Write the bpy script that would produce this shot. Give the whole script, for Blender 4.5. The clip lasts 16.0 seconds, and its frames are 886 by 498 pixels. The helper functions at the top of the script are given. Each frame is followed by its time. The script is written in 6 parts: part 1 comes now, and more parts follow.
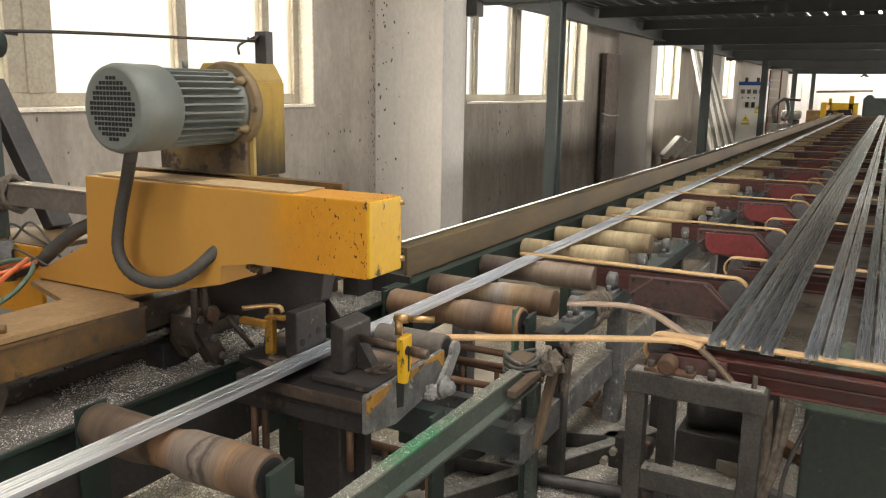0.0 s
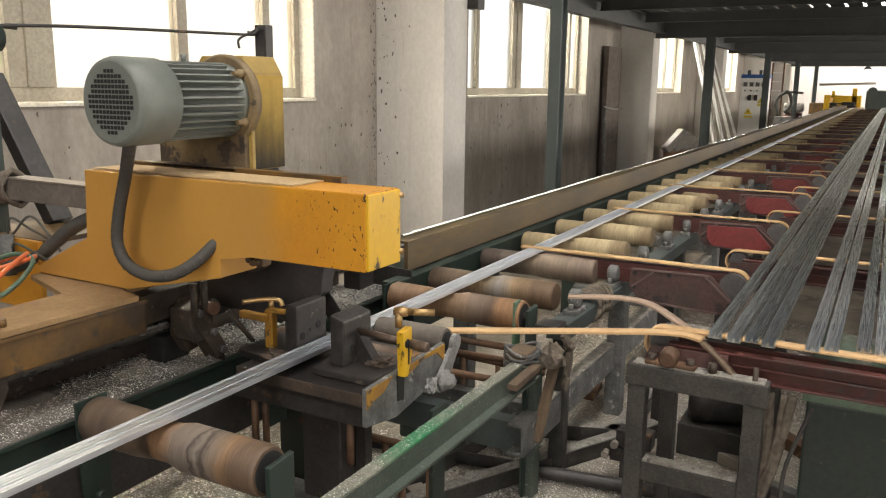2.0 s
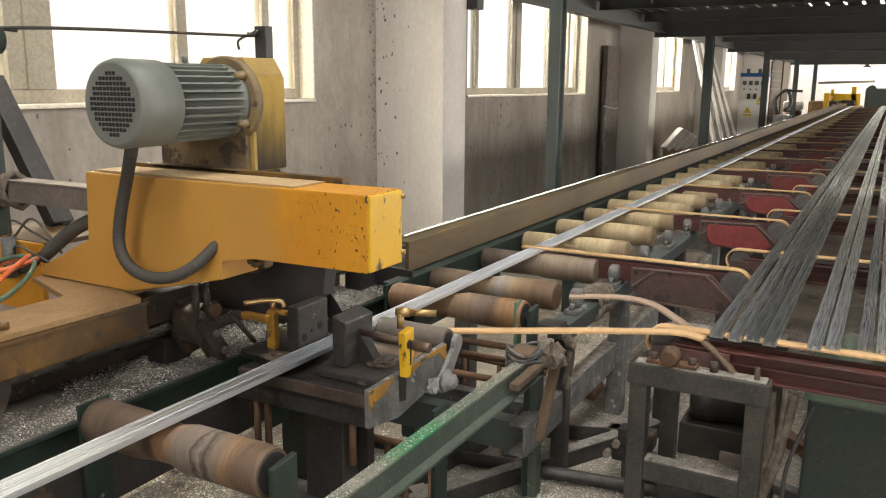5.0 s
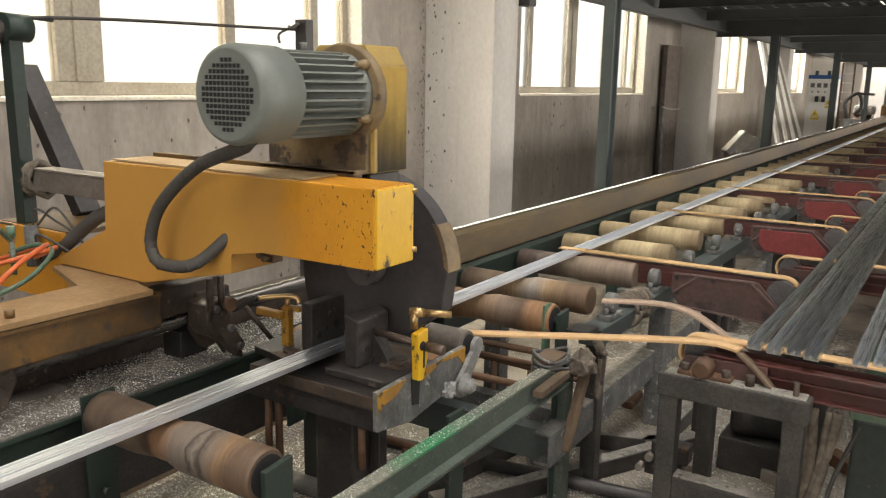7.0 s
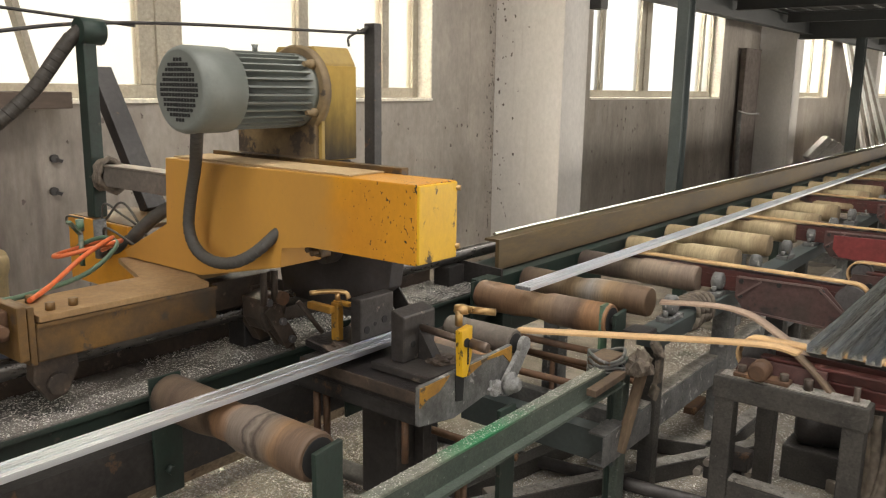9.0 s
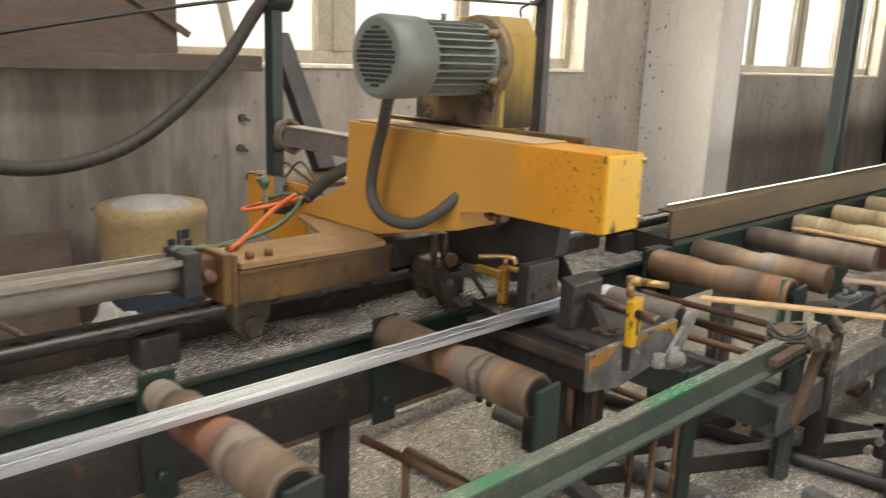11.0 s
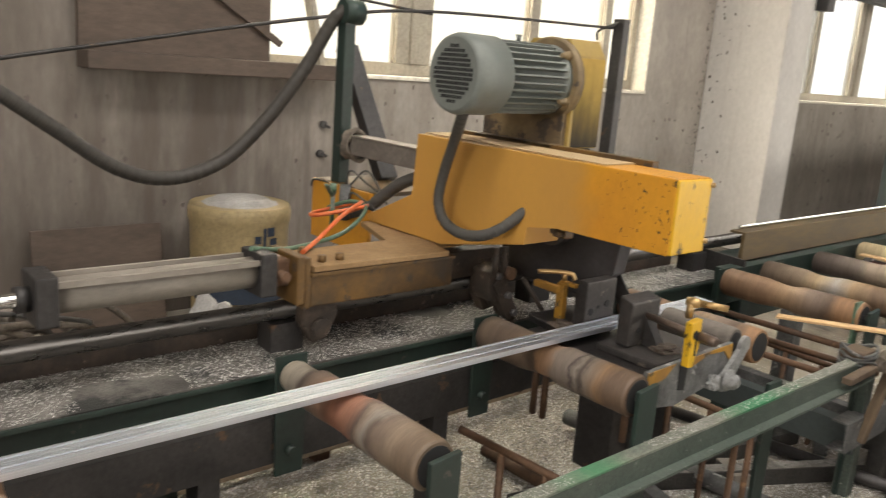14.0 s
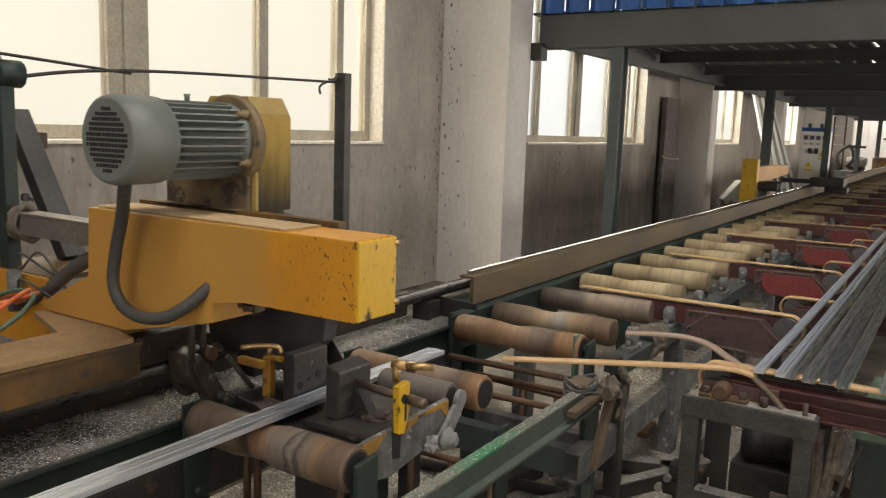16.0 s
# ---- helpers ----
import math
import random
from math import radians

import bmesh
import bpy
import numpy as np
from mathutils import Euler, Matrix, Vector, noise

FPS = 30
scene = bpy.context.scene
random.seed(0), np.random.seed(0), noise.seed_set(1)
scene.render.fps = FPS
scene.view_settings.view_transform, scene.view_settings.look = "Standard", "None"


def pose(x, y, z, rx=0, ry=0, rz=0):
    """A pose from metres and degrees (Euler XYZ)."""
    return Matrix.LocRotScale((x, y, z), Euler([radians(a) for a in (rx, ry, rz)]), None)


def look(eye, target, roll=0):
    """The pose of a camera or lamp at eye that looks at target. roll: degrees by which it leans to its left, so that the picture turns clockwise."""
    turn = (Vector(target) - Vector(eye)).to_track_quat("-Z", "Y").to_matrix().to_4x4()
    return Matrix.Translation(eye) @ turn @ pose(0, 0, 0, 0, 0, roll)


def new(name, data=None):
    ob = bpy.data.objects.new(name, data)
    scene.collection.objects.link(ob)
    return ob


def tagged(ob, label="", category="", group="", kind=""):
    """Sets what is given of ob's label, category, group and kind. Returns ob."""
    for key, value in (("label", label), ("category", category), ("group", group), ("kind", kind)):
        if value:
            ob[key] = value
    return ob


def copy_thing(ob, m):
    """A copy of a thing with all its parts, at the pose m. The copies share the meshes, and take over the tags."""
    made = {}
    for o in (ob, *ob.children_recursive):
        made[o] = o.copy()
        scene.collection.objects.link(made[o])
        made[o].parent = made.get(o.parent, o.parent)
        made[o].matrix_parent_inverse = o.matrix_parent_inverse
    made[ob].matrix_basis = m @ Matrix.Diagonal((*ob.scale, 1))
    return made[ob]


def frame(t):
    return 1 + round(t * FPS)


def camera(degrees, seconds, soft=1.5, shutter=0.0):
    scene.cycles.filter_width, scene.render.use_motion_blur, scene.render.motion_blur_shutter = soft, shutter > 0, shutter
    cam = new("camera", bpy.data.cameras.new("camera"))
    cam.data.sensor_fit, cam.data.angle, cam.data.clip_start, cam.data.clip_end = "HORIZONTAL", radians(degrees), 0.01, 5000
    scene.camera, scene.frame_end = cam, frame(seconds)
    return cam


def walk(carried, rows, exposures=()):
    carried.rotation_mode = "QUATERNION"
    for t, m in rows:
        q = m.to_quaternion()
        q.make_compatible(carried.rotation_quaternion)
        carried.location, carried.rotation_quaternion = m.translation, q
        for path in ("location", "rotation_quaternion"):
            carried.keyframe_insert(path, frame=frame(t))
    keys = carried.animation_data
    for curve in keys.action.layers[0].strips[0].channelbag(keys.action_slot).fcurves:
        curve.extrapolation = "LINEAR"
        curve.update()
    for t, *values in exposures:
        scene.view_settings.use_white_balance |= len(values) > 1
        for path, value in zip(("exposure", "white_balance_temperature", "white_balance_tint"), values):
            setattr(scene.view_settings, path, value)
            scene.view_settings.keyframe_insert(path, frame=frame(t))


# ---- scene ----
cam = camera(57.5, 16.0, soft=1.15, shutter=0.5)
PATH = [
    (0, (0.043, 0.073, 1.621), (-0.895, 1.796, 1.232), 0.9),
    (0.5, (0.046, 0.072, 1.622), (-0.896, 1.793, 1.231), 0.8),
    (1, (0.044, 0.076, 1.618), (-0.898, 1.796, 1.222), 0.8),
    (1.5, (0.044, 0.079, 1.616), (-0.897, 1.797, 1.215), 0.7),
    (2, (0.047, 0.079, 1.617), (-0.895, 1.797, 1.214), 0.7),
    (2.5, (0.047, 0.076, 1.618), (-0.894, 1.795, 1.215), 0.6),
    (3, (0.048, 0.076, 1.617), (-0.892, 1.795, 1.216), 0.4),
    (3.5, (0.052, 0.08, 1.619), (-0.886, 1.8, 1.219), 0.2),
    (6, (0.04, 0.074, 1.618), (-0.92, 1.779, 1.205), 1.1),
    (6.5, (0.048, 0.127, 1.6), (-0.96, 1.803, 1.179), 1.2),
    (7, (0.083, 0.191, 1.6), (-0.979, 1.836, 1.195), 1.0),
    (7.5, (0.116, 0.221, 1.596), (-1.001, 1.832, 1.201), 0.8),
    (8, (0.143, 0.207, 1.585), (-1.011, 1.792, 1.19), 0.6),
    (10.5, (0.102, 0.054, 1.589), (-1.234, 1.477, 1.152), 1.9),
    (11, (0.069, -0.072, 1.584), (-1.333, 1.274, 1.111), 2.1),
    (11.5, (0.04, -0.238, 1.579), (-1.425, 1.025, 1.071), 2.8),
    (12, (0.035, -0.319, 1.581), (-1.494, 0.862, 1.066), 3.6),
    (12.5, (0.023, -0.352, 1.586), (-1.549, 0.777, 1.081), 4.2),
    (13, (0.036, -0.347, 1.591), (-1.529, 0.798, 1.099), 4.6),
    (13.5, (0.05, -0.326, 1.595), (-1.476, 0.876, 1.12), 4.5),
    (14, (0.058, -0.312, 1.592), (-1.402, 0.979, 1.144), 4.4),
    (14.5, (0.069, -0.258, 1.606), (-1.275, 1.167, 1.204), 4.0),
    (15, (0.099, -0.225, 1.628), (-1.117, 1.324, 1.284), 3.4),
    (15.5, (0.105, -0.176, 1.628), (-1.005, 1.459, 1.323), 2.5),
    (16, (0.098, -0.114, 1.617), (-0.965, 1.554, 1.32), 1.9),
]
walk(cam, [(t, look(eye, target, roll)) for t, eye, target, roll in PATH], [(0, 0.17), (6, 0.24), (8.2, 0.13), (10.5, 0.19), (11.5, 0.40), (12.5, 0.46), (14, 0.26), (15, -0.15), (16, -0.30)])

# ---- light and air ----
world = bpy.data.worlds.new("world")
scene.world = world
world.use_nodes = True
wn = world.node_tree.nodes
sky = wn.new("ShaderNodeTexSky")
sky.sky_type, sky.sun_disc = "NISHITA", False
sky.sun_elevation, sky.sun_rotation = radians(40), radians(250)
world.node_tree.links.new(sky.outputs["Color"], wn["Background"].inputs["Color"])
wn["Background"].inputs["Strength"].default_value = 0.1
sun_data = bpy.data.lights.new("sun", "SUN")
sun_data.energy, sun_data.angle, sun_data.color = 1.0, radians(12), (1.0, 0.95, 0.86)
sun = new("sun", sun_data)
sun.matrix_basis = look((-20, -8, 18), (0, 0, 0))


def area_lamp(name, at, target, sx, sy, watts, color):
    d = bpy.data.lights.new(name, "AREA")
    d.shape, d.size, d.size_y, d.energy, d.color = "RECTANGLE", sx, sy, watts, color
    o = new(name, d)
    o.matrix_basis = look(at, target)
    return o


DAY = (1.0, 0.92, 0.77)
WINDOWS = [(0.9, 4.87), (7.3, 10.82), (13.3, 16.4), (19.6, 22.6), (25.5, 28.6)]
for i, (a, b) in enumerate(WINDOWS):
    area_lamp("window_daylight", (-4.55, (a + b) / 2, 4.55), (-3.0, (a + b) / 2, 2.0), b - a, 1.5, (400, 470, 800, 850, 850)[i], DAY)
# tall windows on the side behind the camera, with low fill lamps added
for y in (-4.0, 2.0, 8.0, 14.0, 22.0, 30.0):
    low = y > 7
    area_lamp("window_daylight", (7.3, y, 1.45 if low else 3.4), (0, y, 1.4 if low else 1.5), 3.2, 1.7 if low else 2.1, (190 if y < 10 else 440) if low else 35, (1.0, 0.93, 0.83))
area_lamp("window_daylight", (1.5, -6.1, 3.2), (1.0, 0, 1.3), 6.0, 2.6, 190, (1.0, 0.92, 0.82))
# added unseen roof lights: one strip over the saw, one over the far hall
ADDED_ROOF_LIGHTS = [(-0.4, 1.0, -4.6, 5.4, 420), (3.4, 4.8, -4.6, 4.6, 220), (-2.5, 3.5, 33.4, 35.4, 1700)]
for x0, x1, y0, y1, watts in ADDED_ROOF_LIGHTS:
    area_lamp("roof_daylight", ((x0 + x1) / 2, (y0 + y1) / 2, 6.3), ((x0 + x1) / 2, (y0 + y1) / 2 + 0.001, 0), x1 - x0, y1 - y0, watts, (1.0, 0.94, 0.86))

# ---- materials ----


def shade(name, c1, c2, rough=0.6, metal=0.0, s1=6.0, s2=70.0, bump=0.15, spot=None, spot_scale=14.0, spot_cut=0.62, streak=(1, 1, 1), fine=0.35, random_tint=0.0, island=False, drip=None):
    """Two-scale mottled surface: broad stains, fine grain, optional spots of dirt or bare metal."""
    m = bpy.data.materials.new(name)
    m.use_nodes = True
    nt = m.node_tree
    n, l = nt.nodes, nt.links
    p = n["Principled BSDF"]
    co = n.new("ShaderNodeTexCoord")
    mp = n.new("ShaderNodeMapping")
    mp.inputs["Scale"].default_value = streak
    l.new(co.outputs["Object"], mp.inputs["Vector"])

    def noise_node(scale, detail=6.0, roughness=0.6):
        t = n.new("ShaderNodeTexNoise")
        t.inputs["Scale"].default_value, t.inputs["Detail"].default_value, t.inputs["Roughness"].default_value = scale, detail, roughness
        l.new(mp.outputs["Vector"], t.inputs["Vector"])
        return t

    def ramp(src, lo, hi):
        r = n.new("ShaderNodeMapRange")
        r.inputs["From Min"].default_value, r.inputs["From Max"].default_value = lo, hi
        l.new(src, r.inputs["Value"])
        return r.outputs["Result"]

    def mix(fac, a, b, mode="MIX"):
        x = n.new("ShaderNodeMix")
        x.data_type, x.blend_type = "RGBA", mode
        if isinstance(fac, float):
            x.inputs["Factor"].default_value = fac
        else:
            l.new(fac, x.inputs["Factor"])
        for sock, v in ((6, a), (7, b)):
            if isinstance(v, tuple):
                x.inputs[sock].default_value = (*v[:3], 1)
            else:
                l.new(v, x.inputs[sock])
        return x.outputs[2]

    big, small = noise_node(s1), noise_node(s2, 4.0, 0.7)
    col = mix(ramp(big.outputs["Fac"], 0.32, 0.68), c1, c2)
    grain = ramp(small.outputs["Fac"], 0.25, 0.75)
    lum = n.new("ShaderNodeMix")
    lum.data_type = "RGBA"
    lum.inputs[6].default_value = (1 - fine, 1 - fine, 1 - fine, 1)
    lum.inputs[7].default_value = (1 + fine * 0.4, 1 + fine * 0.4, 1 + fine * 0.4, 1)
    l.new(grain, lum.inputs["Factor"])
    col = mix(1.0, col, lum.outputs[2], "MULTIPLY")
    if spot:
        sp = noise_node(spot_scale, 8.0, 0.65)
        col = mix(ramp(sp.outputs["Fac"], spot_cut, spot_cut + 0.05), col, spot)
    if drip:
        dm = n.new("ShaderNodeMapping")
        dm.inputs["Scale"].default_value = (1, 1, 0.055)
        l.new(co.outputs["Object"], dm.inputs["Vector"])
        dn = n.new("ShaderNodeTexNoise")
        dn.inputs["Scale"].default_value, dn.inputs["Detail"].default_value = 22.0, 6.0
        l.new(dm.outputs["Vector"], dn.inputs["Vector"])
        patch = noise_node(0.8, 3.0)
        mm = n.new("ShaderNodeMath")
        mm.operation = "MULTIPLY"
        l.new(ramp(dn.outputs["Fac"], 0.56, 0.88), mm.inputs[0])
        l.new(ramp(patch.outputs["Fac"], 0.47, 0.66), mm.inputs[1])
        col = mix(mm.outputs[0], col, drip)
    if random_tint:
        if island:
            oi = n.new("ShaderNodeNewGeometry")
            rnd = oi.outputs["Random Per Island"]
        else:
            oi = n.new("ShaderNodeObjectInfo")
            rnd = oi.outputs["Random"]
        hv = n.new("ShaderNodeHueSaturation")
        l.new(col, hv.inputs["Color"])
        r = n.new("ShaderNodeMapRange")
        r.inputs["To Min"].default_value, r.inputs["To Max"].default_value = 1 - random_tint, 1 + random_tint
        l.new(rnd, r.inputs["Value"])
        l.new(r.outputs["Result"], hv.inputs["Value"])
        col = hv.outputs["Color"]
    l.new(col, p.inputs["Base Color"])
    rr = n.new("ShaderNodeMapRange")
    rr.inputs["To Min"].default_value, rr.inputs["To Max"].default_value = max(rough - 0.12, 0.05), min(rough + 0.15, 1.0)
    l.new(small.outputs["Fac"], rr.inputs["Value"])
    l.new(rr.outputs["Result"], p.inputs["Roughness"])
    p.inputs["Metallic"].default_value = metal
    if bump:
        b = n.new("ShaderNodeBump")
        b.inputs["Strength"].default_value, b.inputs["Distance"].default_value = bump, 0.004
        l.new(small.outputs["Fac"], b.inputs["Height"])
        l.new(b.outputs["Normal"], p.inputs["Normal"])
    return m


M_PLASTER = shade("grimy_plaster", (0.45, 0.405, 0.355), (0.27, 0.24, 0.21), 0.9, 0, 1.5, 26, 0.3, (0.14, 0.12, 0.10), 9.0, 0.69, (1, 1, 0.6), 0.2, drip=(0.15, 0.125, 0.105))
M_PLASTER_CLEAN = shade("pale_plaster", (0.66, 0.63, 0.59), (0.56, 0.53, 0.49), 0.9, 0, 1.6, 34, 0.2, (0.26, 0.22, 0.19), 11.0, 0.71, (1, 1, 0.6), 0.14, drip=(0.36, 0.31, 0.27))
M_STAIN = shade("black_mould", (0.10, 0.08, 0.07), (0.18, 0.15, 0.13), 0.95, 0, 14, 70, 0.3)
M_CONCRETE = shade("dusty_concrete", (0.26, 0.215, 0.165), (0.10, 0.083, 0.064), 0.9, 0, 3.2, 130, 1.0, (0.045, 0.037, 0.03), 2.8, 0.55, (1, 1, 1), 0.85)
M_CEILING = shade("sooty_ceiling", (0.30, 0.28, 0.26), (0.22, 0.21, 0.2), 0.9, 0, 1.0, 20, 0.1)
M_YELLOW = shade("scuffed_yellow_paint", (0.60, 0.275, 0.018), (0.46, 0.20, 0.022), 0.42, 0, 3.5, 60, 0.06, (0.16, 0.09, 0.04), 24, 0.69, (1, 1, 1), 0.12)
M_YELLOW_CHIP = shade("chipped_yellow_paint", (0.74, 0.46, 0.018), (0.64, 0.37, 0.014), 0.42, 0, 4.0, 70, 0.1, (0.05, 0.035, 0.02), 34, 0.60, (1, 1, 0.6), 0.14)
M_YELLOW_DIRTY = shade("greasy_yellow_paint", (0.19, 0.098, 0.02), (0.06, 0.038, 0.019), 0.5, 0, 7.0, 60, 0.15, (0.05, 0.035, 0.025), 10, 0.58, (1, 1, 1), 0.3)
M_DUSTY_TOP = shade("dust_on_yellow_paint", (0.36, 0.235, 0.115), (0.235, 0.14, 0.06), 0.85, 0, 6, 80, 0.2, None, 14, 0.6, (1, 1, 1), 0.25)
# Dust lightened in colour for the light reflected off the housing top.
M_DUST_LIT = shade("lit_pale_dust_on_yellow_paint", (0.50, 0.37, 0.21), (0.40, 0.27, 0.13), 0.85, 0, 7, 90, 0.25, None, 14, 0.6, (1, 1, 1), 0.25)
M_MOTOR = shade("grey_green_motor_paint", (0.185, 0.20, 0.182), (0.135, 0.148, 0.136), 0.5, 0, 5, 70, 0.05, None, 14, 0.6, (1, 1, 1), 0.15)
# Black patches set on surfaces for the shade in holes; also black print.
M_BLACK = shade("black_hole_shade_and_print", (0.012, 0.012, 0.012), (0.02, 0.02, 0.02), 0.8, 0)
M_RUBBER = shade("dusty_black_rubber", (0.085, 0.08, 0.07), (0.045, 0.043, 0.04), 0.65, 0, 8, 90, 0.2)
M_RUBBER_DARK = shade("greasy_black_rubber", (0.055, 0.048, 0.04), (0.03, 0.027, 0.023), 0.6, 0, 8, 90, 0.2)
M_DARK_STEEL = shade("oily_dark_steel", (0.065, 0.06, 0.058), (0.035, 0.033, 0.032), 0.45, 0.4, 8, 70, 0.25, (0.12, 0.075, 0.045), 12, 0.62, (1, 1, 1), 0.4)
M_GREY_STEEL = shade("machined_grey_steel", (0.20, 0.19, 0.19), (0.12, 0.115, 0.115), 0.4, 0.6, 9, 80, 0.15, (0.06, 0.05, 0.045), 16, 0.60, (1, 1, 1), 0.35)
M_GREEN = shade("dark_green_machine_paint", (0.017, 0.038, 0.029), (0.022, 0.029, 0.025), 0.5, 0, 5, 60, 0.15, (0.06, 0.055, 0.045), 34, 0.63, (1, 1, 1), 0.4)
M_GREEN_WORN = shade("worn_bright_green_paint", (0.06, 0.16, 0.085), (0.16, 0.19, 0.15), 0.55, 0, 4, 60, 0.2, (0.26, 0.25, 0.22), 7, 0.55, (1, 0.3, 1), 0.4)
M_GREEN_GREY = shade("grey_green_column_paint", (0.070, 0.085, 0.082), (0.052, 0.064, 0.064), 0.55, 0, 3, 50, 0.1, None, 14, 0.6, (1, 1, 1), 0.25)
M_BEAM = shade("charcoal_beam_paint", (0.078, 0.080, 0.077), (0.058, 0.061, 0.060), 0.6, 0, 2, 40, 0.1, None, 14, 0.6, (1, 1, 1), 0.2)
M_RUST = shade("brown_rusty_steel", (0.16, 0.085, 0.045), (0.085, 0.05, 0.032), 0.65, 0.2, 7, 60, 0.3, (0.25, 0.14, 0.07), 9, 0.60, (1, 1, 1), 0.4)
M_RAIL_PLATE = shade("ochre_stained_steel_plate", (0.15, 0.10, 0.038), (0.07, 0.05, 0.029), 0.6, 0.1, 4, 50, 0.2, (0.05, 0.038, 0.028), 6, 0.60, (1, 0.25, 1), 0.35)
M_RED = shade("oily_dark_red_paint", (0.10, 0.026, 0.021), (0.04, 0.019, 0.016), 0.45, 0, 6, 60, 0.15, (0.045, 0.03, 0.028), 7, 0.56, (1, 1, 1), 0.4, 0.15)
M_RED_BRIGHT = shade("bright_red_machine_paint", (0.235, 0.04, 0.04), (0.14, 0.03, 0.028), 0.45, 0, 5, 60, 0.12, (0.07, 0.03, 0.03), 8, 0.60, (1, 1, 1), 0.35, 0.15)
M_BELT = shade("tan_felt_belt", (0.62, 0.42, 0.22), (0.52, 0.33, 0.16), 0.9, 0, 8, 110, 0.3, (0.34, 0.2, 0.1), 10, 0.66, (1, 1, 1), 0.25)
M_BELT_GREY = shade("grey_brown_felt_belt", (0.42, 0.31, 0.23), (0.33, 0.24, 0.18), 0.9, 0, 8, 110, 0.3)
M_ALU = shade("bright_mill_aluminium", (0.88, 0.91, 0.97), (0.68, 0.72, 0.79), 0.42, 1.0, 3, 40, 0.03, None, 14, 0.6, (45, 0.06, 45), 0.22)
M_ALU_DULL = shade("cooled_mill_aluminium", (0.86, 0.87, 0.83), (0.60, 0.61, 0.57), 0.26, 1.0, 4, 60, 0.04, None, 14, 0.6, (30, 0.12, 16), 0.2, 0.25)
M_CHROME = shade("polished_rod", (0.82, 0.82, 0.80), (0.74, 0.74, 0.72), 0.12, 1.0, 4, 50, 0.0, None, 14, 0.6, (1, 1, 1), 0.05)
M_CYL = shade("dull_aluminium_tube", (0.32, 0.285, 0.245), (0.20, 0.175, 0.145), 0.55, 0.3, 7, 60, 0.1, None, 14, 0.6, (1, 0.4, 1), 0.25)
# Edge angle: dust and wear, with lit top and shaded web in the colours.
M_TROUGH = shade("dusty_worn_green_angle_lit", (0.30, 0.29, 0.24), (0.11, 0.14, 0.11), 0.5, 0, 9, 150, 0.5, (0.07, 0.16, 0.09), 9, 0.60, (1, 0.6, 1), 0.6)
M_TROUGH_SIDE = shade("swarf_dusted_green_web_shaded", (0.10, 0.12, 0.10), (0.05, 0.07, 0.057), 0.6, 0, 5, 110, 0.3, (0.24, 0.24, 0.22), 60, 0.64, (1, 1, 1), 0.5)
M_GALV = shade("chip_covered_grey_paint", (0.20, 0.20, 0.195), (0.085, 0.086, 0.083), 0.65, 0.1, 12, 90, 0.5, (0.34, 0.335, 0.32), 26, 0.60, (1, 1, 1), 0.45)
M_FRAME = shade("aged_window_frame", (0.42, 0.38, 0.30), (0.32, 0.28, 0.22), 0.6, 0, 4, 50, 0.1)
M_REVEAL = shade("cream_window_reveal", (0.80, 0.76, 0.66), (0.70, 0.65, 0.55), 0.9, 0, 3, 40, 0.1)
M_BOARD = shade("weathered_brown_board", (0.13, 0.095, 0.073), (0.075, 0.055, 0.043), 0.8, 0, 4, 40, 0.3, None, 14, 0.6, (1, 0.3, 1), 0.35)
M_BLUE = shade("blue_corrugated_sheet_paint", (0.035, 0.12, 0.36), (0.028, 0.095, 0.29), 0.4, 0.1, 2, 40, 0.05)
M_WHITE = shade("white_cabinet_paint", (0.86, 0.85, 0.82), (0.80, 0.79, 0.76), 0.5, 0, 3, 40, 0.04)
M_WHITE_SHEET = shade("white_corrugated_sheet", (0.74, 0.73, 0.71), (0.66, 0.65, 0.63), 0.5, 0, 2, 40, 0.05)
M_DRUM = shade("yellowed_plastic_drum", (0.36, 0.275, 0.14), (0.27, 0.20, 0.10), 0.55, 0, 5, 50, 0.1, (0.18, 0.12, 0.07), 5, 0.64)
M_NAVY = shade("navy_printed_ink", (0.022, 0.035, 0.06), (0.018, 0.03, 0.05), 0.5, 0)
M_SACK = shade("white_woven_sack", (0.40, 0.385, 0.365), (0.28, 0.265, 0.25), 0.85, 0, 8, 120, 0.4)
M_ORANGE = shade("orange_air_hose", (0.70, 0.16, 0.05), (0.6, 0.13, 0.04), 0.4, 0)
M_GREEN_HOSE = shade("green_air_hose", (0.10, 0.17, 0.11), (0.08, 0.13, 0.09), 0.45, 0)
M_WOOD = shade("bare_timber_stick", (0.17, 0.12, 0.075), (0.10, 0.07, 0.05), 0.8, 0, 5, 60, 0.3, None, 14, 0.6, (1, 1, 0.2), 0.4)
M_CARD = shade("brown_cardboard", (0.36, 0.23, 0.14), (0.3, 0.18, 0.11), 0.85, 0)
M_SIGN = shade("yellow_warning_sticker", (0.75, 0.58, 0.03), (0.7, 0.53, 0.03), 0.5, 0)
M_CHIP = shade("aluminium_swarf", (0.78, 0.76, 0.72), (0.5, 0.48, 0.45), 0.3, 0.5, 9, 60, 0, None, 14, 0.6, (1, 1, 1), 0.1, 0.55, True)

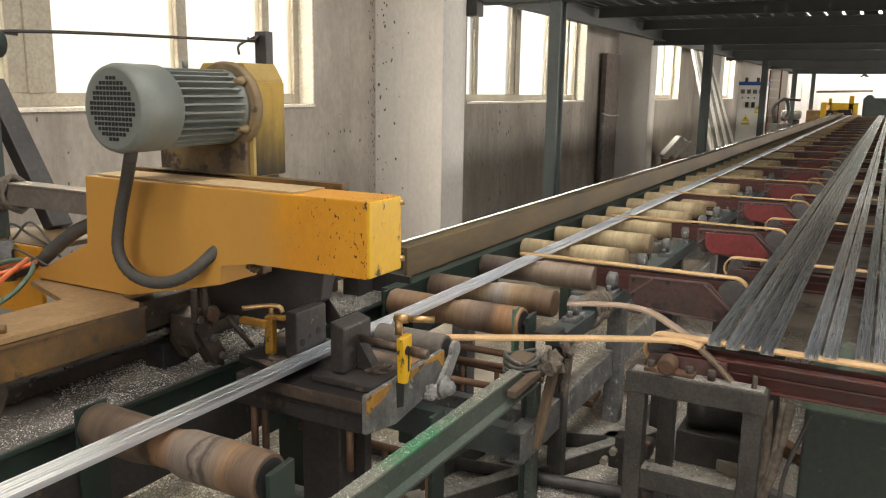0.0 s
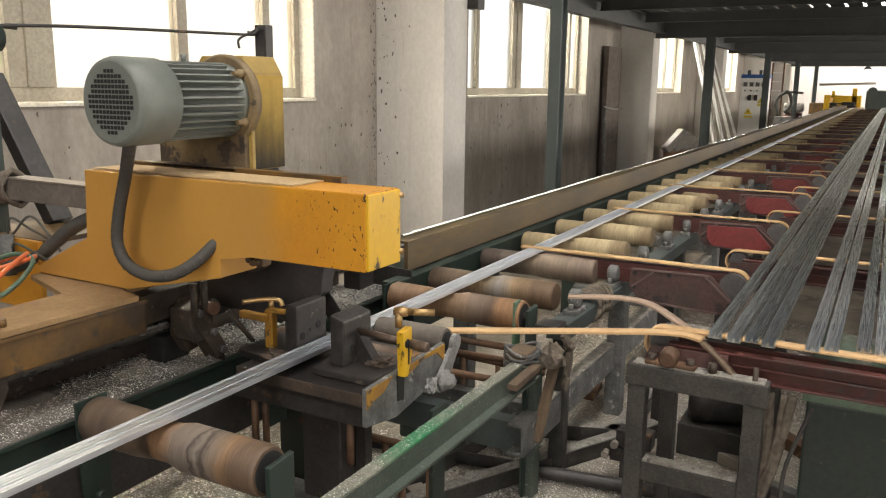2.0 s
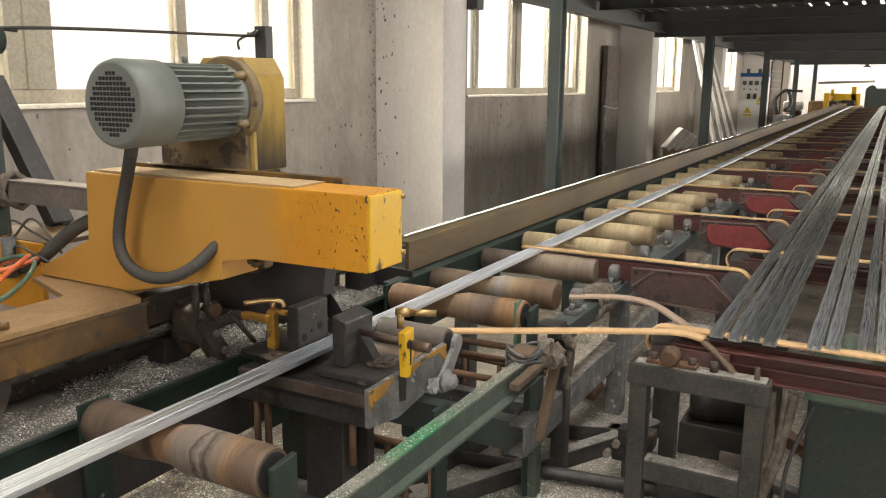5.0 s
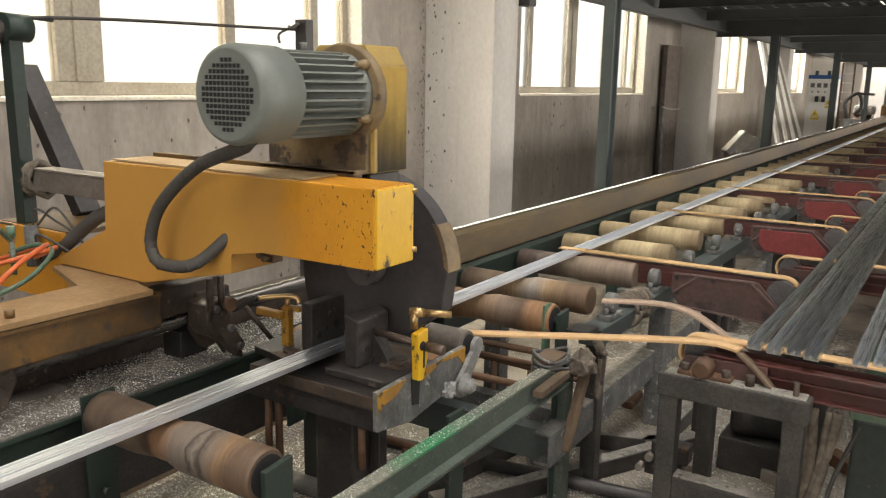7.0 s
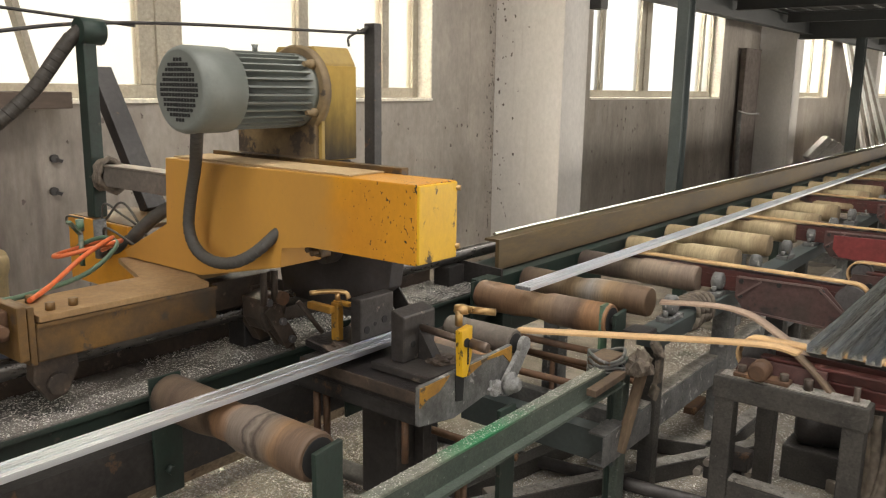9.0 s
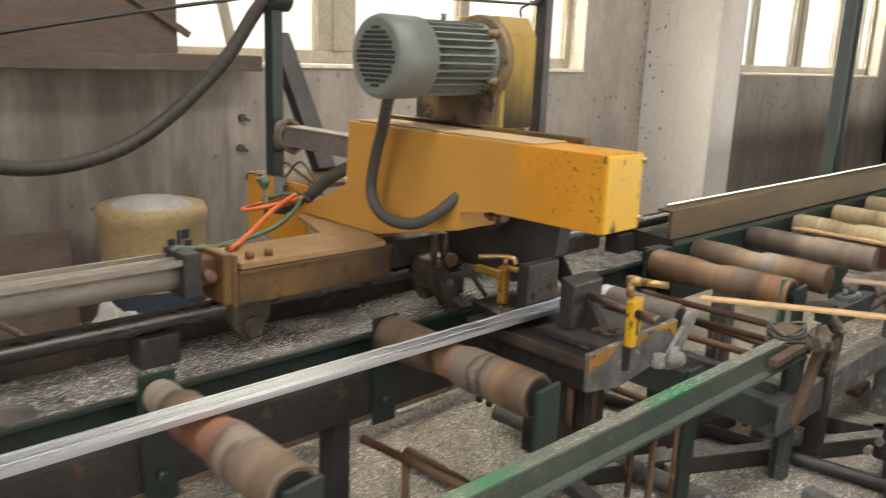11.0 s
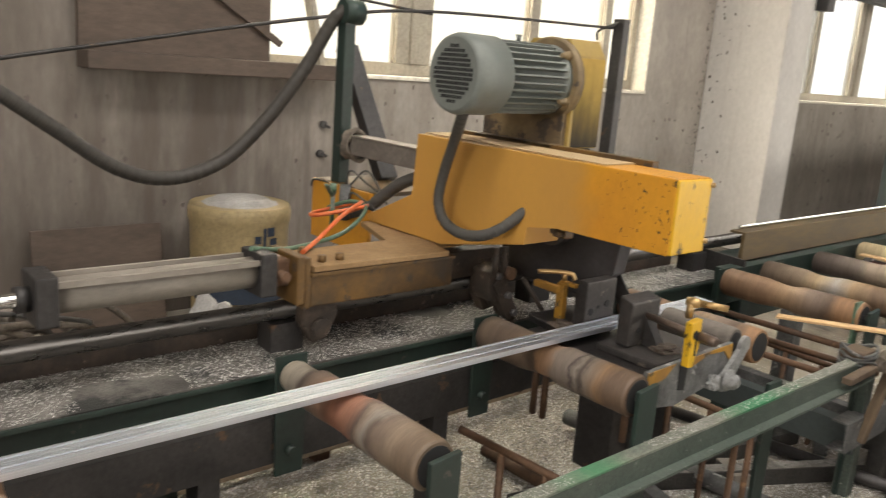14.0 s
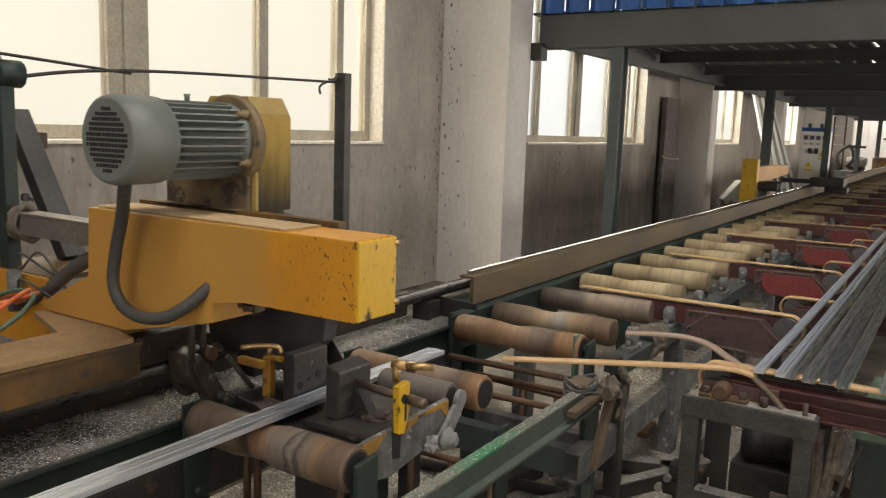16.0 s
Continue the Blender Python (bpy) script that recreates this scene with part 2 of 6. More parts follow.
M_CHANNEL = shade("dust_covered_brown_channel", (0.36, 0.29, 0.20), (0.20, 0.14, 0.09), 0.8, 0, 6, 120, 0.4, (0.09, 0.06, 0.04), 12, 0.6, (1, 0.5, 1), 0.5)
M_GRIT = shade("gritty_swarf_layer", (0.27, 0.25, 0.225), (0.06, 0.055, 0.048), 0.7, 0.1, 5.5, 190, 0.8, (0.028, 0.028, 0.025), 3.6, 0.52, (1, 1, 1), 0.75)
M_BRASS = shade("worn_brass_handle", (0.55, 0.38, 0.18), (0.42, 0.27, 0.12), 0.3, 0.8, 9, 60, 0.1)
M_YELLOW_WORN = shade("chipped_orange_yellow_paint", (0.64, 0.30, 0.018), (0.52, 0.225, 0.02), 0.42, 0, 3.5, 60, 0.08, (0.13, 0.07, 0.03), 46, 0.655, (1, 1, 0.7), 0.14)
M_RAILBAR = shade("greasy_polished_rail", (0.16, 0.15, 0.14), (0.09, 0.085, 0.08), 0.28, 0.8, 6, 60, 0.1, None, 14, 0.6, (1, 0.3, 1), 0.3)
M_PLATE = shade("oily_purple_brown_plate", (0.12, 0.06, 0.055), (0.07, 0.05, 0.045), 0.45, 0.1, 6, 60, 0.15, (0.04, 0.03, 0.03), 9, 0.60, (1, 1, 1), 0.4, 0.25)
M_PLATE_EDGE = shade("scuffed_plate_edge", (0.24, 0.17, 0.155), (0.13, 0.085, 0.08), 0.5, 0.2, 9, 70, 0.15)
M_CASE = shade("dusty_faded_yellow_paint", (0.40, 0.285, 0.075), (0.31, 0.21, 0.06), 0.55, 0, 6, 60, 0.1, (0.14, 0.09, 0.05), 20, 0.66, (1, 1, 1), 0.2)
M_CASE_SIDE = shade("yellow_paint_shaded_below", (0.52, 0.36, 0.08), (0.40, 0.26, 0.06), 0.9, 0, 6, 60, 0.08, None, 14, 0.6, (1, 1, 1), 0.15)
M_CASE_FRONT = shade("grimy_grey_yellow_paint", (0.27, 0.195, 0.095), (0.13, 0.092, 0.055), 0.6, 0, 9, 60, 0.15, (0.05, 0.038, 0.03), 11, 0.58, (1, 1, 1), 0.3)
M_GREASE = shade("greasy_brown_casting", (0.085, 0.06, 0.043), (0.035, 0.028, 0.023), 0.6, 0.1, 14, 70, 0.4, (0.16, 0.12, 0.09), 22, 0.62, (1, 1, 1), 0.45)
M_STAND = shade("chip_dusted_dark_paint", (0.075, 0.070, 0.062), (0.034, 0.032, 0.03), 0.55, 0.15, 9, 150, 0.5, (0.24, 0.22, 0.19), 90, 0.66, (1, 1, 1), 0.6)
M_CHIP_DUST = shade("swarf_crust", (0.44, 0.42, 0.38), (0.22, 0.205, 0.18), 0.6, 0.15, 30, 260, 1.0, (0.10, 0.09, 0.08), 45, 0.58, (1, 1, 1), 0.7)
M_ROPE = shade("dusty_fibrous_cable", (0.23, 0.19, 0.15), (0.085, 0.07, 0.055), 0.9, 0, 40, 160, 0.8, None, 14, 0.6, (1, 1, 1), 0.5)
M_DUSTY_GREY = shade("dusty_grey_square_tube", (0.18, 0.155, 0.135), (0.11, 0.095, 0.08), 0.75, 0.05, 6, 70, 0.2, (0.10, 0.08, 0.06), 12, 0.62)
M_HOOD = shade("grey_hood_paint", (0.072, 0.068, 0.07), (0.042, 0.039, 0.04), 0.5, 0.1, 6, 70, 0.1, (0.05, 0.04, 0.035), 12, 0.64)


def roller_skin(name, stops, rough=0.55, metal=0.15):
    """Bands of rust, bare metal and felt along a roller's length."""
    m = shade(name, (0.92, 0.90, 0.88), (0.66, 0.64, 0.62), rough, metal, 9, 60, 0.25, None, 14, 0.6, (6, 0.5, 0.5), 0.35, 0.10)
    n, l = m.node_tree.nodes, m.node_tree.links
    p = n["Principled BSDF"]
    was = p.inputs["Base Color"].links[0].from_socket
    co = n.new("ShaderNodeTexCoord")
    sep = n.new("ShaderNodeSeparateXYZ")
    l.new(co.outputs["Object"], sep.inputs[0])
    t = n.new("ShaderNodeTexNoise")
    t.inputs["Scale"].default_value, t.inputs["Detail"].default_value = 14, 5
    l.new(co.outputs["Object"], t.inputs["Vector"])
    mr = n.new("ShaderNodeMapRange")
    mr.inputs["From Min"].default_value, mr.inputs["From Max"].default_value = -0.24, 0.245
    l.new(sep.outputs["X"], mr.inputs["Value"])
    ad = n.new("ShaderNodeMath")
    ad.operation, ad.inputs[1].default_value = "MULTIPLY_ADD", 0.16
    l.new(t.outputs["Fac"], ad.inputs[0])
    l.new(mr.outputs["Result"], ad.inputs[2])
    ra = n.new("ShaderNodeValToRGB")
    el = ra.color_ramp.elements
    while len(el) < len(stops):
        el.new(0.5)
    for e_, (pos, c) in zip(el, stops):
        e_.position, e_.color = min(1.0, pos * 0.94 + 0.06), (*c, 1)
    l.new(ad.outputs[0], ra.inputs["Fac"])
    x = n.new("ShaderNodeMix")
    x.data_type, x.blend_type = "RGBA", "MULTIPLY"
    x.inputs["Factor"].default_value = 1.0
    l.new(was, x.inputs[6])
    l.new(ra.outputs["Color"], x.inputs[7])
    l.new(x.outputs[2], p.inputs["Base Color"])
    return m


M_R1 = roller_skin("rusty_banded_roller", [(0, (0.22, 0.17, 0.13)), (0.05, (0.11, 0.085, 0.065)), (0.10, (0.22, 0.165, 0.12)), (0.2, (0.15, 0.11, 0.085)), (0.40, (0.20, 0.145, 0.10)), (0.47, (0.10, 0.07, 0.05)), (0.50, (0.40, 0.23, 0.12)), (0.58, (0.34, 0.22, 0.14)), (0.62, (0.27, 0.22, 0.18)), (0.74, (0.28, 0.235, 0.20)), (0.755, (0.09, 0.07, 0.06)), (0.78, (0.30, 0.26, 0.22)), (0.80, (0.10, 0.08, 0.065)), (0.83, (0.27, 0.22, 0.18)), (0.92, (0.32, 0.20, 0.11)), (1, (0.18, 0.12, 0.08))])
M_R2 = roller_skin("pale_and_red_roller", [(0, (0.48, 0.43, 0.35)), (0.17, (0.46, 0.41, 0.34)), (0.20, (0.16, 0.12, 0.10)), (0.24, (0.24, 0.19, 0.15)), (0.42, (0.32, 0.19, 0.13)), (0.50, (0.42, 0.19, 0.12)), (0.60, (0.40, 0.20, 0.13)), (0.68, (0.17, 0.12, 0.095)), (0.71, (0.33, 0.26, 0.2)), (0.76, (0.40, 0.36, 0.31)), (0.80, (0.20, 0.15, 0.12)), (0.9, (0.34, 0.26, 0.19)), (1, (0.22, 0.16, 0.11))])
M_R3 = roller_skin("chalky_orange_roller", [(0, (0.34, 0.28, 0.22)), (0.38, (0.33, 0.26, 0.2)), (0.5, (0.52, 0.30, 0.17)), (0.7, (0.50, 0.40, 0.33)), (1.0, (0.46, 0.40, 0.34))])
M_R4 = roller_skin("brown_banded_roller", [(0, (0.21, 0.125, 0.075)), (0.4, (0.27, 0.165, 0.095)), (0.55, (0.40, 0.27, 0.16)), (0.75, (0.27, 0.20, 0.155)), (0.86, (0.13, 0.09, 0.065)), (0.95, (0.36, 0.20, 0.10))])
M_R5 = roller_skin("grey_tan_roller", [(0, (0.16, 0.12, 0.095)), (0.35, (0.25, 0.185, 0.125)), (0.5, (0.50, 0.37, 0.22)), (0.64, (0.44, 0.41, 0.38)), (0.76, (0.42, 0.29, 0.165)), (0.92, (0.20, 0.13, 0.08))])
M_R6 = roller_skin("dark_worn_roller", [(0, (0.125, 0.10, 0.09)), (0.4, (0.15, 0.12, 0.10)), (0.56, (0.36, 0.29, 0.22)), (1, (0.24, 0.185, 0.145))])
M_RP = roller_skin("felt_covered_roller", [(0, (0.50, 0.41, 0.25)), (0.3, (0.46, 0.37, 0.22)), (0.45, (0.27, 0.20, 0.12)), (0.58, (0.50, 0.41, 0.25)), (0.9, (0.52, 0.43, 0.27)), (1, (0.30, 0.23, 0.14))], 0.85, 0.0)


def frosted_glass(name, color):
    m = bpy.data.materials.new(name)
    m.use_nodes = True
    gn, gl = m.node_tree.nodes, m.node_tree.links
    gp = gn["Principled BSDF"]
    gp.inputs["Base Color"].default_value = (*color, 1)
    gp.inputs["Roughness"].default_value = 0.35
    gp.inputs["Transmission Weight"].default_value = 1.0
    gp.inputs["IOR"].default_value = 1.1
    gt = gn.new("ShaderNodeTexNoise")
    gt.inputs["Scale"].default_value = 90
    gb = gn.new("ShaderNodeBump")
    gb.inputs["Strength"].default_value = 0.2
    gl.new(gt.outputs["Fac"], gb.inputs["Height"])
    gl.new(gb.outputs["Normal"], gp.inputs["Normal"])
    return m


M_GLASS = frosted_glass("cream_frosted_glass", (0.97, 0.945, 0.86))
M_GLASS_BLUE = frosted_glass("bluish_frosted_glass", (0.84, 0.89, 0.95))


def glowing(name, color, strength):
    m = bpy.data.materials.new(name)
    m.use_nodes = True
    p = m.node_tree.nodes["Principled BSDF"]
    p.inputs["Base Color"].default_value = (0.05 * color[0], 0.05 * color[1], 0.05 * color[2], 1)
    p.inputs["Emission Color"].default_value = (*color, 1)
    p.inputs["Emission Strength"].default_value = strength
    return m


M_OUTSIDE = glowing("bright_hazy_outdoors", (1.0, 0.965, 0.89), 1.0)
M_LAMP = glowing("burning_hall_lamp", (0.9, 0.95, 1.0), 14.0)



def tint_patches(m, spots, tint=(0.075, 0.06, 0.05)):
    """Tinted patches with ragged edges, for stains and painted shade: (y, z, size along y, size up, depth)."""
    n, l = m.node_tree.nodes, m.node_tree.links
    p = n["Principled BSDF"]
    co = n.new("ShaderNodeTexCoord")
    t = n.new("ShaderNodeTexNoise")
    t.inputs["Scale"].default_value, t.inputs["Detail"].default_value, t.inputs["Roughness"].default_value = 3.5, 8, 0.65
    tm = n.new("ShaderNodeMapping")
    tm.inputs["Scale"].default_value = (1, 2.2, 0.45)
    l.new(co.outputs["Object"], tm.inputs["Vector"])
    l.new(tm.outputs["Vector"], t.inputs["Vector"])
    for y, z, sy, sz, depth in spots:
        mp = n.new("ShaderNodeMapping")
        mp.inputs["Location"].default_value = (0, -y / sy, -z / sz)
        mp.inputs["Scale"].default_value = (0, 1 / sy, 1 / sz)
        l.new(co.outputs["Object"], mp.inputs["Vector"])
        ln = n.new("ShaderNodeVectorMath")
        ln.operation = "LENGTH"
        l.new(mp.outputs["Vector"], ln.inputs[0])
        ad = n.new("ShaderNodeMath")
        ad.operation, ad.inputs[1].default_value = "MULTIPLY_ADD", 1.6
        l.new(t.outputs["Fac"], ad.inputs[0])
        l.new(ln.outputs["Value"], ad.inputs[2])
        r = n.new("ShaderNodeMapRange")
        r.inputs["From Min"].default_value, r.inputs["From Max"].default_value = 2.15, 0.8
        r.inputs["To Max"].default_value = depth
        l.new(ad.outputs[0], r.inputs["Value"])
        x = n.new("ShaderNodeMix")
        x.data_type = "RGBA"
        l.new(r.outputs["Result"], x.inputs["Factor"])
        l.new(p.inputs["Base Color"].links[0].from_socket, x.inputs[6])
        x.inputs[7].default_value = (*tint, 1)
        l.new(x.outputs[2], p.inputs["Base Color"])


tint_patches(M_PLASTER, [(1.45, 1.18, 0.5, 0.45, 0.9), (0.0, 1.3, 1.3, 1.1, 0.5), (0.8, 0.5, 1.6, 0.6, 0.85), (9.3, 0.7, 2.8, 0.85, 0.62), (11.6, 1.0, 0.8, 1.0, 0.7)])

# Broad brown darkening of the wall, fading out along y.
tint_patches(M_PLASTER, [(-1.2, 1.2, 3.4, 3.2, 1.0)], (0.105, 0.084, 0.068))
tint_patches(M_TROUGH, [(1.62, 0.8, 0.16, 0.3, 1.0), (0.95, 0.8, 0.10, 0.3, 0.7)], (0.015, 0.20, 0.075))
# Pale floor patch: swarf dust, with the light falling there put into the tint.
tint_patches(M_CONCRETE, [(1.2, 0.3, 2.8, 1.0, 0.68)], (0.50, 0.46, 0.39))
# Dark fade of the belt opening, shade painted into the lower side plate.
tint_patches(M_CASE_SIDE, [(0.15, -0.22, 0.9, 0.21, 1.0), (0.15, -0.22, 0.7, 0.15, 1.0)], (0.012, 0.011, 0.010))


def chips(m, x0, x1, tint=(0.035, 0.022, 0.014), scale=60.0, gain=0.16, cut=0.70):
    """Paint chips that thicken from x0 towards x1."""
    n, l = m.node_tree.nodes, m.node_tree.links
    p = n["Principled BSDF"]
    co = n.new("ShaderNodeTexCoord")
    sep = n.new("ShaderNodeSeparateXYZ")
    l.new(co.outputs["Object"], sep.inputs[0])
    mp = n.new("ShaderNodeMapping")
    mp.inputs["Scale"].default_value = (1.3, 1.3, 0.7)
    mp.inputs["Rotation"].default_value = (0.5, 0.5, 0.2)
    l.new(co.outputs["Object"], mp.inputs["Vector"])
    t = n.new("ShaderNodeTexNoise")
    t.inputs["Scale"].default_value, t.inputs["Detail"].default_value, t.inputs["Roughness"].default_value = scale, 3.0, 0.55
    l.new(mp.outputs["Vector"], t.inputs["Vector"])
    w = n.new("ShaderNodeMapRange")
    w.inputs["From Min"].default_value, w.inputs["From Max"].default_value = x0, x1
    w.inputs["To Max"].default_value = gain
    l.new(sep.outputs["X"], w.inputs["Value"])
    ad = n.new("ShaderNodeMath")
    l.new(w.outputs["Result"], ad.inputs[0])
    l.new(t.outputs["Fac"], ad.inputs[1])
    r = n.new("ShaderNodeMapRange")
    r.inputs["From Min"].default_value, r.inputs["From Max"].default_value = cut, cut + 0.03
    l.new(ad.outputs[0], r.inputs["Value"])
    x = n.new("ShaderNodeMix")
    x.data_type = "RGBA"
    l.new(r.outputs["Result"], x.inputs["Factor"])
    l.new(p.inputs["Base Color"].links[0].from_socket, x.inputs[6])
    x.inputs[7].default_value = (*tint, 1)
    l.new(x.outputs[2], p.inputs["Base Color"])


chips(M_YELLOW_WORN, -1.15, -0.85, scale=105.0, gain=0.11, cut=0.725)
chips(M_YELLOW_WORN, -0.866, -0.848, scale=110.0, gain=0.16, cut=0.74)


def dust_film(m, x0, x1, tint, depth):
    """A film of dust over one end of a long part, with a ragged border between x0 and x1."""
    n, l = m.node_tree.nodes, m.node_tree.links
    p = n["Principled BSDF"]
    co = n.new("ShaderNodeTexCoord")
    sep = n.new("ShaderNodeSeparateXYZ")
    l.new(co.outputs["Object"], sep.inputs[0])
    t = n.new("ShaderNodeTexNoise")
    t.inputs["Scale"].default_value, t.inputs["Detail"].default_value = 9.0, 6.0
    l.new(co.outputs["Object"], t.inputs["Vector"])
    ad = n.new("ShaderNodeMath")
    ad.operation, ad.inputs[1].default_value = "MULTIPLY_ADD", 0.22
    l.new(t.outputs["Fac"], ad.inputs[0])
    l.new(sep.outputs["X"], ad.inputs[2])
    r = n.new("ShaderNodeMapRange")
    r.inputs["From Min"].default_value, r.inputs["From Max"].default_value = x0 + 0.11, x1 + 0.11
    r.inputs["To Min"].default_value, r.inputs["To Max"].default_value = depth, 0.0
    l.new(ad.outputs[0], r.inputs["Value"])
    x = n.new("ShaderNodeMix")
    x.data_type = "RGBA"
    l.new(r.outputs["Result"], x.inputs["Factor"])
    l.new(p.inputs["Base Color"].links[0].from_socket, x.inputs[6])
    x.inputs[7].default_value = (*tint, 1)
    l.new(x.outputs[2], p.inputs["Base Color"])


dust_film(M_YELLOW_WORN, -1.12, -1.03, (0.40, 0.235, 0.075), 0.6)

# ---- building blocks ----


class Shape:
    """Collects boxes, tubes and outlines into one bmesh."""

    def __init__(self):
        self.bm = bmesh.new()

    def box(self, x0, x1, y0, y1, z0, z1, bevel=0.0, m=None):
        g = bmesh.ops.create_cube(self.bm, size=1.0)
        mat = Matrix.Translation(((x0 + x1) / 2, (y0 + y1) / 2, (z0 + z1) / 2)) @ Matrix.Diagonal((abs(x1 - x0), abs(y1 - y0), abs(z1 - z0), 1))
        if m is not None:
            mat = m @ mat
        bmesh.ops.transform(self.bm, matrix=mat, verts=g["verts"])
        if bevel:
            es = list({e for v in g["verts"] for e in v.link_edges})
            bmesh.ops.bevel(self.bm, geom=es, offset=bevel, segments=2, affect="EDGES", profile=0.6)
        return self

    def bar(self, a, b, w, h, bevel=0.0):
        """A straight bar of section w x h from a to b."""
        a, b = Vector(a), Vector(b)
        d = b - a
        rot = d.to_track_quat("Z", "Y").to_matrix().to_4x4()
        return self.box(-w / 2, w / 2, -h / 2, h / 2, 0, d.length, bevel, Matrix.Translation(a) @ rot)

    def lathe(self, a, b, profile, seg=24, smooth=True):
        """A turned body round the axis a-b; profile: (share of the length, radius)."""
        a, b = Vector(a), Vector(b)
        rot = (b - a).to_track_quat("Z", "Y").to_matrix()
        rings = []
        for s, r in profile:
            c = a.lerp(b, s)
            rings.append([self.bm.verts.new(c + rot @ Vector((r * math.cos(k * math.tau / seg), r * math.sin(k * math.tau / seg), 0))) for k in range(seg)])
        for p, q in zip(rings, rings[1:]):
            for k in range(seg):
                f = self.bm.faces.new((p[k], p[(k + 1) % seg], q[(k + 1) % seg], q[k]))
                f.smooth = smooth
        self.bm.faces.new(list(reversed(rings[0])))
        self.bm.faces.new(rings[-1])
        return self

    def rod(self, a, b, r, seg=14):
        return self.lathe(a, b, [(0, r), (1, r)], seg)

    def tube(self, pts, r, seg=10, ribs=0.0):
        """A bent hose or cable through the points."""
        pts = [Vector(p) for p in pts]
        rings, up = [], Vector((0.13, 0.21, 0.97))
        for i, c in enumerate(pts):
            d = (pts[min(i + 1, len(pts) - 1)] - pts[max(i - 1, 0)]).normalized()
            u = d.cross(up).normalized()
            v = d.cross(u).normalized()
            rr = r * (1 + (ribs if i % 2 else 0))
            rings.append([self.bm.verts.new(c + rr * (u * math.cos(k * math.tau / seg) + v * math.sin(k * math.tau / seg))) for k in range(seg)])
        for p, q in zip(rings, rings[1:]):
            for k in range(seg):
                self.bm.faces.new((p[k], p[(k + 1) % seg], q[(k + 1) % seg], q[k])).smooth = True
        self.bm.faces.new(list(reversed(rings[0])))
        self.bm.faces.new(rings[-1])
        return self

    def ribbon(self, pts, w, t):
        """A flat strap of width w across y and thickness t along the points."""
        pts = [Vector(p) for p in pts]
        rings = []
        for i, c in enumerate(pts):
            d = (pts[min(i + 1, len(pts) - 1)] - pts[max(i - 1, 0)]).normalized()
            s = d.cross(Vector((0, 0, 1)))
            s = Vector((0, 1, 0)) if abs(d.x) > 0.2 or s.length < 0.2 else s.normalized()
            s = (s - d * s.dot(d)).normalized()
            u = d.cross(s).normalized()
            rings.append([self.bm.verts.new(c + s * a * w / 2 + u * b * t / 2) for a, b in ((-1, -1), (1, -1), (1, 1), (-1, 1))])
        for p, q in zip(rings, rings[1:]):
            for k in range(4):
                self.bm.faces.new((p[k], p[(k + 1) % 4], q[(k + 1) % 4], q[k])).smooth = k % 2 == 0
        self.bm.faces.new(list(reversed(rings[0])))
        self.bm.faces.new(rings[-1])
        return self

    def prism(self, outline, axis, lo, hi, bevel=0.0):
        """An outline of 2D points pushed along an axis from lo to hi."""
        put = {"x": lambda u, v, w: (w, u, v), "y": lambda u, v, w: (u, w, v), "z": lambda u, v, w: (u, v, w)}[axis]
        a = [self.bm.verts.new(put(u, v, lo)) for u, v in outline]
        b = [self.bm.verts.new(put(u, v, hi)) for u, v in outline]
        n = len(a)
        self.bm.faces.new(a)
        self.bm.faces.new(list(reversed(b)))
        for i in range(n):
            self.bm.faces.new((a[i], b[i], b[(i + 1) % n], a[(i + 1) % n]))
        if bevel:
            es = list({e for v in a + b for e in v.link_edges})
            bmesh.ops.bevel(self.bm, geom=es, offset=bevel, segments=2, affect="EDGES", profile=0.6)
        return self


def spline(points, steps=8):
    """A smooth run of points through the given ones."""
    p = [Vector(q) for q in points]
    p = [2 * p[0] - p[1]] + p + [2 * p[-1] - p[-2]]
    out = []
    for i in range(1, len(p) - 2):
        for k in range(steps):
            t = k / steps
            out.append(0.5 * (2 * p[i] + (p[i + 1] - p[i - 1]) * t + (2 * p[i - 1] - 5 * p[i] + 4 * p[i + 1] - p[i + 2]) * t * t + (3 * p[i] - p[i - 1] - 3 * p[i + 1] + p[i + 2]) * t ** 3))
    return out + [p[-2]]


def thing(name, base, label, category, group="", kind=""):
    o = new(name)
    o.location = base
    o.empty_display_size = 0.1
    return tagged(o, label, category, group, kind)


def base_of(o):
    v = Vector(o.location)
    while o.parent:
        o = o.parent
        v = v + Vector(o.location)
    return v


def part(name, shape, material, parent=None, label="", base=None):
    """Links a shape as one mesh object; its places are the world's, whatever it hangs on."""
    bm = shape.bm if isinstance(shape, Shape) else shape
    bmesh.ops.recalc_face_normals(bm, faces=bm.faces)
    at = Vector(base) if base is not None else Vector((0, 0, 0))
    off = (base_of(parent) if parent else Vector((0, 0, 0))) + at
    bmesh.ops.translate(bm, verts=bm.verts, vec=-off)
    me = bpy.data.meshes.new(name)
    bm.to_mesh(me)
    bm.free()
    me.materials.append(material)
    o = new(name, me)
    o.location = at
    if parent:
        o.parent = parent
    if label:
        tagged(o, label)
    return o


def again(src, name, parent, at):
    """Another object on the same mesh."""
    o = new(name, src.data)
    o.parent = parent
    o.location = at
    return o


def setting(name, shape, material, label, category):
    return tagged(part(name, shape, material), label, category, "", "structure")


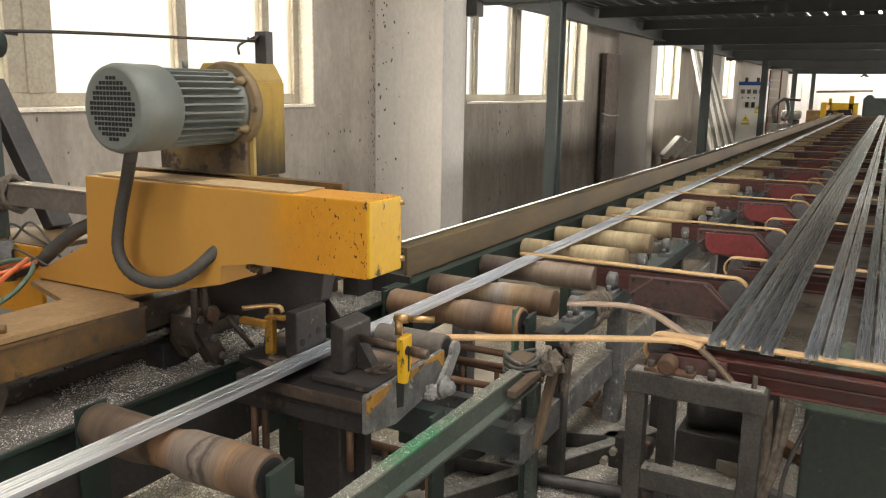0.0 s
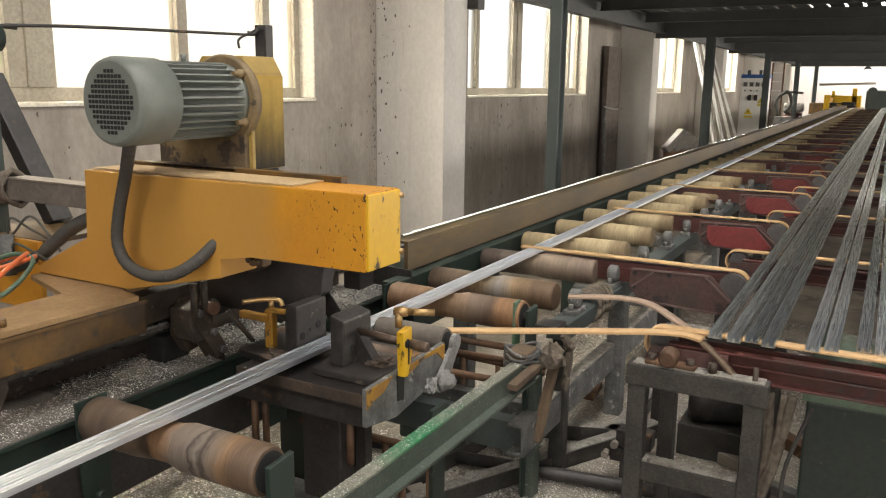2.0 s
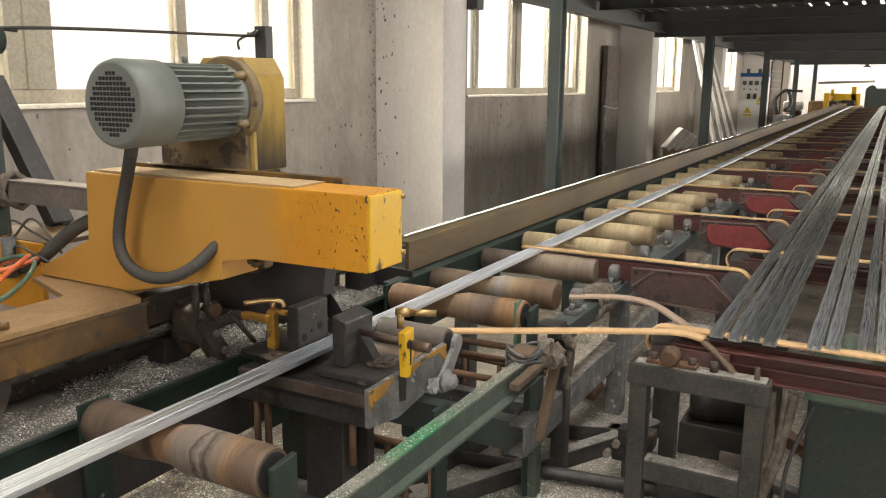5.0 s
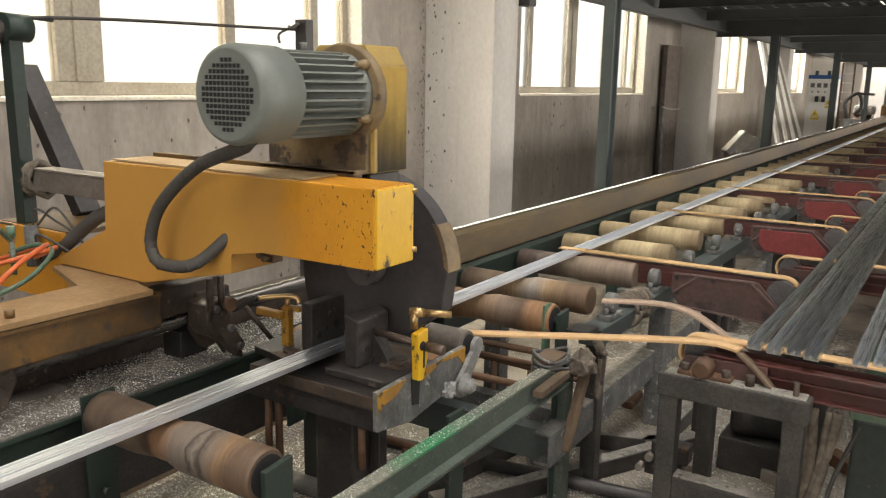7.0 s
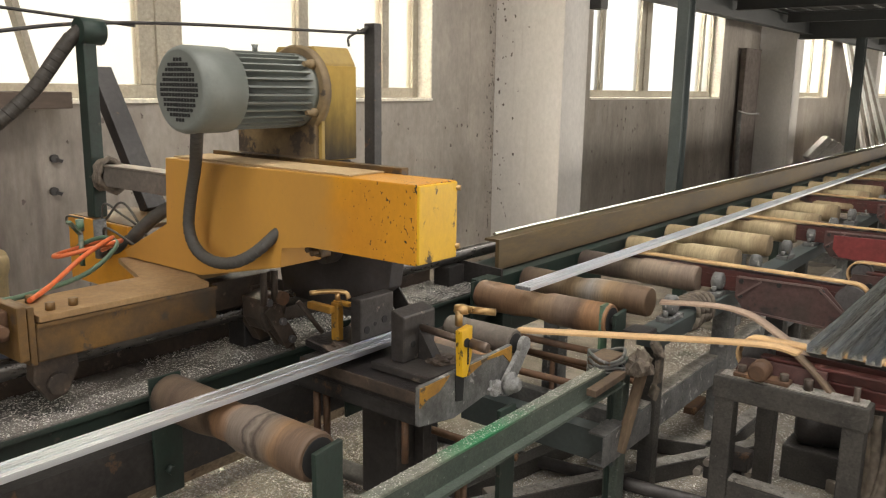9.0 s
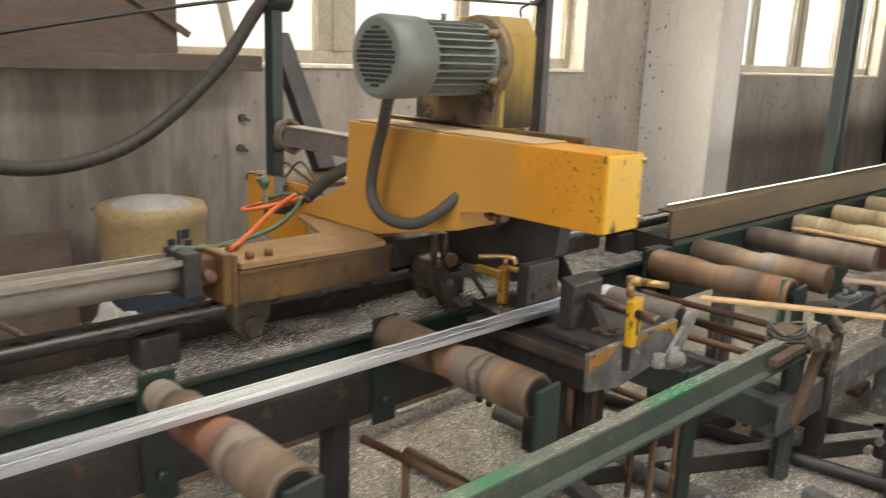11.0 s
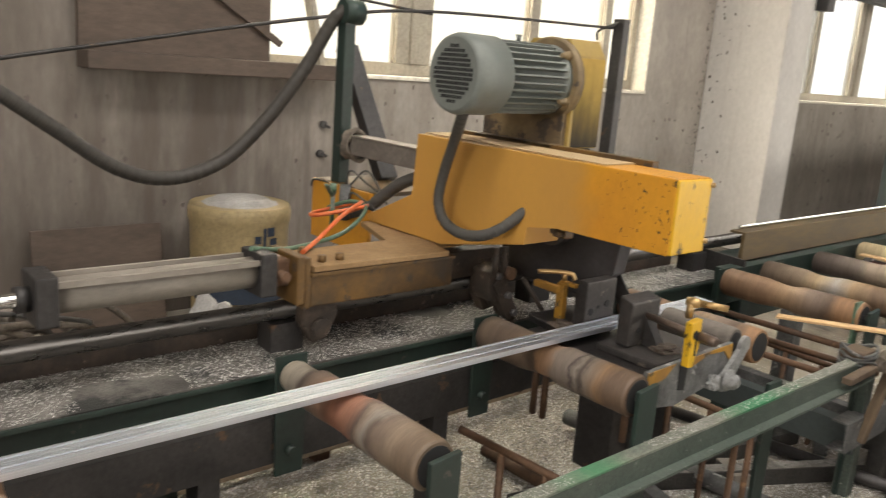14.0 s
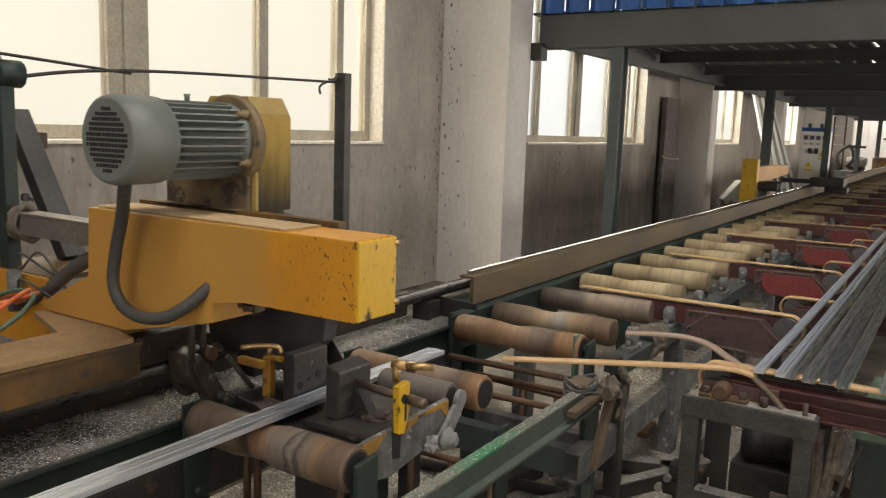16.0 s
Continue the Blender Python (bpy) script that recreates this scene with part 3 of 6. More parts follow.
# ---- the hall ----
X_W, X_E, Y_S, Y_N, TOP, FLOOR = -3.66, 7.4, -6.4, 44.0, 6.2, 0.30
setting("floor", Shape().box(X_W - 0.3, X_E + 0.3, Y_S - 0.3, Y_N + 0.3, -0.2, FLOOR), M_CONCRETE, "dusty oil-stained concrete factory floor with metal swarf", "floor")
w = Shape()
edges = [Y_S] + [v for ab in WINDOWS for v in ab] + [Y_N]
for i in range(0, len(edges), 2):
    w.box(X_W - 0.24, X_W, edges[i], edges[i + 1], 0, TOP)
for a, b in WINDOWS:
    w.box(X_W - 0.24, X_W, a, b, 0, 1.475).box(X_W - 0.24, X_W, a, b, 3.45, TOP)
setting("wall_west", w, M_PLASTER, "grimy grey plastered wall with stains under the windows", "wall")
e = Shape()
ys = [Y_S, -5.6, -2.4, 0.4, 3.6, 6.4, 9.6, 12.4, 15.6, 20.4, 23.6, 28.4, 31.6, Y_N]
for i in range(0, len(ys), 2):
    e.box(X_E, X_E + 0.24, ys[i], ys[i + 1], 0, TOP)
for i in range(1, len(ys) - 1, 2):
    lo, hi = (0.5, 2.35) if ys[i] > 5 else (2.3, 4.5)
    e.box(X_E, X_E + 0.24, ys[i], ys[i + 1], 0, lo).box(X_E, X_E + 0.24, ys[i], ys[i + 1], hi, TOP)
setting("wall_east", e, M_PLASTER, "plain grey plastered hall wall with high windows", "wall")
setting("wall_south", Shape().box(X_W - 0.3, -1.6, Y_S - 0.24, Y_S, 0, TOP).box(4.6, X_E + 0.3, Y_S - 0.24, Y_S, 0, TOP).box(-1.6, 4.6, Y_S - 0.24, Y_S, 0, 1.8).box(-1.6, 4.6, Y_S - 0.24, Y_S, 4.6, TOP), M_PLASTER, "plain grey plastered end wall with a wide window", "wall")
setting("wall_north", Shape().box(X_W - 0.3, X_E + 0.3, Y_N, Y_N + 0.24, 0, TOP), M_PLASTER, "plain grey end wall of the far hall", "wall")
roof = Shape()
xs = sorted({X_W - 0.3, X_E + 0.3, *[v for r in ADDED_ROOF_LIGHTS for v in r[:2]]})
ys = sorted({Y_S - 0.3, Y_N + 0.3, *[v for r in ADDED_ROOF_LIGHTS for v in r[2:4]]})
for xa, xb in zip(xs, xs[1:]):
    for ya, yb in zip(ys, ys[1:]):
        if not any(r[0] <= (xa + xb) / 2 <= r[1] and r[2] <= (ya + yb) / 2 <= r[3] for r in ADDED_ROOF_LIGHTS):
            roof.box(xa, xb, ya, yb, TOP, TOP + 0.04)
setting("ceiling", roof, M_CEILING, "sooty grey roof underside of the hall", "ceiling")
for i, y in enumerate((5.68, 12.3, 17.9, 23.8, 30.2)):
    d = 0.625 if i == 0 else 0.5
    setting("pillar_%d" % (i + 1), Shape().box(X_W, X_W + d, y, y + 0.38, 0, TOP, 0.006), M_PLASTER_CLEAN, "pale plastered pillar standing out from the wall", "pillar")
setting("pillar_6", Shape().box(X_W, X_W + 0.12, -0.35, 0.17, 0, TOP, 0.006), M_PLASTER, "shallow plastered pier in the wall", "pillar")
setting("backdrop", Shape().box(-5.3, -5.25, -8, 46, -0.5, 9), M_OUTSIDE, "bright hazy daylight outside the windows", "backdrop")


def window(i, a, b, mullions):
    """A steel window: frame, sill, upright bars and frosted panes, set back in its opening."""
    o = thing("window_%d" % i, (X_W - 0.14, (a + b) / 2, 1.475), "aged cream steel window with sunlit frosted panes", "window", "", "structure")
    xf = X_W - 0.15
    part("window_frame", Shape().box(xf - 0.03, xf + 0.03, a, a + 0.07, 1.50, 3.45, 0.004).box(xf - 0.03, xf + 0.03, b - 0.07, b, 1.50, 3.45, 0.004).box(xf - 0.03, xf + 0.03, a + 0.07, b - 0.07, 1.50, 1.57, 0.004).box(xf - 0.03, xf + 0.03, a + 0.07, b - 0.07, 3.38, 3.45, 0.004), M_FRAME, o)
    part("window_sill", Shape().box(X_W - 0.2, X_W + 0.015, a, b, 1.477, 1.498, 0.004), M_REVEAL, o, "dusty cream sill")
    part("reveal", Shape().box(X_W - 0.235, X_W + 0.006, b - 0.014, b - 0.002, 1.5, 3.44), M_REVEAL, o, "cream painted reveal")
    for y, wd in mullions:
        part("mullion", Shape().box(xf - 0.035, xf + 0.035, y - wd / 2, y + wd / 2, 1.57, 3.38, 0.005), M_FRAME, o)
        if wd > 0.2:
            part("mullion", Shape().box(xf - 0.01, xf + 0.05, y - 0.035, y + 0.035, 1.57, 3.38, 0.005), M_FRAME, o)
    ys = [a + 0.07] + [v for y, wd in mullions for v in (y - wd / 2, y + wd / 2)] + [b - 0.07]
    for k in range(0, len(ys), 2):
        g = part("pane", Shape().box(xf - 0.004, xf + 0.004, ys[k], ys[k + 1], 1.57, 3.38), M_GLASS if i == 1 else M_GLASS_BLUE, o)
        g.visible_shadow = False


window(1, *WINDOWS[0], [(1.66, 0.09), (2.73, 0.26), (3.74, 0.08), (4.50, 0.07)])
window(2, *WINDOWS[1], [(7.75, 0.07), (8.75, 0.26), (9.75, 0.07), (10.45, 0.07)])
window(3, *WINDOWS[2], [(14.1, 0.07), (14.9, 0.2), (15.6, 0.06)])
window(4, *WINDOWS[3], [(20.5, 0.2), (21.6, 0.07)])
window(5, *WINDOWS[4], [(26.5, 0.2), (27.6, 0.07)])

# ---- mezzanine ----
mez = thing("mezzanine", (2.0, 6.2, 2.3), "charcoal steel mezzanine on columns over the cooling table", "mezzanine", "", "structure")


def i_beam(s, a, b, h, w, t=0.014):
    """An I-beam from a to b, whose places are its bottom middle."""
    a, b = Vector(a), Vector(b)
    if abs(a.x - b.x) > abs(a.y - b.y):
        s.box(a.x, b.x, a.y - w / 2, a.y + w / 2, a.z, a.z + t).box(a.x, b.x, a.y - w / 2, a.y + w / 2, a.z + h - t, a.z + h).box(a.x, b.x, a.y - t / 2, a.y + t / 2, a.z + t, a.z + h - t)
    else:
        s.box(a.x - w / 2, a.x + w / 2, a.y, b.y, a.z, a.z + t).box(a.x - w / 2, a.x + w / 2, a.y, b.y, a.z + h - t, a.z + h).box(a.x - t / 2, a.x + t / 2, a.y, b.y, a.z + t, a.z + h - t)
    return s


COLS = (6.25, 12.4, 18.4, 24.3, 30.2)
for k, y in enumerate(COLS):
    part("cross_beam", Shape().box(-3.02 if k == 0 else -3.16, 7.0, y - 0.075, y + 0.075, 2.30, 2.575, 0.008) if k == 0 else i_beam(Shape(), (-3.16, y, 2.30), (7.0, y, 2.30), 0.27, 0.15), M_BEAM, mez)
    for x in (-2.325 if k == 0 else -2.36, 3.2):
        hw = 0.045 if k == 0 else 0.058
        part("column", Shape().box(x - hw, x + hw, y - 0.065, y - 0.053, FLOOR, 2.30).box(x - hw, x + hw, y + 0.053, y + 0.065, FLOOR, 2.30).box(x + 0.005, x + 0.017, y - 0.053, y + 0.053, FLOOR, 2.30).box(x - 0.11, x + 0.11, y - 0.11, y + 0.11, FLOOR, FLOOR + 0.015), M_GREEN_GREY, mez, "grey-green steel column")
for x in (-3.05, 4.4):
    part("long_beam", i_beam(Shape(), (x, COLS[0] + 0.08, 2.36), (x, 33.0, 2.36), 0.2, 0.12), M_BEAM, mez)
for k in range(14):
    y = 7.4 + 1.9 * k
    part("joist", i_beam(Shape(), (-3.0, y, 2.44), (7.0, y, 2.44), 0.125, 0.08, 0.01), M_BEAM, mez)
for k in range(52):
    x = -3.1 + 0.195 * k
    part("deck_board", Shape().box(x, x + 0.15, 6.2, 33.0, 2.58, 2.60), M_BEAM, mez)
part("bracket", Shape().box(-3.06, -2.95, 6.08, 6.2, 2.2, 2.34, 0.006), M_DARK_STEEL, mez)
cl = Shape()
x = -3.0
while x < 7.0:
    for u0, u1, yy0, yy1 in ((0, 0.05, 0, 0.02), (0.05, 0.075, 0.02, 0), (0.075, 0.19, 0, 0), (0.19, 0.215, 0, 0.02)):
        a = cl.bm.verts.new((x + u0, 6.16 - yy0 * 1.4, 2.58))
        b = cl.bm.verts.new((x + u1, 6.16 - yy1 * 1.4, 2.58))
        c = cl.bm.verts.new((x + u1, 6.16 - yy1 * 1.4, 3.5))
        d = cl.bm.verts.new((x + u0, 6.16 - yy0 * 1.4, 3.5))
        cl.bm.faces.new((a, b, c, d))
    x += 0.215
part("cladding", cl, M_BLUE, mez, "blue corrugated steel cladding").modifiers.new("thick", "SOLIDIFY").thickness = 0.002

# ---- roller conveyor ----
table = thing("roller_conveyor", (-1.15, 0.0, 0.0), "run-out roller conveyor with worn rollers on green steel", "conveyor")
R = 0.05


def roller_shape(y, kind):
    s = Shape()
    if kind == "step":
        prof = [(0, 0.034), (0.02, 0.036), (0.20, 0.036), (0.205, 0.046), (0.30, 0.046), (0.42, 0.043), (0.5, 0.043), (0.58, 0.049), (0.98, 0.05), (1, 0.046)]
    elif kind == "short":
        prof = [(0, 0.042), (0.02, 0.047), (0.38, 0.046), (0.5, 0.044), (0.56, 0.05), (0.97, 0.049), (1, 0.045)]
    else:
        prof = [(0, 0.044), (0.02, 0.05), (0.30, 0.049), (0.42, 0.042), (0.5, 0.041), (0.58, 0.049), (0.98, 0.05), (1, 0.046)]
    s.lathe((-1.39, y, 0.90), (-0.938 if y == 1.75 else -0.905, y, 0.90), prof, 28)
    return s


# saw side: five rollers between flat brackets
for y, m in ((-1.25, M_R3), (-0.70, M_R1), (-0.10, M_R3), (0.56, M_R2), (1.15, M_R1), (1.75, M_R4), (2.35, M_R4)):
    r = part("roller", roller_shape(y, "step" if y == 0.56 else "long"), m, table)
    part("bracket", Shape().prism([(y - 0.035, 0.66), (y + 0.035, 0.66), (y + 0.04, 0.945), (y - 0.04, 0.945)], "x", -1.405, -1.397, 0.002).rod((-1.41, y, 0.72), (-1.38, y, 0.72), 0.012, 6), M_GREEN, table, "dark green flat bracket")
    part("bracket", Shape().prism([(y - 0.03, 0.30), (y + 0.03, 0.30), (y + 0.034, 0.82 if y == 1.75 else 0.935), (y - 0.036, 0.82 if y == 1.75 else 0.928)], "x", -0.885, -0.873, 0.002), M_GREEN, table, "dark green flat bracket")
    x_end = -0.939 if y == 1.75 else -0.906
    part("hollow_end", Shape().rod((x_end, y, 0.90), (x_end + 0.0025, y, 0.90), 0.040, 20), M_BLACK, table, "black disc for the shade in the hollow roller end")
    if y != 1.75:
        part("axle", Shape().rod((-0.91, y, 0.90), (-0.876, y, 0.90), 0.012, 8), M_DARK_STEEL, table)
part("side_channel", Shape().box(-1.43, -1.407, -4.5, 2.3, 0.69, 0.80).box(-1.46, -1.43, -4.5, 2.3, 0.785, 0.80), M_DARK_STEEL, table)
for y in (-1.2, -0.1, 0.35, 1.0, 2.1):
    part("leg", Shape().box(-1.47, -1.41, y, y + 0.05, 0, 0.69), M_DARK_STEEL, table)
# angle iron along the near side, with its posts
part("edge_channel", Shape().box(-0.874, -0.838, -3.0, 2.275, 0.796, 0.803, 0.002), M_TROUGH, table, "dusty flange painted pale as lit, with a bright green patch")
part("edge_web", Shape().box(-0.845, -0.838, -3.0, 2.275, 0.745, 0.796).box(-0.838, -0.812, -3.0, 2.275, 0.738, 0.745), M_TROUGH_SIDE, table, "green web painted dark as shaded, dusted with swarf")
for y in (-1.6, 0.2, 2.33):
    part("leg", Shape().box(-0.895, -0.846, y, y + 0.05, 0.0, 0.79, 0.003), M_TROUGH_SIDE, table)
for y in (-0.4, 0.75, 1.55):
    part("stay", Shape().rod((-0.86, y, 0.0), (-0.86, y, 0.72), 0.009, 8), M_RUST, table)
# cooling table side
k = 0
ROLLS = [2.63] + [3.06 + 0.4275 * i for i in range(70)]
src = {}
for y in ROLLS:
    m = M_R5 if y < 2.7 else M_R6 if y < 3.2 else M_RP
    kind = "a%d" % k if y < 3.2 else ("b" if k % 2 else "c")
    if kind not in src:
        src[kind] = (part("roller", roller_shape(y, "long" if k % 2 == 0 else "short"), m, table), y)
        r = src[kind][0]
    else:
        r = again(src[kind][0], "roller", table, (0, y - src[kind][1], 0))
    k += 1
    if y < 9:
        part("bearing", Shape().lathe((-0.855, y, 0.905), (-0.815, y, 0.905), [(0, 0.022), (0.15, 0.033), (0.85, 0.033), (1, 0.022)], 18).box(-0.86, -0.81, y - 0.055, y + 0.055, 0.855, 0.872, 0.003).rod((-0.835, y - 0.04, 0.87), (-0.835, y - 0.04, 0.892), 0.009, 6).rod((-0.835, y + 0.04, 0.87), (-0.835, y + 0.04, 0.892), 0.009, 6), M_GALV, table, "dusty cast bearing block")
part("bearer", Shape().box(-0.875, -0.80, 2.47, 33.0, 0.80, 0.855, 0.003), M_GREEN_GREY, table)
part("bearer", Shape().box(-1.47, -1.41, 2.40, 33.0, 0.80, 0.93, 0.003), M_GREEN, table)
for i in range(18):
    y = 2.52 + 1.7 * i
    part("leg", Shape().box(-0.87, -0.82, y + 0.0, y + 0.05, FLOOR, 0.80, 0.003), M_STAND, table)
    part("leg", Shape().box(-1.47, -1.41, y, y + 0.06, 0, 0.80, 0.003), M_GREEN, table)
    part("tie_bar", Shape().box(-1.41, -0.87, y + 0.01, y + 0.06, 0.46, 0.53, 0.003), M_GALV, table)
part("low_rail", Shape().box(-0.885, -0.83, 2.2, 33.0, 0.50, 0.508).box(-0.838, -0.83, 2.2, 33.0, 0.508, 0.592).box(-0.885, -0.83, 2.2, 33.0, 0.592, 0.60, 0.002), M_GALV, table)
part("swarf_crust", Shape().box(-0.882, -0.833, 2.45, 6.0, 0.6005, 0.606, 0.002), M_CHIP_DUST, table, "crust of aluminium swarf")
for y in (3.12, 5.1):
    part("leg", Shape().box(-0.865, -0.80, y, y + 0.065, FLOOR, 0.80, 0.003), M_GALV, table)
    part("leg", Shape().box(-1.30, -1.235, y - 0.5, y - 0.435, FLOOR, 0.80, 0.003), M_GALV, table)
part("tie_bar", Shape().box(-1.41, -0.84, 2.28, 2.30, 0.47, 0.56).box(-1.41, -0.84, 2.28, 2.34, 0.56, 0.568), M_GREEN_GREY, table, "dusty grey-green cross channel")
for y, z in ((2.16, 0.74), (2.30, 0.80), (2.42, 0.71)):
    part("cross_pipe", Shape().rod((-1.40, y, z), (-0.87, y + 0.05, z - 0.01), 0.011, 10), M_RUST, table, "thin rusty cross pipe")

# ---- puller rail with its ochre plate ----
rail = thing("puller_rail", (-1.5, 2.5, 0.0), "long puller rail with an ochre stained steel guard plate", "rail")
part("guard_plate", Shape().box(-1.452, -1.436, 2.52, 34.0, 0.945, 1.055, 0.002).box(-1.50, -1.452, 2.52, 34.0, 1.045, 1.055, 0.002), M_RAIL_PLATE, rail)
part("channel", Shape().box(-1.58, -1.475, 2.52, 34.0, 0.8845, 0.945, 0.003), M_GREEN, rail)
part("end_plate", Shape().prism([(-1.62, 0.886), (-1.462, 0.886), (-1.462, 0.80), (-1.41, 0.80), (-1.41, 0.955), (-1.62, 0.965)], "y", 2.50, 2.51), M_DARK_STEEL, rail)
part("rail_bar", Shape().rod((-1.60, -5.0, 0.975), (-1.60, 34.0, 1.0), 0.024, 18), M_RAILBAR, rail, "greasy round guide rail with polished top")
part("far_rail_bar", Shape().rod((-1.485, 2.56, 1.064), (-1.485, 34.0, 1.062), 0.007, 10), M_CHROME, rail)

# ---- green bed of the saw, strewn with swarf ----
bed = thing("saw_bed", (-1.55, 0.5, 0.0), "dark green saw bed girder strewn with aluminium swarf", "machine bed")
part("swarf_layer", Shape().box(-1.678, -1.464, -5.0, 3.4, 0.8805, 0.884), M_GRIT, bed, "gritty layer of aluminium swarf")
part("girder", Shape().box(-1.68, -1.46, -5.0, 3.4, 0.868, 0.880, 0.003).box(-1.49, -1.475, -5.0, 3.4, 0.69, 0.868).box(-1.66, -1.475, -5.0, 3.4, 0.676, 0.69, 0.003), M_GREEN, bed)
# Added dark plate that hides the bright floor behind the bed.
part("back_plate", Shape().box(-1.705, -1.693, -5.0, 2.45, 0.55, 0.93, 0.002), M_GREASE, bed, "dark plate added to close the gap behind the bed")
for y in (-1.05, -0.14, 0.60, 1.5, 2.4):
    part("rail_support", Shape().box(-1.635, -1.565, y, y + 0.09, 0.882, 0.955, 0.004), M_DARK_STEEL, bed)
for y in (-2.0, 0.25, 2.0):
    for x in (-1.56,):
        part("leg", Shape().box(x - 0.05, x + 0.05, y, y + 0.1, 0, 0.676, 0.004), M_GREEN, bed)
part("floor_bar", Shape().box(-2.05, -1.96, -5.0, 3.4, 0.385, 0.393, 0.002).box(-1.968, -1.96, -5.0, 3.4, 0.335, 0.385), M_CHANNEL, bed, "dusty tan and brown channel near the floor")
for y in (-3.0, -1.0, 1.0, 3.0):
    part("bar_foot", Shape().box(-2.04, -1.972, y, y + 0.06, FLOOR, 0.385, 0.003), M_RUST, bed)


def swarf(name, label, n, x0, x1, y0, y1, z, size, seed, clump=1.0):
    """A litter of small bright flakes lying on a surface."""
    rng = random.Random(seed)
    vs, fs = [], []
    for i in range(n):
        x, y = rng.uniform(x0, x1), rng.uniform(y0, y1)
        if clump < 1 and noise.noise((x * 3, y * 3, seed)) * 0.5 + 0.5 < 1 - clump:
            continue
        if x1 - x0 > 1 and rng.random() > min(x - x0, x1 - x, y - y0, y1 - y) / 0.5:
            continue
        s = size * rng.uniform(0.4, 1.3)
        a = rng.uniform(0, math.tau)
        t = rng.uniform(0, 0.8) * s
        c, d = math.cos(a) * s, math.sin(a) * s
        b = len(vs)
        vs += [(x - c, y - d, z + 0.001), (x + d * 0.4, y - c * 0.4, z + 0.001 + t), (x + c, y + d, z + 0.0015), (x - d * 0.4, y + c * 0.4, z + 0.001)]
        fs += [(b, b + 1, b + 2), (b, b + 2, b + 3)]
    me = bpy.data.meshes.new(name)
    me.from_pydata(vs, [], fs)
    me.materials.append(M_CHIP)
    o = new(name, me)
    tagged(o, label, "swarf", "", "stuff")
    return o


swarf("swarf", "bright aluminium swarf lying on the green girder", 42000, -1.68, -1.465, -1.2, 3.2, 0.884, 0.0024, 3, 0.72)
swarf("swarf", "bright aluminium swarf scattered on the concrete floor", 110000, -1.7, 0.4, 1.8, 5.0, FLOOR, 0.0036, 5, 0.7)
swarf("swarf", "thick drift of aluminium swarf below the saw", 230000, -2.7, -0.3, -0.8, 2.6, FLOOR, 0.0052, 8, 0.95)
swarf("swarf", "bright swarf dusting the edge channel", 3500, -0.873, -0.839, -0.6, 2.27, 0.803, 0.0022, 9, 0.6)

# ---- the cutting saw on its sliding carriage ----
YC = 1.39
saw = thing("cutting_saw", (0.0, YC, 0.0), "yellow sliding cut-off saw with a grey-green motor and bench vice", "saw")
hs = Shape()
hs.prism([(-0.848, 1.24), (-0.848, 1.40), (-1.68, 1.398), (-1.685, 1.225), (-1.90, 1.128), (-1.88, 1.112), (-1.55, 1.112), (-1.247, 1.178), (-1.243, 1.226), (-1.15, 1.238)], "y", YC, YC + 0.125, 0.003)
part("housing", hs, M_YELLOW_WORN, saw, "yellow sheet steel saw housing with chipped paint")
part("housing_front", Shape().box(-0.8495, -0.842, YC + 0.002, YC + 0.123, 1.242, 1.398, 0.003), M_YELLOW_CHIP, saw, "chipped bright yellow end plate")
part("dust_layer", Shape().box(-1.66, -1.04, YC + 0.012, YC + 0.12, 1.4005, 1.4035), M_DUST_LIT, saw, "tan dust on the housing top, paled by painted light")
part("slot_rail", Shape().box(-1.66, -1.0, YC + 0.13, YC + 0.155, 1.395, 1.412, 0.002), M_YELLOW_DIRTY, saw)
for z in (1.385, 1.265):
    part("bolt", Shape().rod((-0.852, YC + 0.118, z), (-0.836, YC + 0.126, z), 0.006, 6), M_BRASS, saw)
part("terminal", Shape().box(-1.185, -1.145, YC + 0.03, YC + 0.06, 1.21, 1.245, 0.003).rod((-1.17, YC + 0.03, 1.228), (-1.17, YC + 0.01, 1.228), 0.007, 8).rod((-1.155, YC + 0.03, 1.222), (-1.155, YC + 0.01, 1.222), 0.007, 8), M_YELLOW_DIRTY, saw)

# sliding head: belt case, motor, blade in its hood
HX, HZ = -1.36, 1.57
head = part("saw_head", Shape().prism([(-1.50, 1.402), (-1.285, 1.402), (-1.285, 1.635), (-1.31, 1.675), (-1.44, 1.675), (-1.50, 1.60)], "y", YC + 0.185, YC + 0.30, 0.004), M_CASE, saw, "dusty faded yellow belt case", base=(HX, 0.1, HZ))
head.parent = saw


def on_head(name, s, m, label=""):
    return part(name, s, m, head, label)


on_head("case_side", Shape().box(-1.286, -1.281, YC + 0.187, YC + 0.298, 1.405, 1.63, 0.001), M_CASE_SIDE, "yellow side plate with shade painted in below")
on_head("case_edge", Shape().box(-1.302, -1.2785, YC + 0.178, YC + 0.188, 1.404, 1.632, 0.002), M_CASE, "pale yellow folded edge")
on_head("foot_plate", Shape().box(-1.58, -1.29, YC + 0.165, YC + 0.185, 1.404, 1.50, 0.003).box(-1.58, -1.29, YC + 0.13, YC + 0.30, 1.403, 1.412, 0.002), M_CASE_FRONT)
on_head("flange", Shape().lathe((HX, YC + 0.186, HZ), (HX, YC + 0.165, HZ), [(0, 0.108), (0.8, 0.108), (1, 0.103)], 40), M_CASE_FRONT)
mb = Shape().lathe((HX, YC + 0.165, HZ), (HX, YC - 0.07, HZ), [(0, 0.088), (0.06, 0.088), (0.1, 0.072), (1, 0.072)], 40)
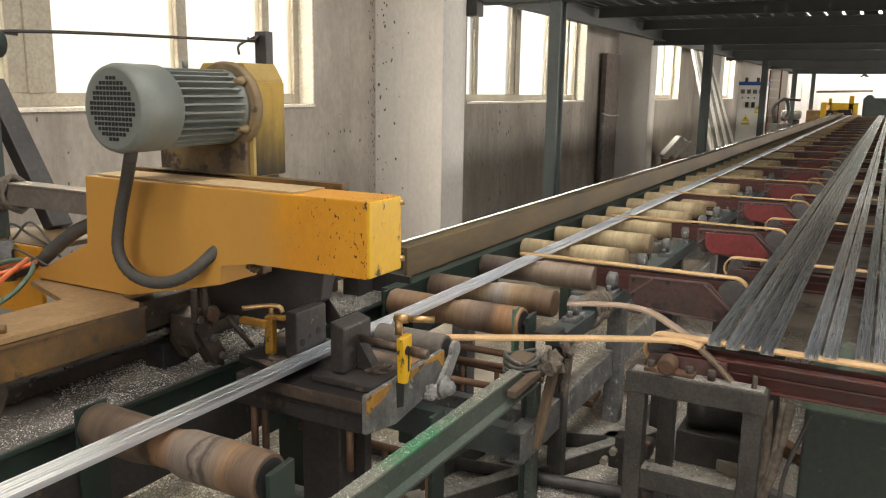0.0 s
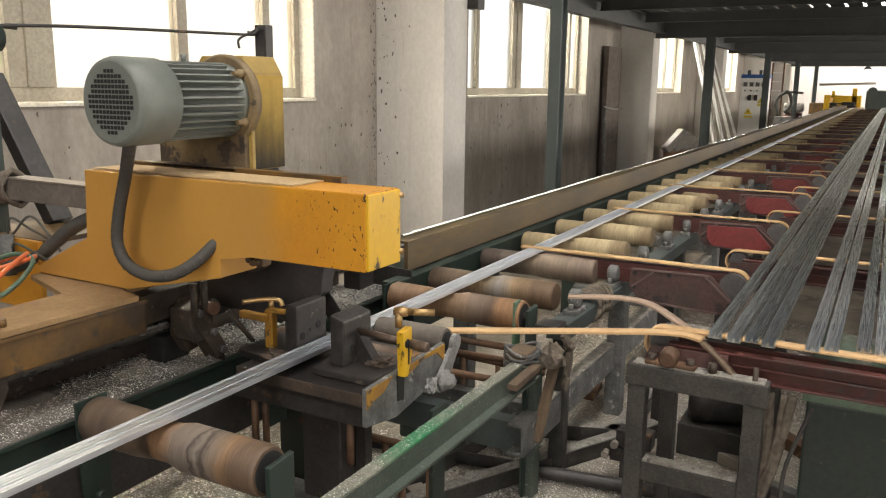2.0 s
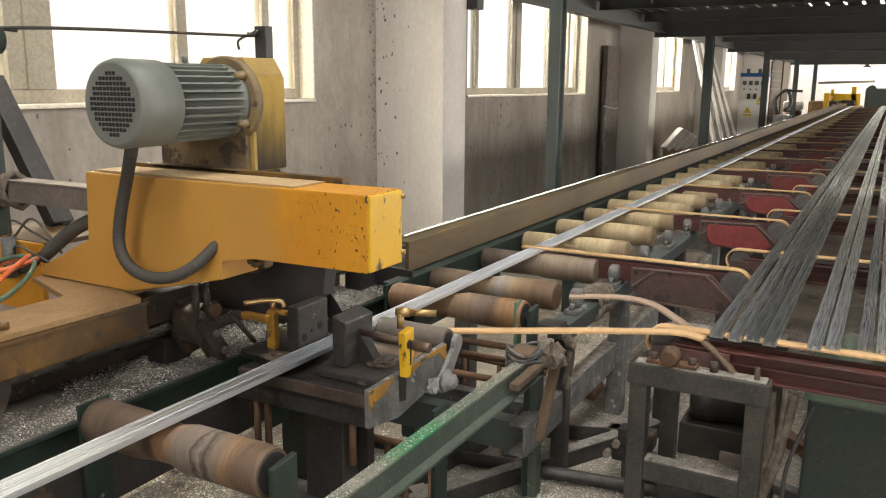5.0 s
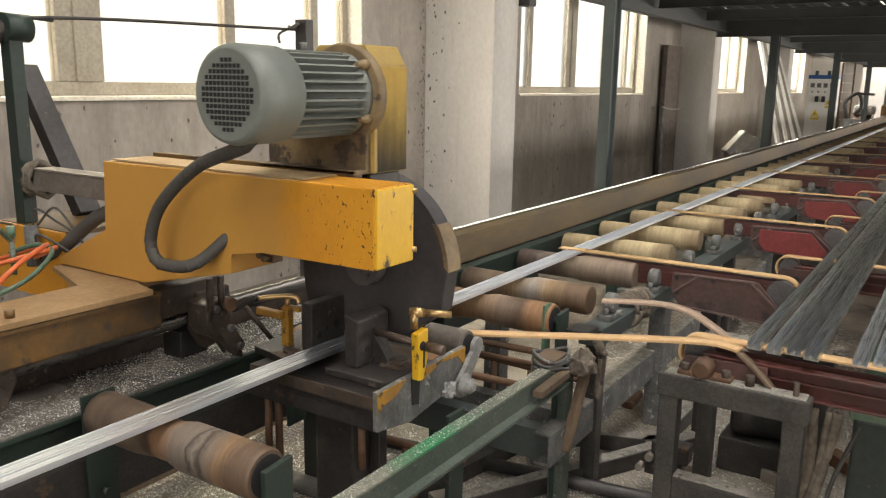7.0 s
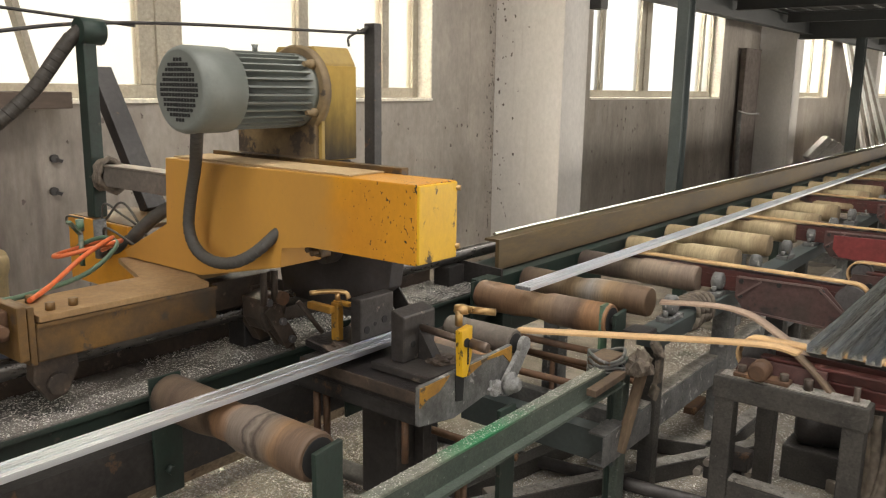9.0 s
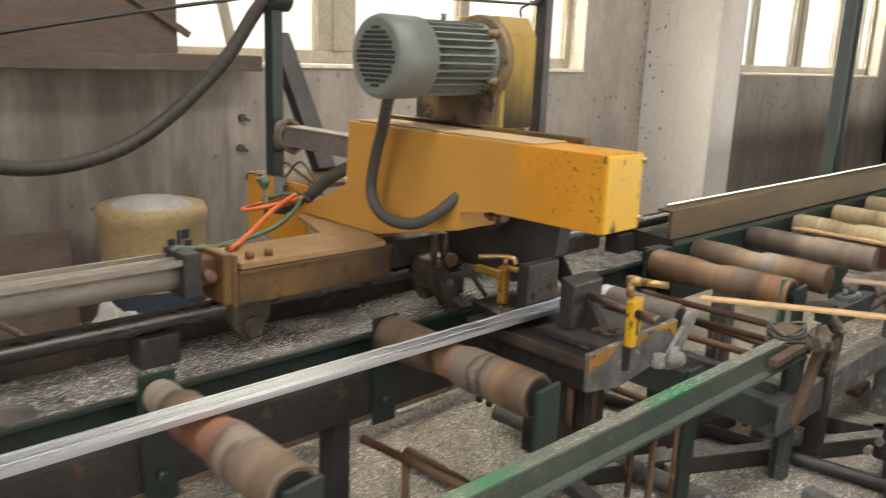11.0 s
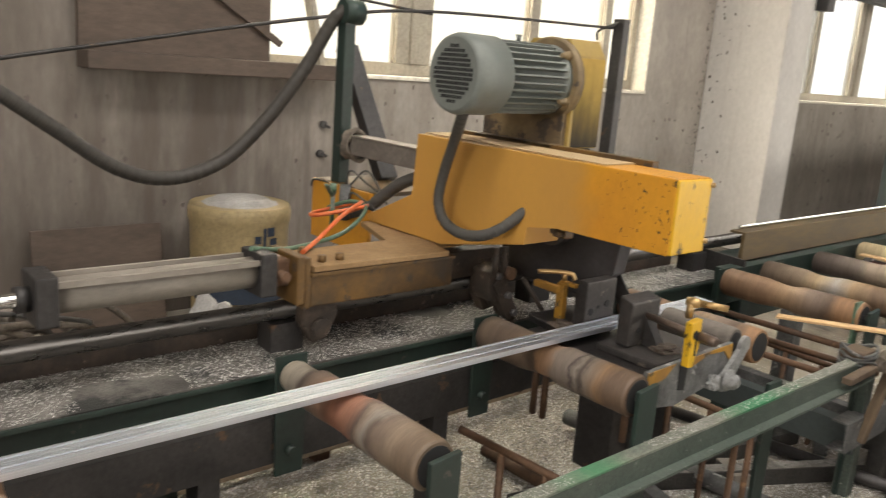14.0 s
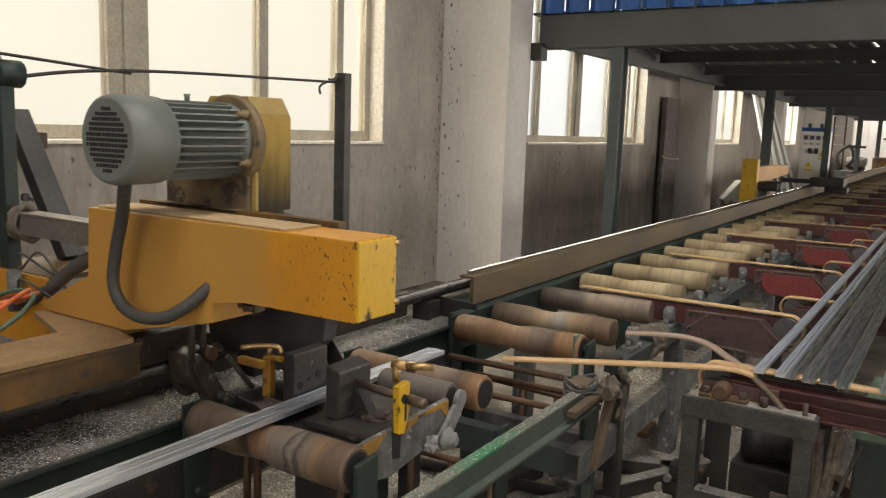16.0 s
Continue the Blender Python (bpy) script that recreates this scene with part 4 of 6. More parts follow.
for k in range(30):
    a = k * math.tau / 30
    rot = Matrix.Translation((HX, 0, HZ)) @ Matrix.Rotation(a, 4, "Y")
    on_head("cooling_fin", Shape().box(-0.0022, 0.0022, YC - 0.07, YC + 0.15, 0.071, 0.088, 0, rot), M_MOTOR)
on_head("motor_body", mb, M_MOTOR, "ribbed grey-green motor body")
for sx, sz in ((0.068, 0.062), (0.075, -0.05), (-0.06, 0.07)):
    on_head("lug", Shape().lathe((HX + sx, YC + 0.166, HZ + sz), (HX + sx, YC + 0.135, HZ + sz), [(0, 0.012), (0.5, 0.011), (0.55, 0.007), (1, 0.006)], 10), M_CASE_FRONT)
on_head("fan_cowl", Shape().lathe((HX, YC - 0.045, HZ), (HX, YC - 0.155, HZ), [(0, 0.093), (0.85, 0.094), (0.96, 0.090), (1, 0.083)], 48), M_MOTOR, "smooth grey-green fan cowl")
gr = Shape()
for i in range(-6, 7):
    for j in range(-6, 7):
        x, z = i * 0.0105, j * 0.0105
        if x * x + z * z < 0.065 ** 2:
            gr.box(HX + x - 0.0037, HX + x + 0.0037, YC - 0.1565, YC - 0.150, HZ + z - 0.0037, HZ + z + 0.0037)
on_head("fan_grille", gr, M_BLACK, "black squares for the shade in the grille holes")
on_head("eye_bolt", Shape().lathe((HX, YC + 0.05, HZ + 0.085), (HX, YC + 0.05, HZ + 0.103), [(0, 0.006), (0.6, 0.006), (1, 0.008)], 8), M_MOTOR)
BXC, BZ = -1.414, 1.16
hood = [(BXC + 0.226 * math.cos(a), BZ + 0.226 * math.sin(a)) for a in [radians(d) for d in range(2, 172, 8)]] + [(BXC - 0.222, 1.10), (BXC - 0.20, 0.985), (BXC + 0.10, 0.985), (BXC + 0.21, 1.07)]
on_head("blade_hood", Shape().prism(hood, "y", YC + 0.335, YC + 0.385, 0.003), M_HOOD, "grey painted blade hood")
rim = [(BXC + 0.230 * math.cos(radians(d)), BZ + 0.230 * math.sin(radians(d))) for d in range(2, 34, 4)] + [(BXC + 0.218 * math.cos(radians(d)), BZ + 0.218 * math.sin(radians(d))) for d in range(33, 1, -4)]
on_head("hood_rim", Shape().prism(rim, "y", YC + 0.333, YC + 0.387), M_CASE_FRONT, "greasy yellow hood rim")
bl = [(BXC + 0.208 * math.cos(k * math.tau / 120) * (1.0 if k % 2 else 0.975), BZ + 0.208 * math.sin(k * math.tau / 120) * (1.0 if k % 2 else 0.975)) for k in range(120)]
on_head("blade", Shape().prism(bl, "y", YC + 0.3575, YC + 0.361), M_GREY_STEEL, "toothed steel saw blade")
on_head("blade_flange", Shape().rod((BXC, YC + 0.30, BZ), (BXC, YC + 0.372, BZ), 0.05, 24), M_GREY_STEEL)
on_head("belt_case_lower", Shape().box(-1.49, -1.30, YC + 0.19, YC + 0.298, 1.23, 1.40, 0.004), M_DARK_STEEL)
part("chute", Shape().prism([(-1.40, 1.17), (-1.335, 1.17), (-1.155, 0.95), (-1.22, 0.95)], "y", YC + 0.40, YC + 0.404), M_DARK_STEEL, saw)

# carriage beam with clamps round the guide rail
cb = Shape().box(-1.60, -1.505, YC - 0.435, YC + 0.01, 1.008, 1.093, 0.004).box(-1.505, -1.497, YC - 0.435, YC + 0.01, 1.083, 1.093, 0.002)
# Rear of the beam in a dark colour, painted shade under the housing.
part("beam_end", Shape().box(-1.60, -1.54, YC + 0.012, YC + 0.24, 1.012, 1.088, 0.004), M_GREASE, saw, "beam end darkened for the shade under the housing")
part("carriage_beam", cb, M_YELLOW_DIRTY, saw, "greasy brown-yellow carriage channel")
part("top_plate", Shape().prism([(-1.495, YC - 0.43), (-1.49, YC - 0.02), (-1.57, YC - 0.005), (-1.57, YC + 0.10), (-1.90, YC + 0.10), (-1.90, YC - 0.02), (-1.66, YC - 0.10), (-1.66, YC - 0.43)], "z", 1.095, 1.109, 0.002), M_DUSTY_TOP, saw, "dusty tan top plate")
for x, y in ((-1.53, YC - 0.39), (-1.53, YC - 0.34), (-1.62, YC - 0.39)):
    part("bolt", Shape().rod((x, y, 1.109), (x, y, 1.126), 0.010, 6), M_YELLOW_DIRTY, saw)
part("end_block", Shape().box(-1.625, -1.495, YC - 0.475, YC - 0.455, 1.02, 1.135, 0.003).box(-1.63, -1.50, YC - 0.452, YC - 0.437, 1.005, 1.13, 0.003), M_YELLOW_DIRTY, saw, "greasy bolted yellow end flange")
for y0, y1 in ((YC - 0.43, YC - 0.345), (YC + 0.14, YC + 0.25)):
    part("rail_clamp", Shape().prism([(y0, 1.06), (y1, 1.06), (y1 + 0.01, 0.97), (y1 - 0.02, 0.915), (y0 + 0.025, 0.905), (y0 - 0.008, 0.96)], "x", -1.565, -1.53, 0.006).rod((-1.535, (y0 + y1) / 2, 1.03), (-1.515, (y0 + y1) / 2, 1.03), 0.018, 12).rod((-1.535, (y0 + y1) / 2, 0.945), (-1.518, (y0 + y1) / 2, 0.945), 0.024, 14), M_GREASE, saw, "greasy brown roller clamp on the rail")
part("hanging_bracket", Shape().prism([(YC + 0.105, 1.045), (YC + 0.165, 1.055), (YC + 0.185, 0.99), (YC + 0.165, 0.955), (YC + 0.125, 0.955), (YC + 0.108, 0.99)], "x", -1.531, -1.455, 0.008), M_GREASE, saw, "greasy brown pivot bracket")
part("link_plate", Shape().bar((-1.452, YC + 0.135, 1.02), (-1.452, YC + 0.205, 0.905), 0.008, 0.045, 0.003).bar((-1.492, YC + 0.135, 1.02), (-1.492, YC + 0.205, 0.905), 0.008, 0.045, 0.003), M_GREASE, saw)
part("link_block", Shape().bar((-1.472, YC + 0.16, 0.965), (-1.472, YC + 0.21, 0.90), 0.03, 0.03, 0.005).rod((-1.472, YC + 0.215, 0.91), (-1.472, YC + 0.225, 0.872), 0.011, 10), M_GREASE, saw)
for dy, z in ((0.125, 1.035), (0.17, 0.975), (0.20, 0.92)):
    part("bolt", Shape().rod((-1.45, YC + dy, z), (-1.436, YC + dy, z), 0.010, 6), M_GREY_STEEL, saw)
for y in (0.115, 0.15):
    part("bolt_rod", Shape().rod((-1.45, YC + y, 1.03), (-1.45, YC + y, 1.115), 0.009, 8), M_GREASE, saw)
part("pivot_pin", Shape().rod((-1.455, YC + 0.165, 1.04), (-1.43, YC + 0.165, 1.04), 0.018, 12), M_RUST, saw)
part("tension_rod", Shape().rod((-1.44, YC + 0.22, 1.02), (-1.40, YC + 0.27, 0.93), 0.007, 8), M_GREASE, saw)
part("clevis", Shape().box(-1.59, -1.53, YC - 0.52, YC - 0.475, 1.06, 1.125, 0.006).rod((-1.61, YC - 0.50, 1.09), (-1.50, YC - 0.50, 1.09), 0.012, 10), M_RUST, saw)
# air cylinder that drives the carriage
part("cylinder_tube", Shape().rod((-1.56, YC - 0.99, 1.095), (-1.56, YC - 0.56, 1.095), 0.036, 28).box(-1.605, -1.595, YC - 0.99, YC - 0.56, 1.12, 1.132).box(-1.525, -1.515, YC - 0.99, YC - 0.56, 1.12, 1.132), M_CYL, saw, "dull aluminium air cylinder")
for y in (YC - 1.025, YC - 0.56):
    part("cylinder_cap", Shape().box(-1.61, -1.51, y, y + 0.042, 1.045, 1.145, 0.004), M_DARK_STEEL, saw, "dark square cylinder cap")
part("gland", Shape().rod((-1.56, YC - 1.05, 1.095), (-1.56, YC - 1.025, 1.095), 0.026, 16), M_DARK_STEEL, saw)

# rear bracket with the hose post and the feed cylinder
part("rear_bracket", Shape().box(-2.26, -1.93, YC + 0.03, YC + 0.045, 0.99, 1.185, 0.003).box(-2.26, -2.24, YC + 0.045, YC + 0.26, 0.99, 1.172), M_YELLOW, saw, "yellow folded rear bracket")
# Top in a darker yellow, which tones down the light falling on it.
part("bracket_top", Shape().box(-2.26, -1.93, YC + 0.046, YC + 0.26, 1.172, 1.186, 0.003), M_YELLOW_DIRTY, saw, "bracket top darkened to dim the light on it")
part("hose_post", Shape().box(-2.18, -2.135, YC + 0.05, YC + 0.09, 1.186, 1.72, 0.003).rod((-2.15, YC + 0.045, 1.725), (-2.15, YC + 0.115, 1.725), 0.038, 16), M_GREEN, saw, "dark green post with cable ties")
part("strut", Shape().bar((-2.42, YC + 0.25, 1.62), (-2.14, YC + 0.25, 1.187), 0.07, 0.045, 0.003), M_DARK_STEEL, saw)
part("feed_arm", Shape().box(-2.13, -1.68, YC + 0.06, YC + 0.115, 1.284, 1.342, 0.003), M_DUSTY_GREY, saw, "dusty grey square steel arm")
part("arm_edge", Shape().box(-2.13, -1.68, YC + 0.057, YC + 0.118, 1.3425, 1.347, 0.001), M_CYL, saw, "pale top edge")
for k in range(3):
    part("rag_wrap", Shape().tube([(-2.115 + 0.012 * k, YC + 0.088 + 0.042 * math.cos(a), 1.313 + 0.045 * math.sin(a) + 0.008 * math.sin(3 * a + k)) for a in [j * math.tau / 14 for j in range(15)]], 0.009, 7), M_ROPE, saw)
for k, pts in enumerate(([(-2.06, YC + 0.03, 1.13), (-2.03, YC + 0.02, 1.24), (-1.98, YC + 0.05, 1.21), (-1.90, YC + 0.06, 1.18)], [(-2.02, YC + 0.02, 1.20), (-1.96, YC + 0.04, 1.25), (-1.88, YC + 0.06, 1.16)], [(-2.25, YC + 0.02, 1.16), (-2.20, YC + 0.0, 1.19), (-2.13, YC + 0.01, 1.19)], [(-1.98, YC + 0.0, 1.11), (-1.94, YC - 0.03, 1.19), (-1.87, YC + 0.02, 1.14)])):
    part("thin_cable", Shape().tube(spline(pts, 8), 0.0035, 6), M_RUBBER, saw)
part("bare_pipe", Shape().rod((-2.02, YC + 0.0, 1.09), (-2.02, YC + 0.0, 1.20), 0.018, 12), M_GALV, saw)
part("rear_hose", Shape().tube(spline([(-2.05, YC + 0.02, 1.10), (-1.95, YC + 0.04, 1.14), (-1.84, YC + 0.08, 1.23), (-1.70, YC + 0.12, 1.29)]), 0.019, 12), M_RUBBER, saw)
part("air_hose", Shape().tube(spline([(-1.60, YC - 0.40, 1.118), (-1.66, YC - 0.32, 1.13), (-1.74, YC - 0.20, 1.165), (-1.80, YC - 0.10, 1.185), (-1.86, YC - 0.06, 1.175), (-1.93, YC - 0.10, 1.15), (-1.92, YC - 0.18, 1.14), (-1.85, YC - 0.20, 1.15), (-1.79, YC - 0.11, 1.175), (-1.86, YC - 0.03, 1.165), (-1.98, YC - 0.02, 1.12)]), 0.006, 8), M_ORANGE, saw, "orange air hose")
part("air_hose", Shape().tube(spline([(-1.56, YC - 0.56, 1.15), (-1.62, YC - 0.42, 1.125), (-1.70, YC - 0.22, 1.13), (-1.78, YC - 0.09, 1.17), (-1.86, YC - 0.08, 1.18), (-1.95, YC - 0.10, 1.15), (-2.02, YC - 0.05, 1.12)]), 0.006, 8), M_GREEN_HOSE, saw, "green air hose")
part("valve", Shape().rod((-1.92, YC - 0.11, 1.10), (-1.92, YC - 0.11, 1.20), 0.007, 8).bar((-1.92, YC - 0.11, 1.185), (-1.88, YC - 0.16, 1.23), 0.012, 0.006).rod((-1.92, YC - 0.11, 1.195), (-1.92, YC - 0.11, 1.225), 0.011, 8), M_GREEN_WORN, saw)

M_TABLE = shade("oily_table_with_swarf", (0.042, 0.037, 0.036), (0.022, 0.02, 0.02), 0.35, 0.3, 9, 120, 0.4, (0.30, 0.29, 0.28), 90, 0.66, (1, 1, 1), 0.5)
M_CHIP_GREY = shade("swarf_frosted_metal", (0.34, 0.34, 0.335), (0.19, 0.19, 0.185), 0.6, 0.2, 14, 140, 0.7, (0.12, 0.12, 0.11), 26, 0.62, (1, 1, 1), 0.4)
M_ROD_BROWN = shade("worn_brown_rod", (0.20, 0.15, 0.12), (0.10, 0.075, 0.06), 0.35, 0.6, 12, 80, 0.15)
M_YELLOW_DULL = shade("scuffed_dull_yellow_paint", (0.42, 0.22, 0.02), (0.25, 0.13, 0.03), 0.5, 0, 14, 70, 0.15, (0.07, 0.05, 0.03), 30, 0.58, (1, 1, 1), 0.25)


def lump(c, size, seed):
    """A ragged low heap."""
    bm = bmesh.new()
    bmesh.ops.create_icosphere(bm, subdivisions=3, radius=1.0)
    for v in bm.verts:
        d = 1 + 0.5 * noise.noise(v.co * 2.0 + Vector((seed, 0, 0))) + 0.3 * noise.noise(v.co * 6.0 + Vector((0, seed, 0)))
        v.co = Vector((c[0] + v.co.x * size[0] * d, c[1] + v.co.y * size[1] * d, max(c[2] - 0.4 * size[2], c[2] + v.co.z * size[2] * d)))
    return bm


M_JAW = shade("oily_grey_steel", (0.085, 0.077, 0.072), (0.045, 0.041, 0.039), 0.45, 0.4, 12, 80, 0.25, (0.2, 0.17, 0.14), 18, 0.62, (1, 1, 1), 0.4)
# vice: table, jaws, screw, yellow handles, pulley with its arm
V0 = YC + 0.19
part("vice_table", Shape().box(-1.31, -0.928, V0 - 0.085, V0 + 0.26, 0.885, 0.926, 0.004), M_TABLE, saw, "oily dark steel vice table dusted with swarf")
part("table_rim", Shape().box(-1.30, -0.928, V0 - 0.091, V0 - 0.086, 0.90, 0.929, 0.001), M_GREASE, saw, "greasy brown front rim")
part("slide_plate", Shape().prism([(-1.36, V0 - 0.02), (-1.235, V0 - 0.045), (-1.235, V0 + 0.19), (-1.36, V0 + 0.19)], "z", 0.926, 0.945, 0.004), M_TABLE, saw, "scraped steel slide plate")
part("slide_plate", Shape().box(-1.115, -0.935, V0 - 0.035, V0 + 0.21, 0.9265, 0.944, 0.004), M_JAW, saw, "scraped steel slide plate")
part("grease_clot", lump((-0.985, V0 + 0.075, 0.945), (0.03, 0.035, 0.014), 31), M_GREASE, saw, "clotted grease and swarf")
part("grease_clot", lump((-1.235, V0 - 0.02, 0.946), (0.04, 0.03, 0.012), 32), M_GREASE, saw, "clotted grease and swarf")
part("vice_apron", Shape().prism([(V0 - 0.095, 0.945), (V0 + 0.265, 0.955), (V0 + 0.265, 0.905), (V0 + 0.20, 0.86), (V0 + 0.03, 0.835), (V0 - 0.095, 0.855)], "x", -0.926, -0.914, 0.002), M_GALV, saw, "grey swarf-dusted side plate")
part("apron_corner", Shape().prism([(V0 - 0.095, 0.943), (V0 - 0.095, 0.898), (V0 - 0.07, 0.912), (V0 - 0.03, 0.918), (V0 + 0.01, 0.946)], "x", -0.914, -0.911), M_YELLOW_DULL, saw, "remains of yellow paint")
part("apron_corner", Shape().prism([(V0 + 0.075, 0.948), (V0 + 0.262, 0.953), (V0 + 0.262, 0.905), (V0 + 0.225, 0.94), (V0 + 0.15, 0.944), (V0 + 0.08, 0.925)], "x", -0.914, -0.911), M_YELLOW_DULL, saw, "remains of yellow paint")
part("apron_slot", Shape().prism([(V0 + 0.03, 0.94), (V0 + 0.065, 0.94), (V0 + 0.06, 0.87), (V0 + 0.035, 0.875)], "x", -0.914, -0.9115), M_BLACK, saw, "black patch for the shade in the plate slot")
part("vice_body", Shape().box(-1.15, -1.035, V0 - 0.03, V0 + 0.10, 0.60, 0.885, 0.006), M_DARK_STEEL, saw)
for x in (-1.182, -1.033):
    part("body_rib", Shape().box(x, x + 0.03, V0 + 0.03, V0 + 0.06, 0.66, 0.885, 0.003), M_DARK_STEEL, saw)
part("under_bar", Shape().box(-1.35, -0.93, V0 - 0.08, V0 - 0.055, 0.845, 0.884, 0.003), M_DARK_STEEL, saw)
for x, z in ((-1.27, 0.70), (-1.235, 0.70), (-0.98, 0.74)):
    part("stud", Shape().rod((x, V0 - 0.065, z), (x, V0 - 0.065, 0.845), 0.009, 8), M_RUST, saw)
part("fixed_jaw", Shape().box(-1.237, -1.203, V0 + 0.022, V0 + 0.145, 0.945, 1.067, 0.004).box(-1.255, -1.238, V0 + 0.04, V0 + 0.145, 0.945, 1.05, 0.003), M_JAW, saw, "dark steel jaw with bolt holes")
part("moving_jaw", Shape().prism([(-1.083, 0.945), (-1.043, 0.945), (-1.043, 1.058), (-1.083, 1.07)], "y", V0 + 0.0, V0 + 0.118, 0.005), M_JAW, saw, "scraped grey steel clamping jaw")
part("jaw_foot", Shape().prism([(-1.043, 0.9445), (-0.985, 0.9445), (-1.0, 0.955), (-1.035, 1.01), (-1.043, 1.02)], "y", V0 + 0.055, V0 + 0.085, 0.002), M_JAW, saw)
for y, z, rr in ((0.045, 0.985, 0.010), (0.075, 0.995, 0.005), (0.11, 1.0, 0.010)):
    part("bolt_hole", Shape().rod((-1.2035, V0 + y, z), (-1.2015, V0 + y, z), rr, 12), M_BLACK, saw)
for y, z in ((0.035, 0.985), (0.085, 1.015)):
    part("bolt_hole", Shape().rod((-1.0435, V0 + y, z), (-1.0415, V0 + y, z), 0.008, 12), M_BLACK, saw)
part("screw", Shape().rod((-1.045, V0 + 0.065, 1.02), (-0.90, V0 + 0.065, 1.012), 0.009, 12), M_ROD_BROWN, saw, "worn brown clamp screw")
part("screw_end", Shape().lathe((-0.90, V0 + 0.065, 1.012), (-0.848, V0 + 0.065, 1.009), [(0, 0.0125), (0.9, 0.0125), (1, 0.010)], 14), M_ROD_BROWN, saw)
part("handle_bracket", Shape().prism([(V0 + 0.026, 1.048), (V0 + 0.068, 1.054), (V0 + 0.068, 0.985), (V0 + 0.050, 0.935), (V0 + 0.032, 0.938)], "x", -0.912, -0.893, 0.003), M_YELLOW_CHIP, saw, "chipped yellow forked bracket")
part("bracket_hole", Shape().rod((-0.8935, V0 + 0.045, 1.018), (-0.892, V0 + 0.045, 1.018), 0.011, 12).box(-0.8935, -0.892, V0 + 0.048, V0 + 0.054, 0.965, 1.015), M_BLACK, saw)
part("handle", Shape().rod((-0.92, V0 + 0.05, 1.052), (-0.92, V0 + 0.05, 1.088), 0.009, 10).lathe((-0.932, V0 + 0.05, 1.09), (-0.90, V0 + 0.06, 1.09), [(0, 0.010), (0.5, 0.013), (1, 0.010)], 10).rod((-0.905, V0 + 0.058, 1.091), (-0.845, V0 + 0.088, 1.089), 0.0085, 12), M_BRASS, saw, "worn brass-coloured handle")
part("handle_bracket", Shape().box(-1.305, -1.28, V0 + 0.02, V0 + 0.04, 0.945, 1.045, 0.003).box(-1.375, -1.29, V0 + 0.002, V0 + 0.022, 1.018, 1.037, 0.004).box(-1.30, -1.245, V0 + 0.022, V0 + 0.042, 1.040, 1.050, 0.003), M_YELLOW_DULL, saw, "scuffed yellow lever bracket")
part("handle", Shape().rod((-1.29, V0 + 0.03, 1.05), (-1.29, V0 + 0.03, 1.068), 0.007, 10).tube(spline([(-1.265, V0 + 0.045, 1.055), (-1.275, V0 + 0.042, 1.07), (-1.31, V0 + 0.022, 1.071), (-1.355, V0 - 0.004, 1.064)], 6), 0.0065, 8), M_BRASS, saw)
part("pulley_roller", Shape().lathe((-1.14, V0 + 0.305, 0.945), (-0.93, V0 + 0.305, 0.945), [(0, 0.034), (0.04, 0.036), (0.96, 0.036), (1, 0.033)], 24), M_DUSTY_GREY, saw, "grey dusty guide roller")
part("hollow_end", Shape().rod((-0.9305, V0 + 0.305, 0.945), (-0.9285, V0 + 0.305, 0.945), 0.026, 16), M_BLACK, saw, "black disc for the shade in the hollow roller end")
arm_o = [(V0 + 0.305 + 0.024 * math.cos(radians(d)), 0.945 + 0.024 * math.sin(radians(d))) for d in range(-20, 201, 20)] + [(V0 + 0.225 + 0.028 * math.cos(radians(d)), 0.862 + 0.028 * math.sin(radians(d))) for d in range(180, 341, 20)]
part("pulley_arm", Shape().prism(arm_o, "x", -0.910, -0.898, 0.002), M_CHIP_GREY, saw, "swarf-frosted lever arm")
part("pulley_nut", Shape().lathe((-0.898, V0 + 0.228, 0.868), (-0.862, V0 + 0.228, 0.868), [(0, 0.030), (0.35, 0.030), (0.36, 0.020), (0.8, 0.020), (0.81, 0.011), (1, 0.011)], 6), M_CHIP_GREY, saw, "swarf-frosted nut")
part("swarf_lump", lump((-0.902, V0 + 0.178, 0.862), (0.014, 0.022, 0.024), 33), M_CHIP_GREY, saw, "frosted lump of aluminium swarf")

# rod of the carriage cylinder, held by a fixed anchor
anchor = thing("cylinder_anchor", (-1.56, -0.2, 0.882), "greasy anchor holding the polished piston rod", "anchor")
part("rod", Shape().rod((-1.56, -0.12, 1.095), (-1.56, 0.30, 1.095), 0.014, 20), M_CHROME, anchor, "polished piston rod")
part("fork", Shape().box(-1.585, -1.535, -0.24, -0.12, 1.07, 1.12, 0.004).rod((-1.56, -0.13, 1.095), (-1.56, -0.10, 1.095), 0.018, 12), M_DARK_STEEL, anchor)
part("post", Shape().box(-1.60, -1.52, -0.30, -0.22, 0.882, 1.13, 0.005), M_RUST, anchor)

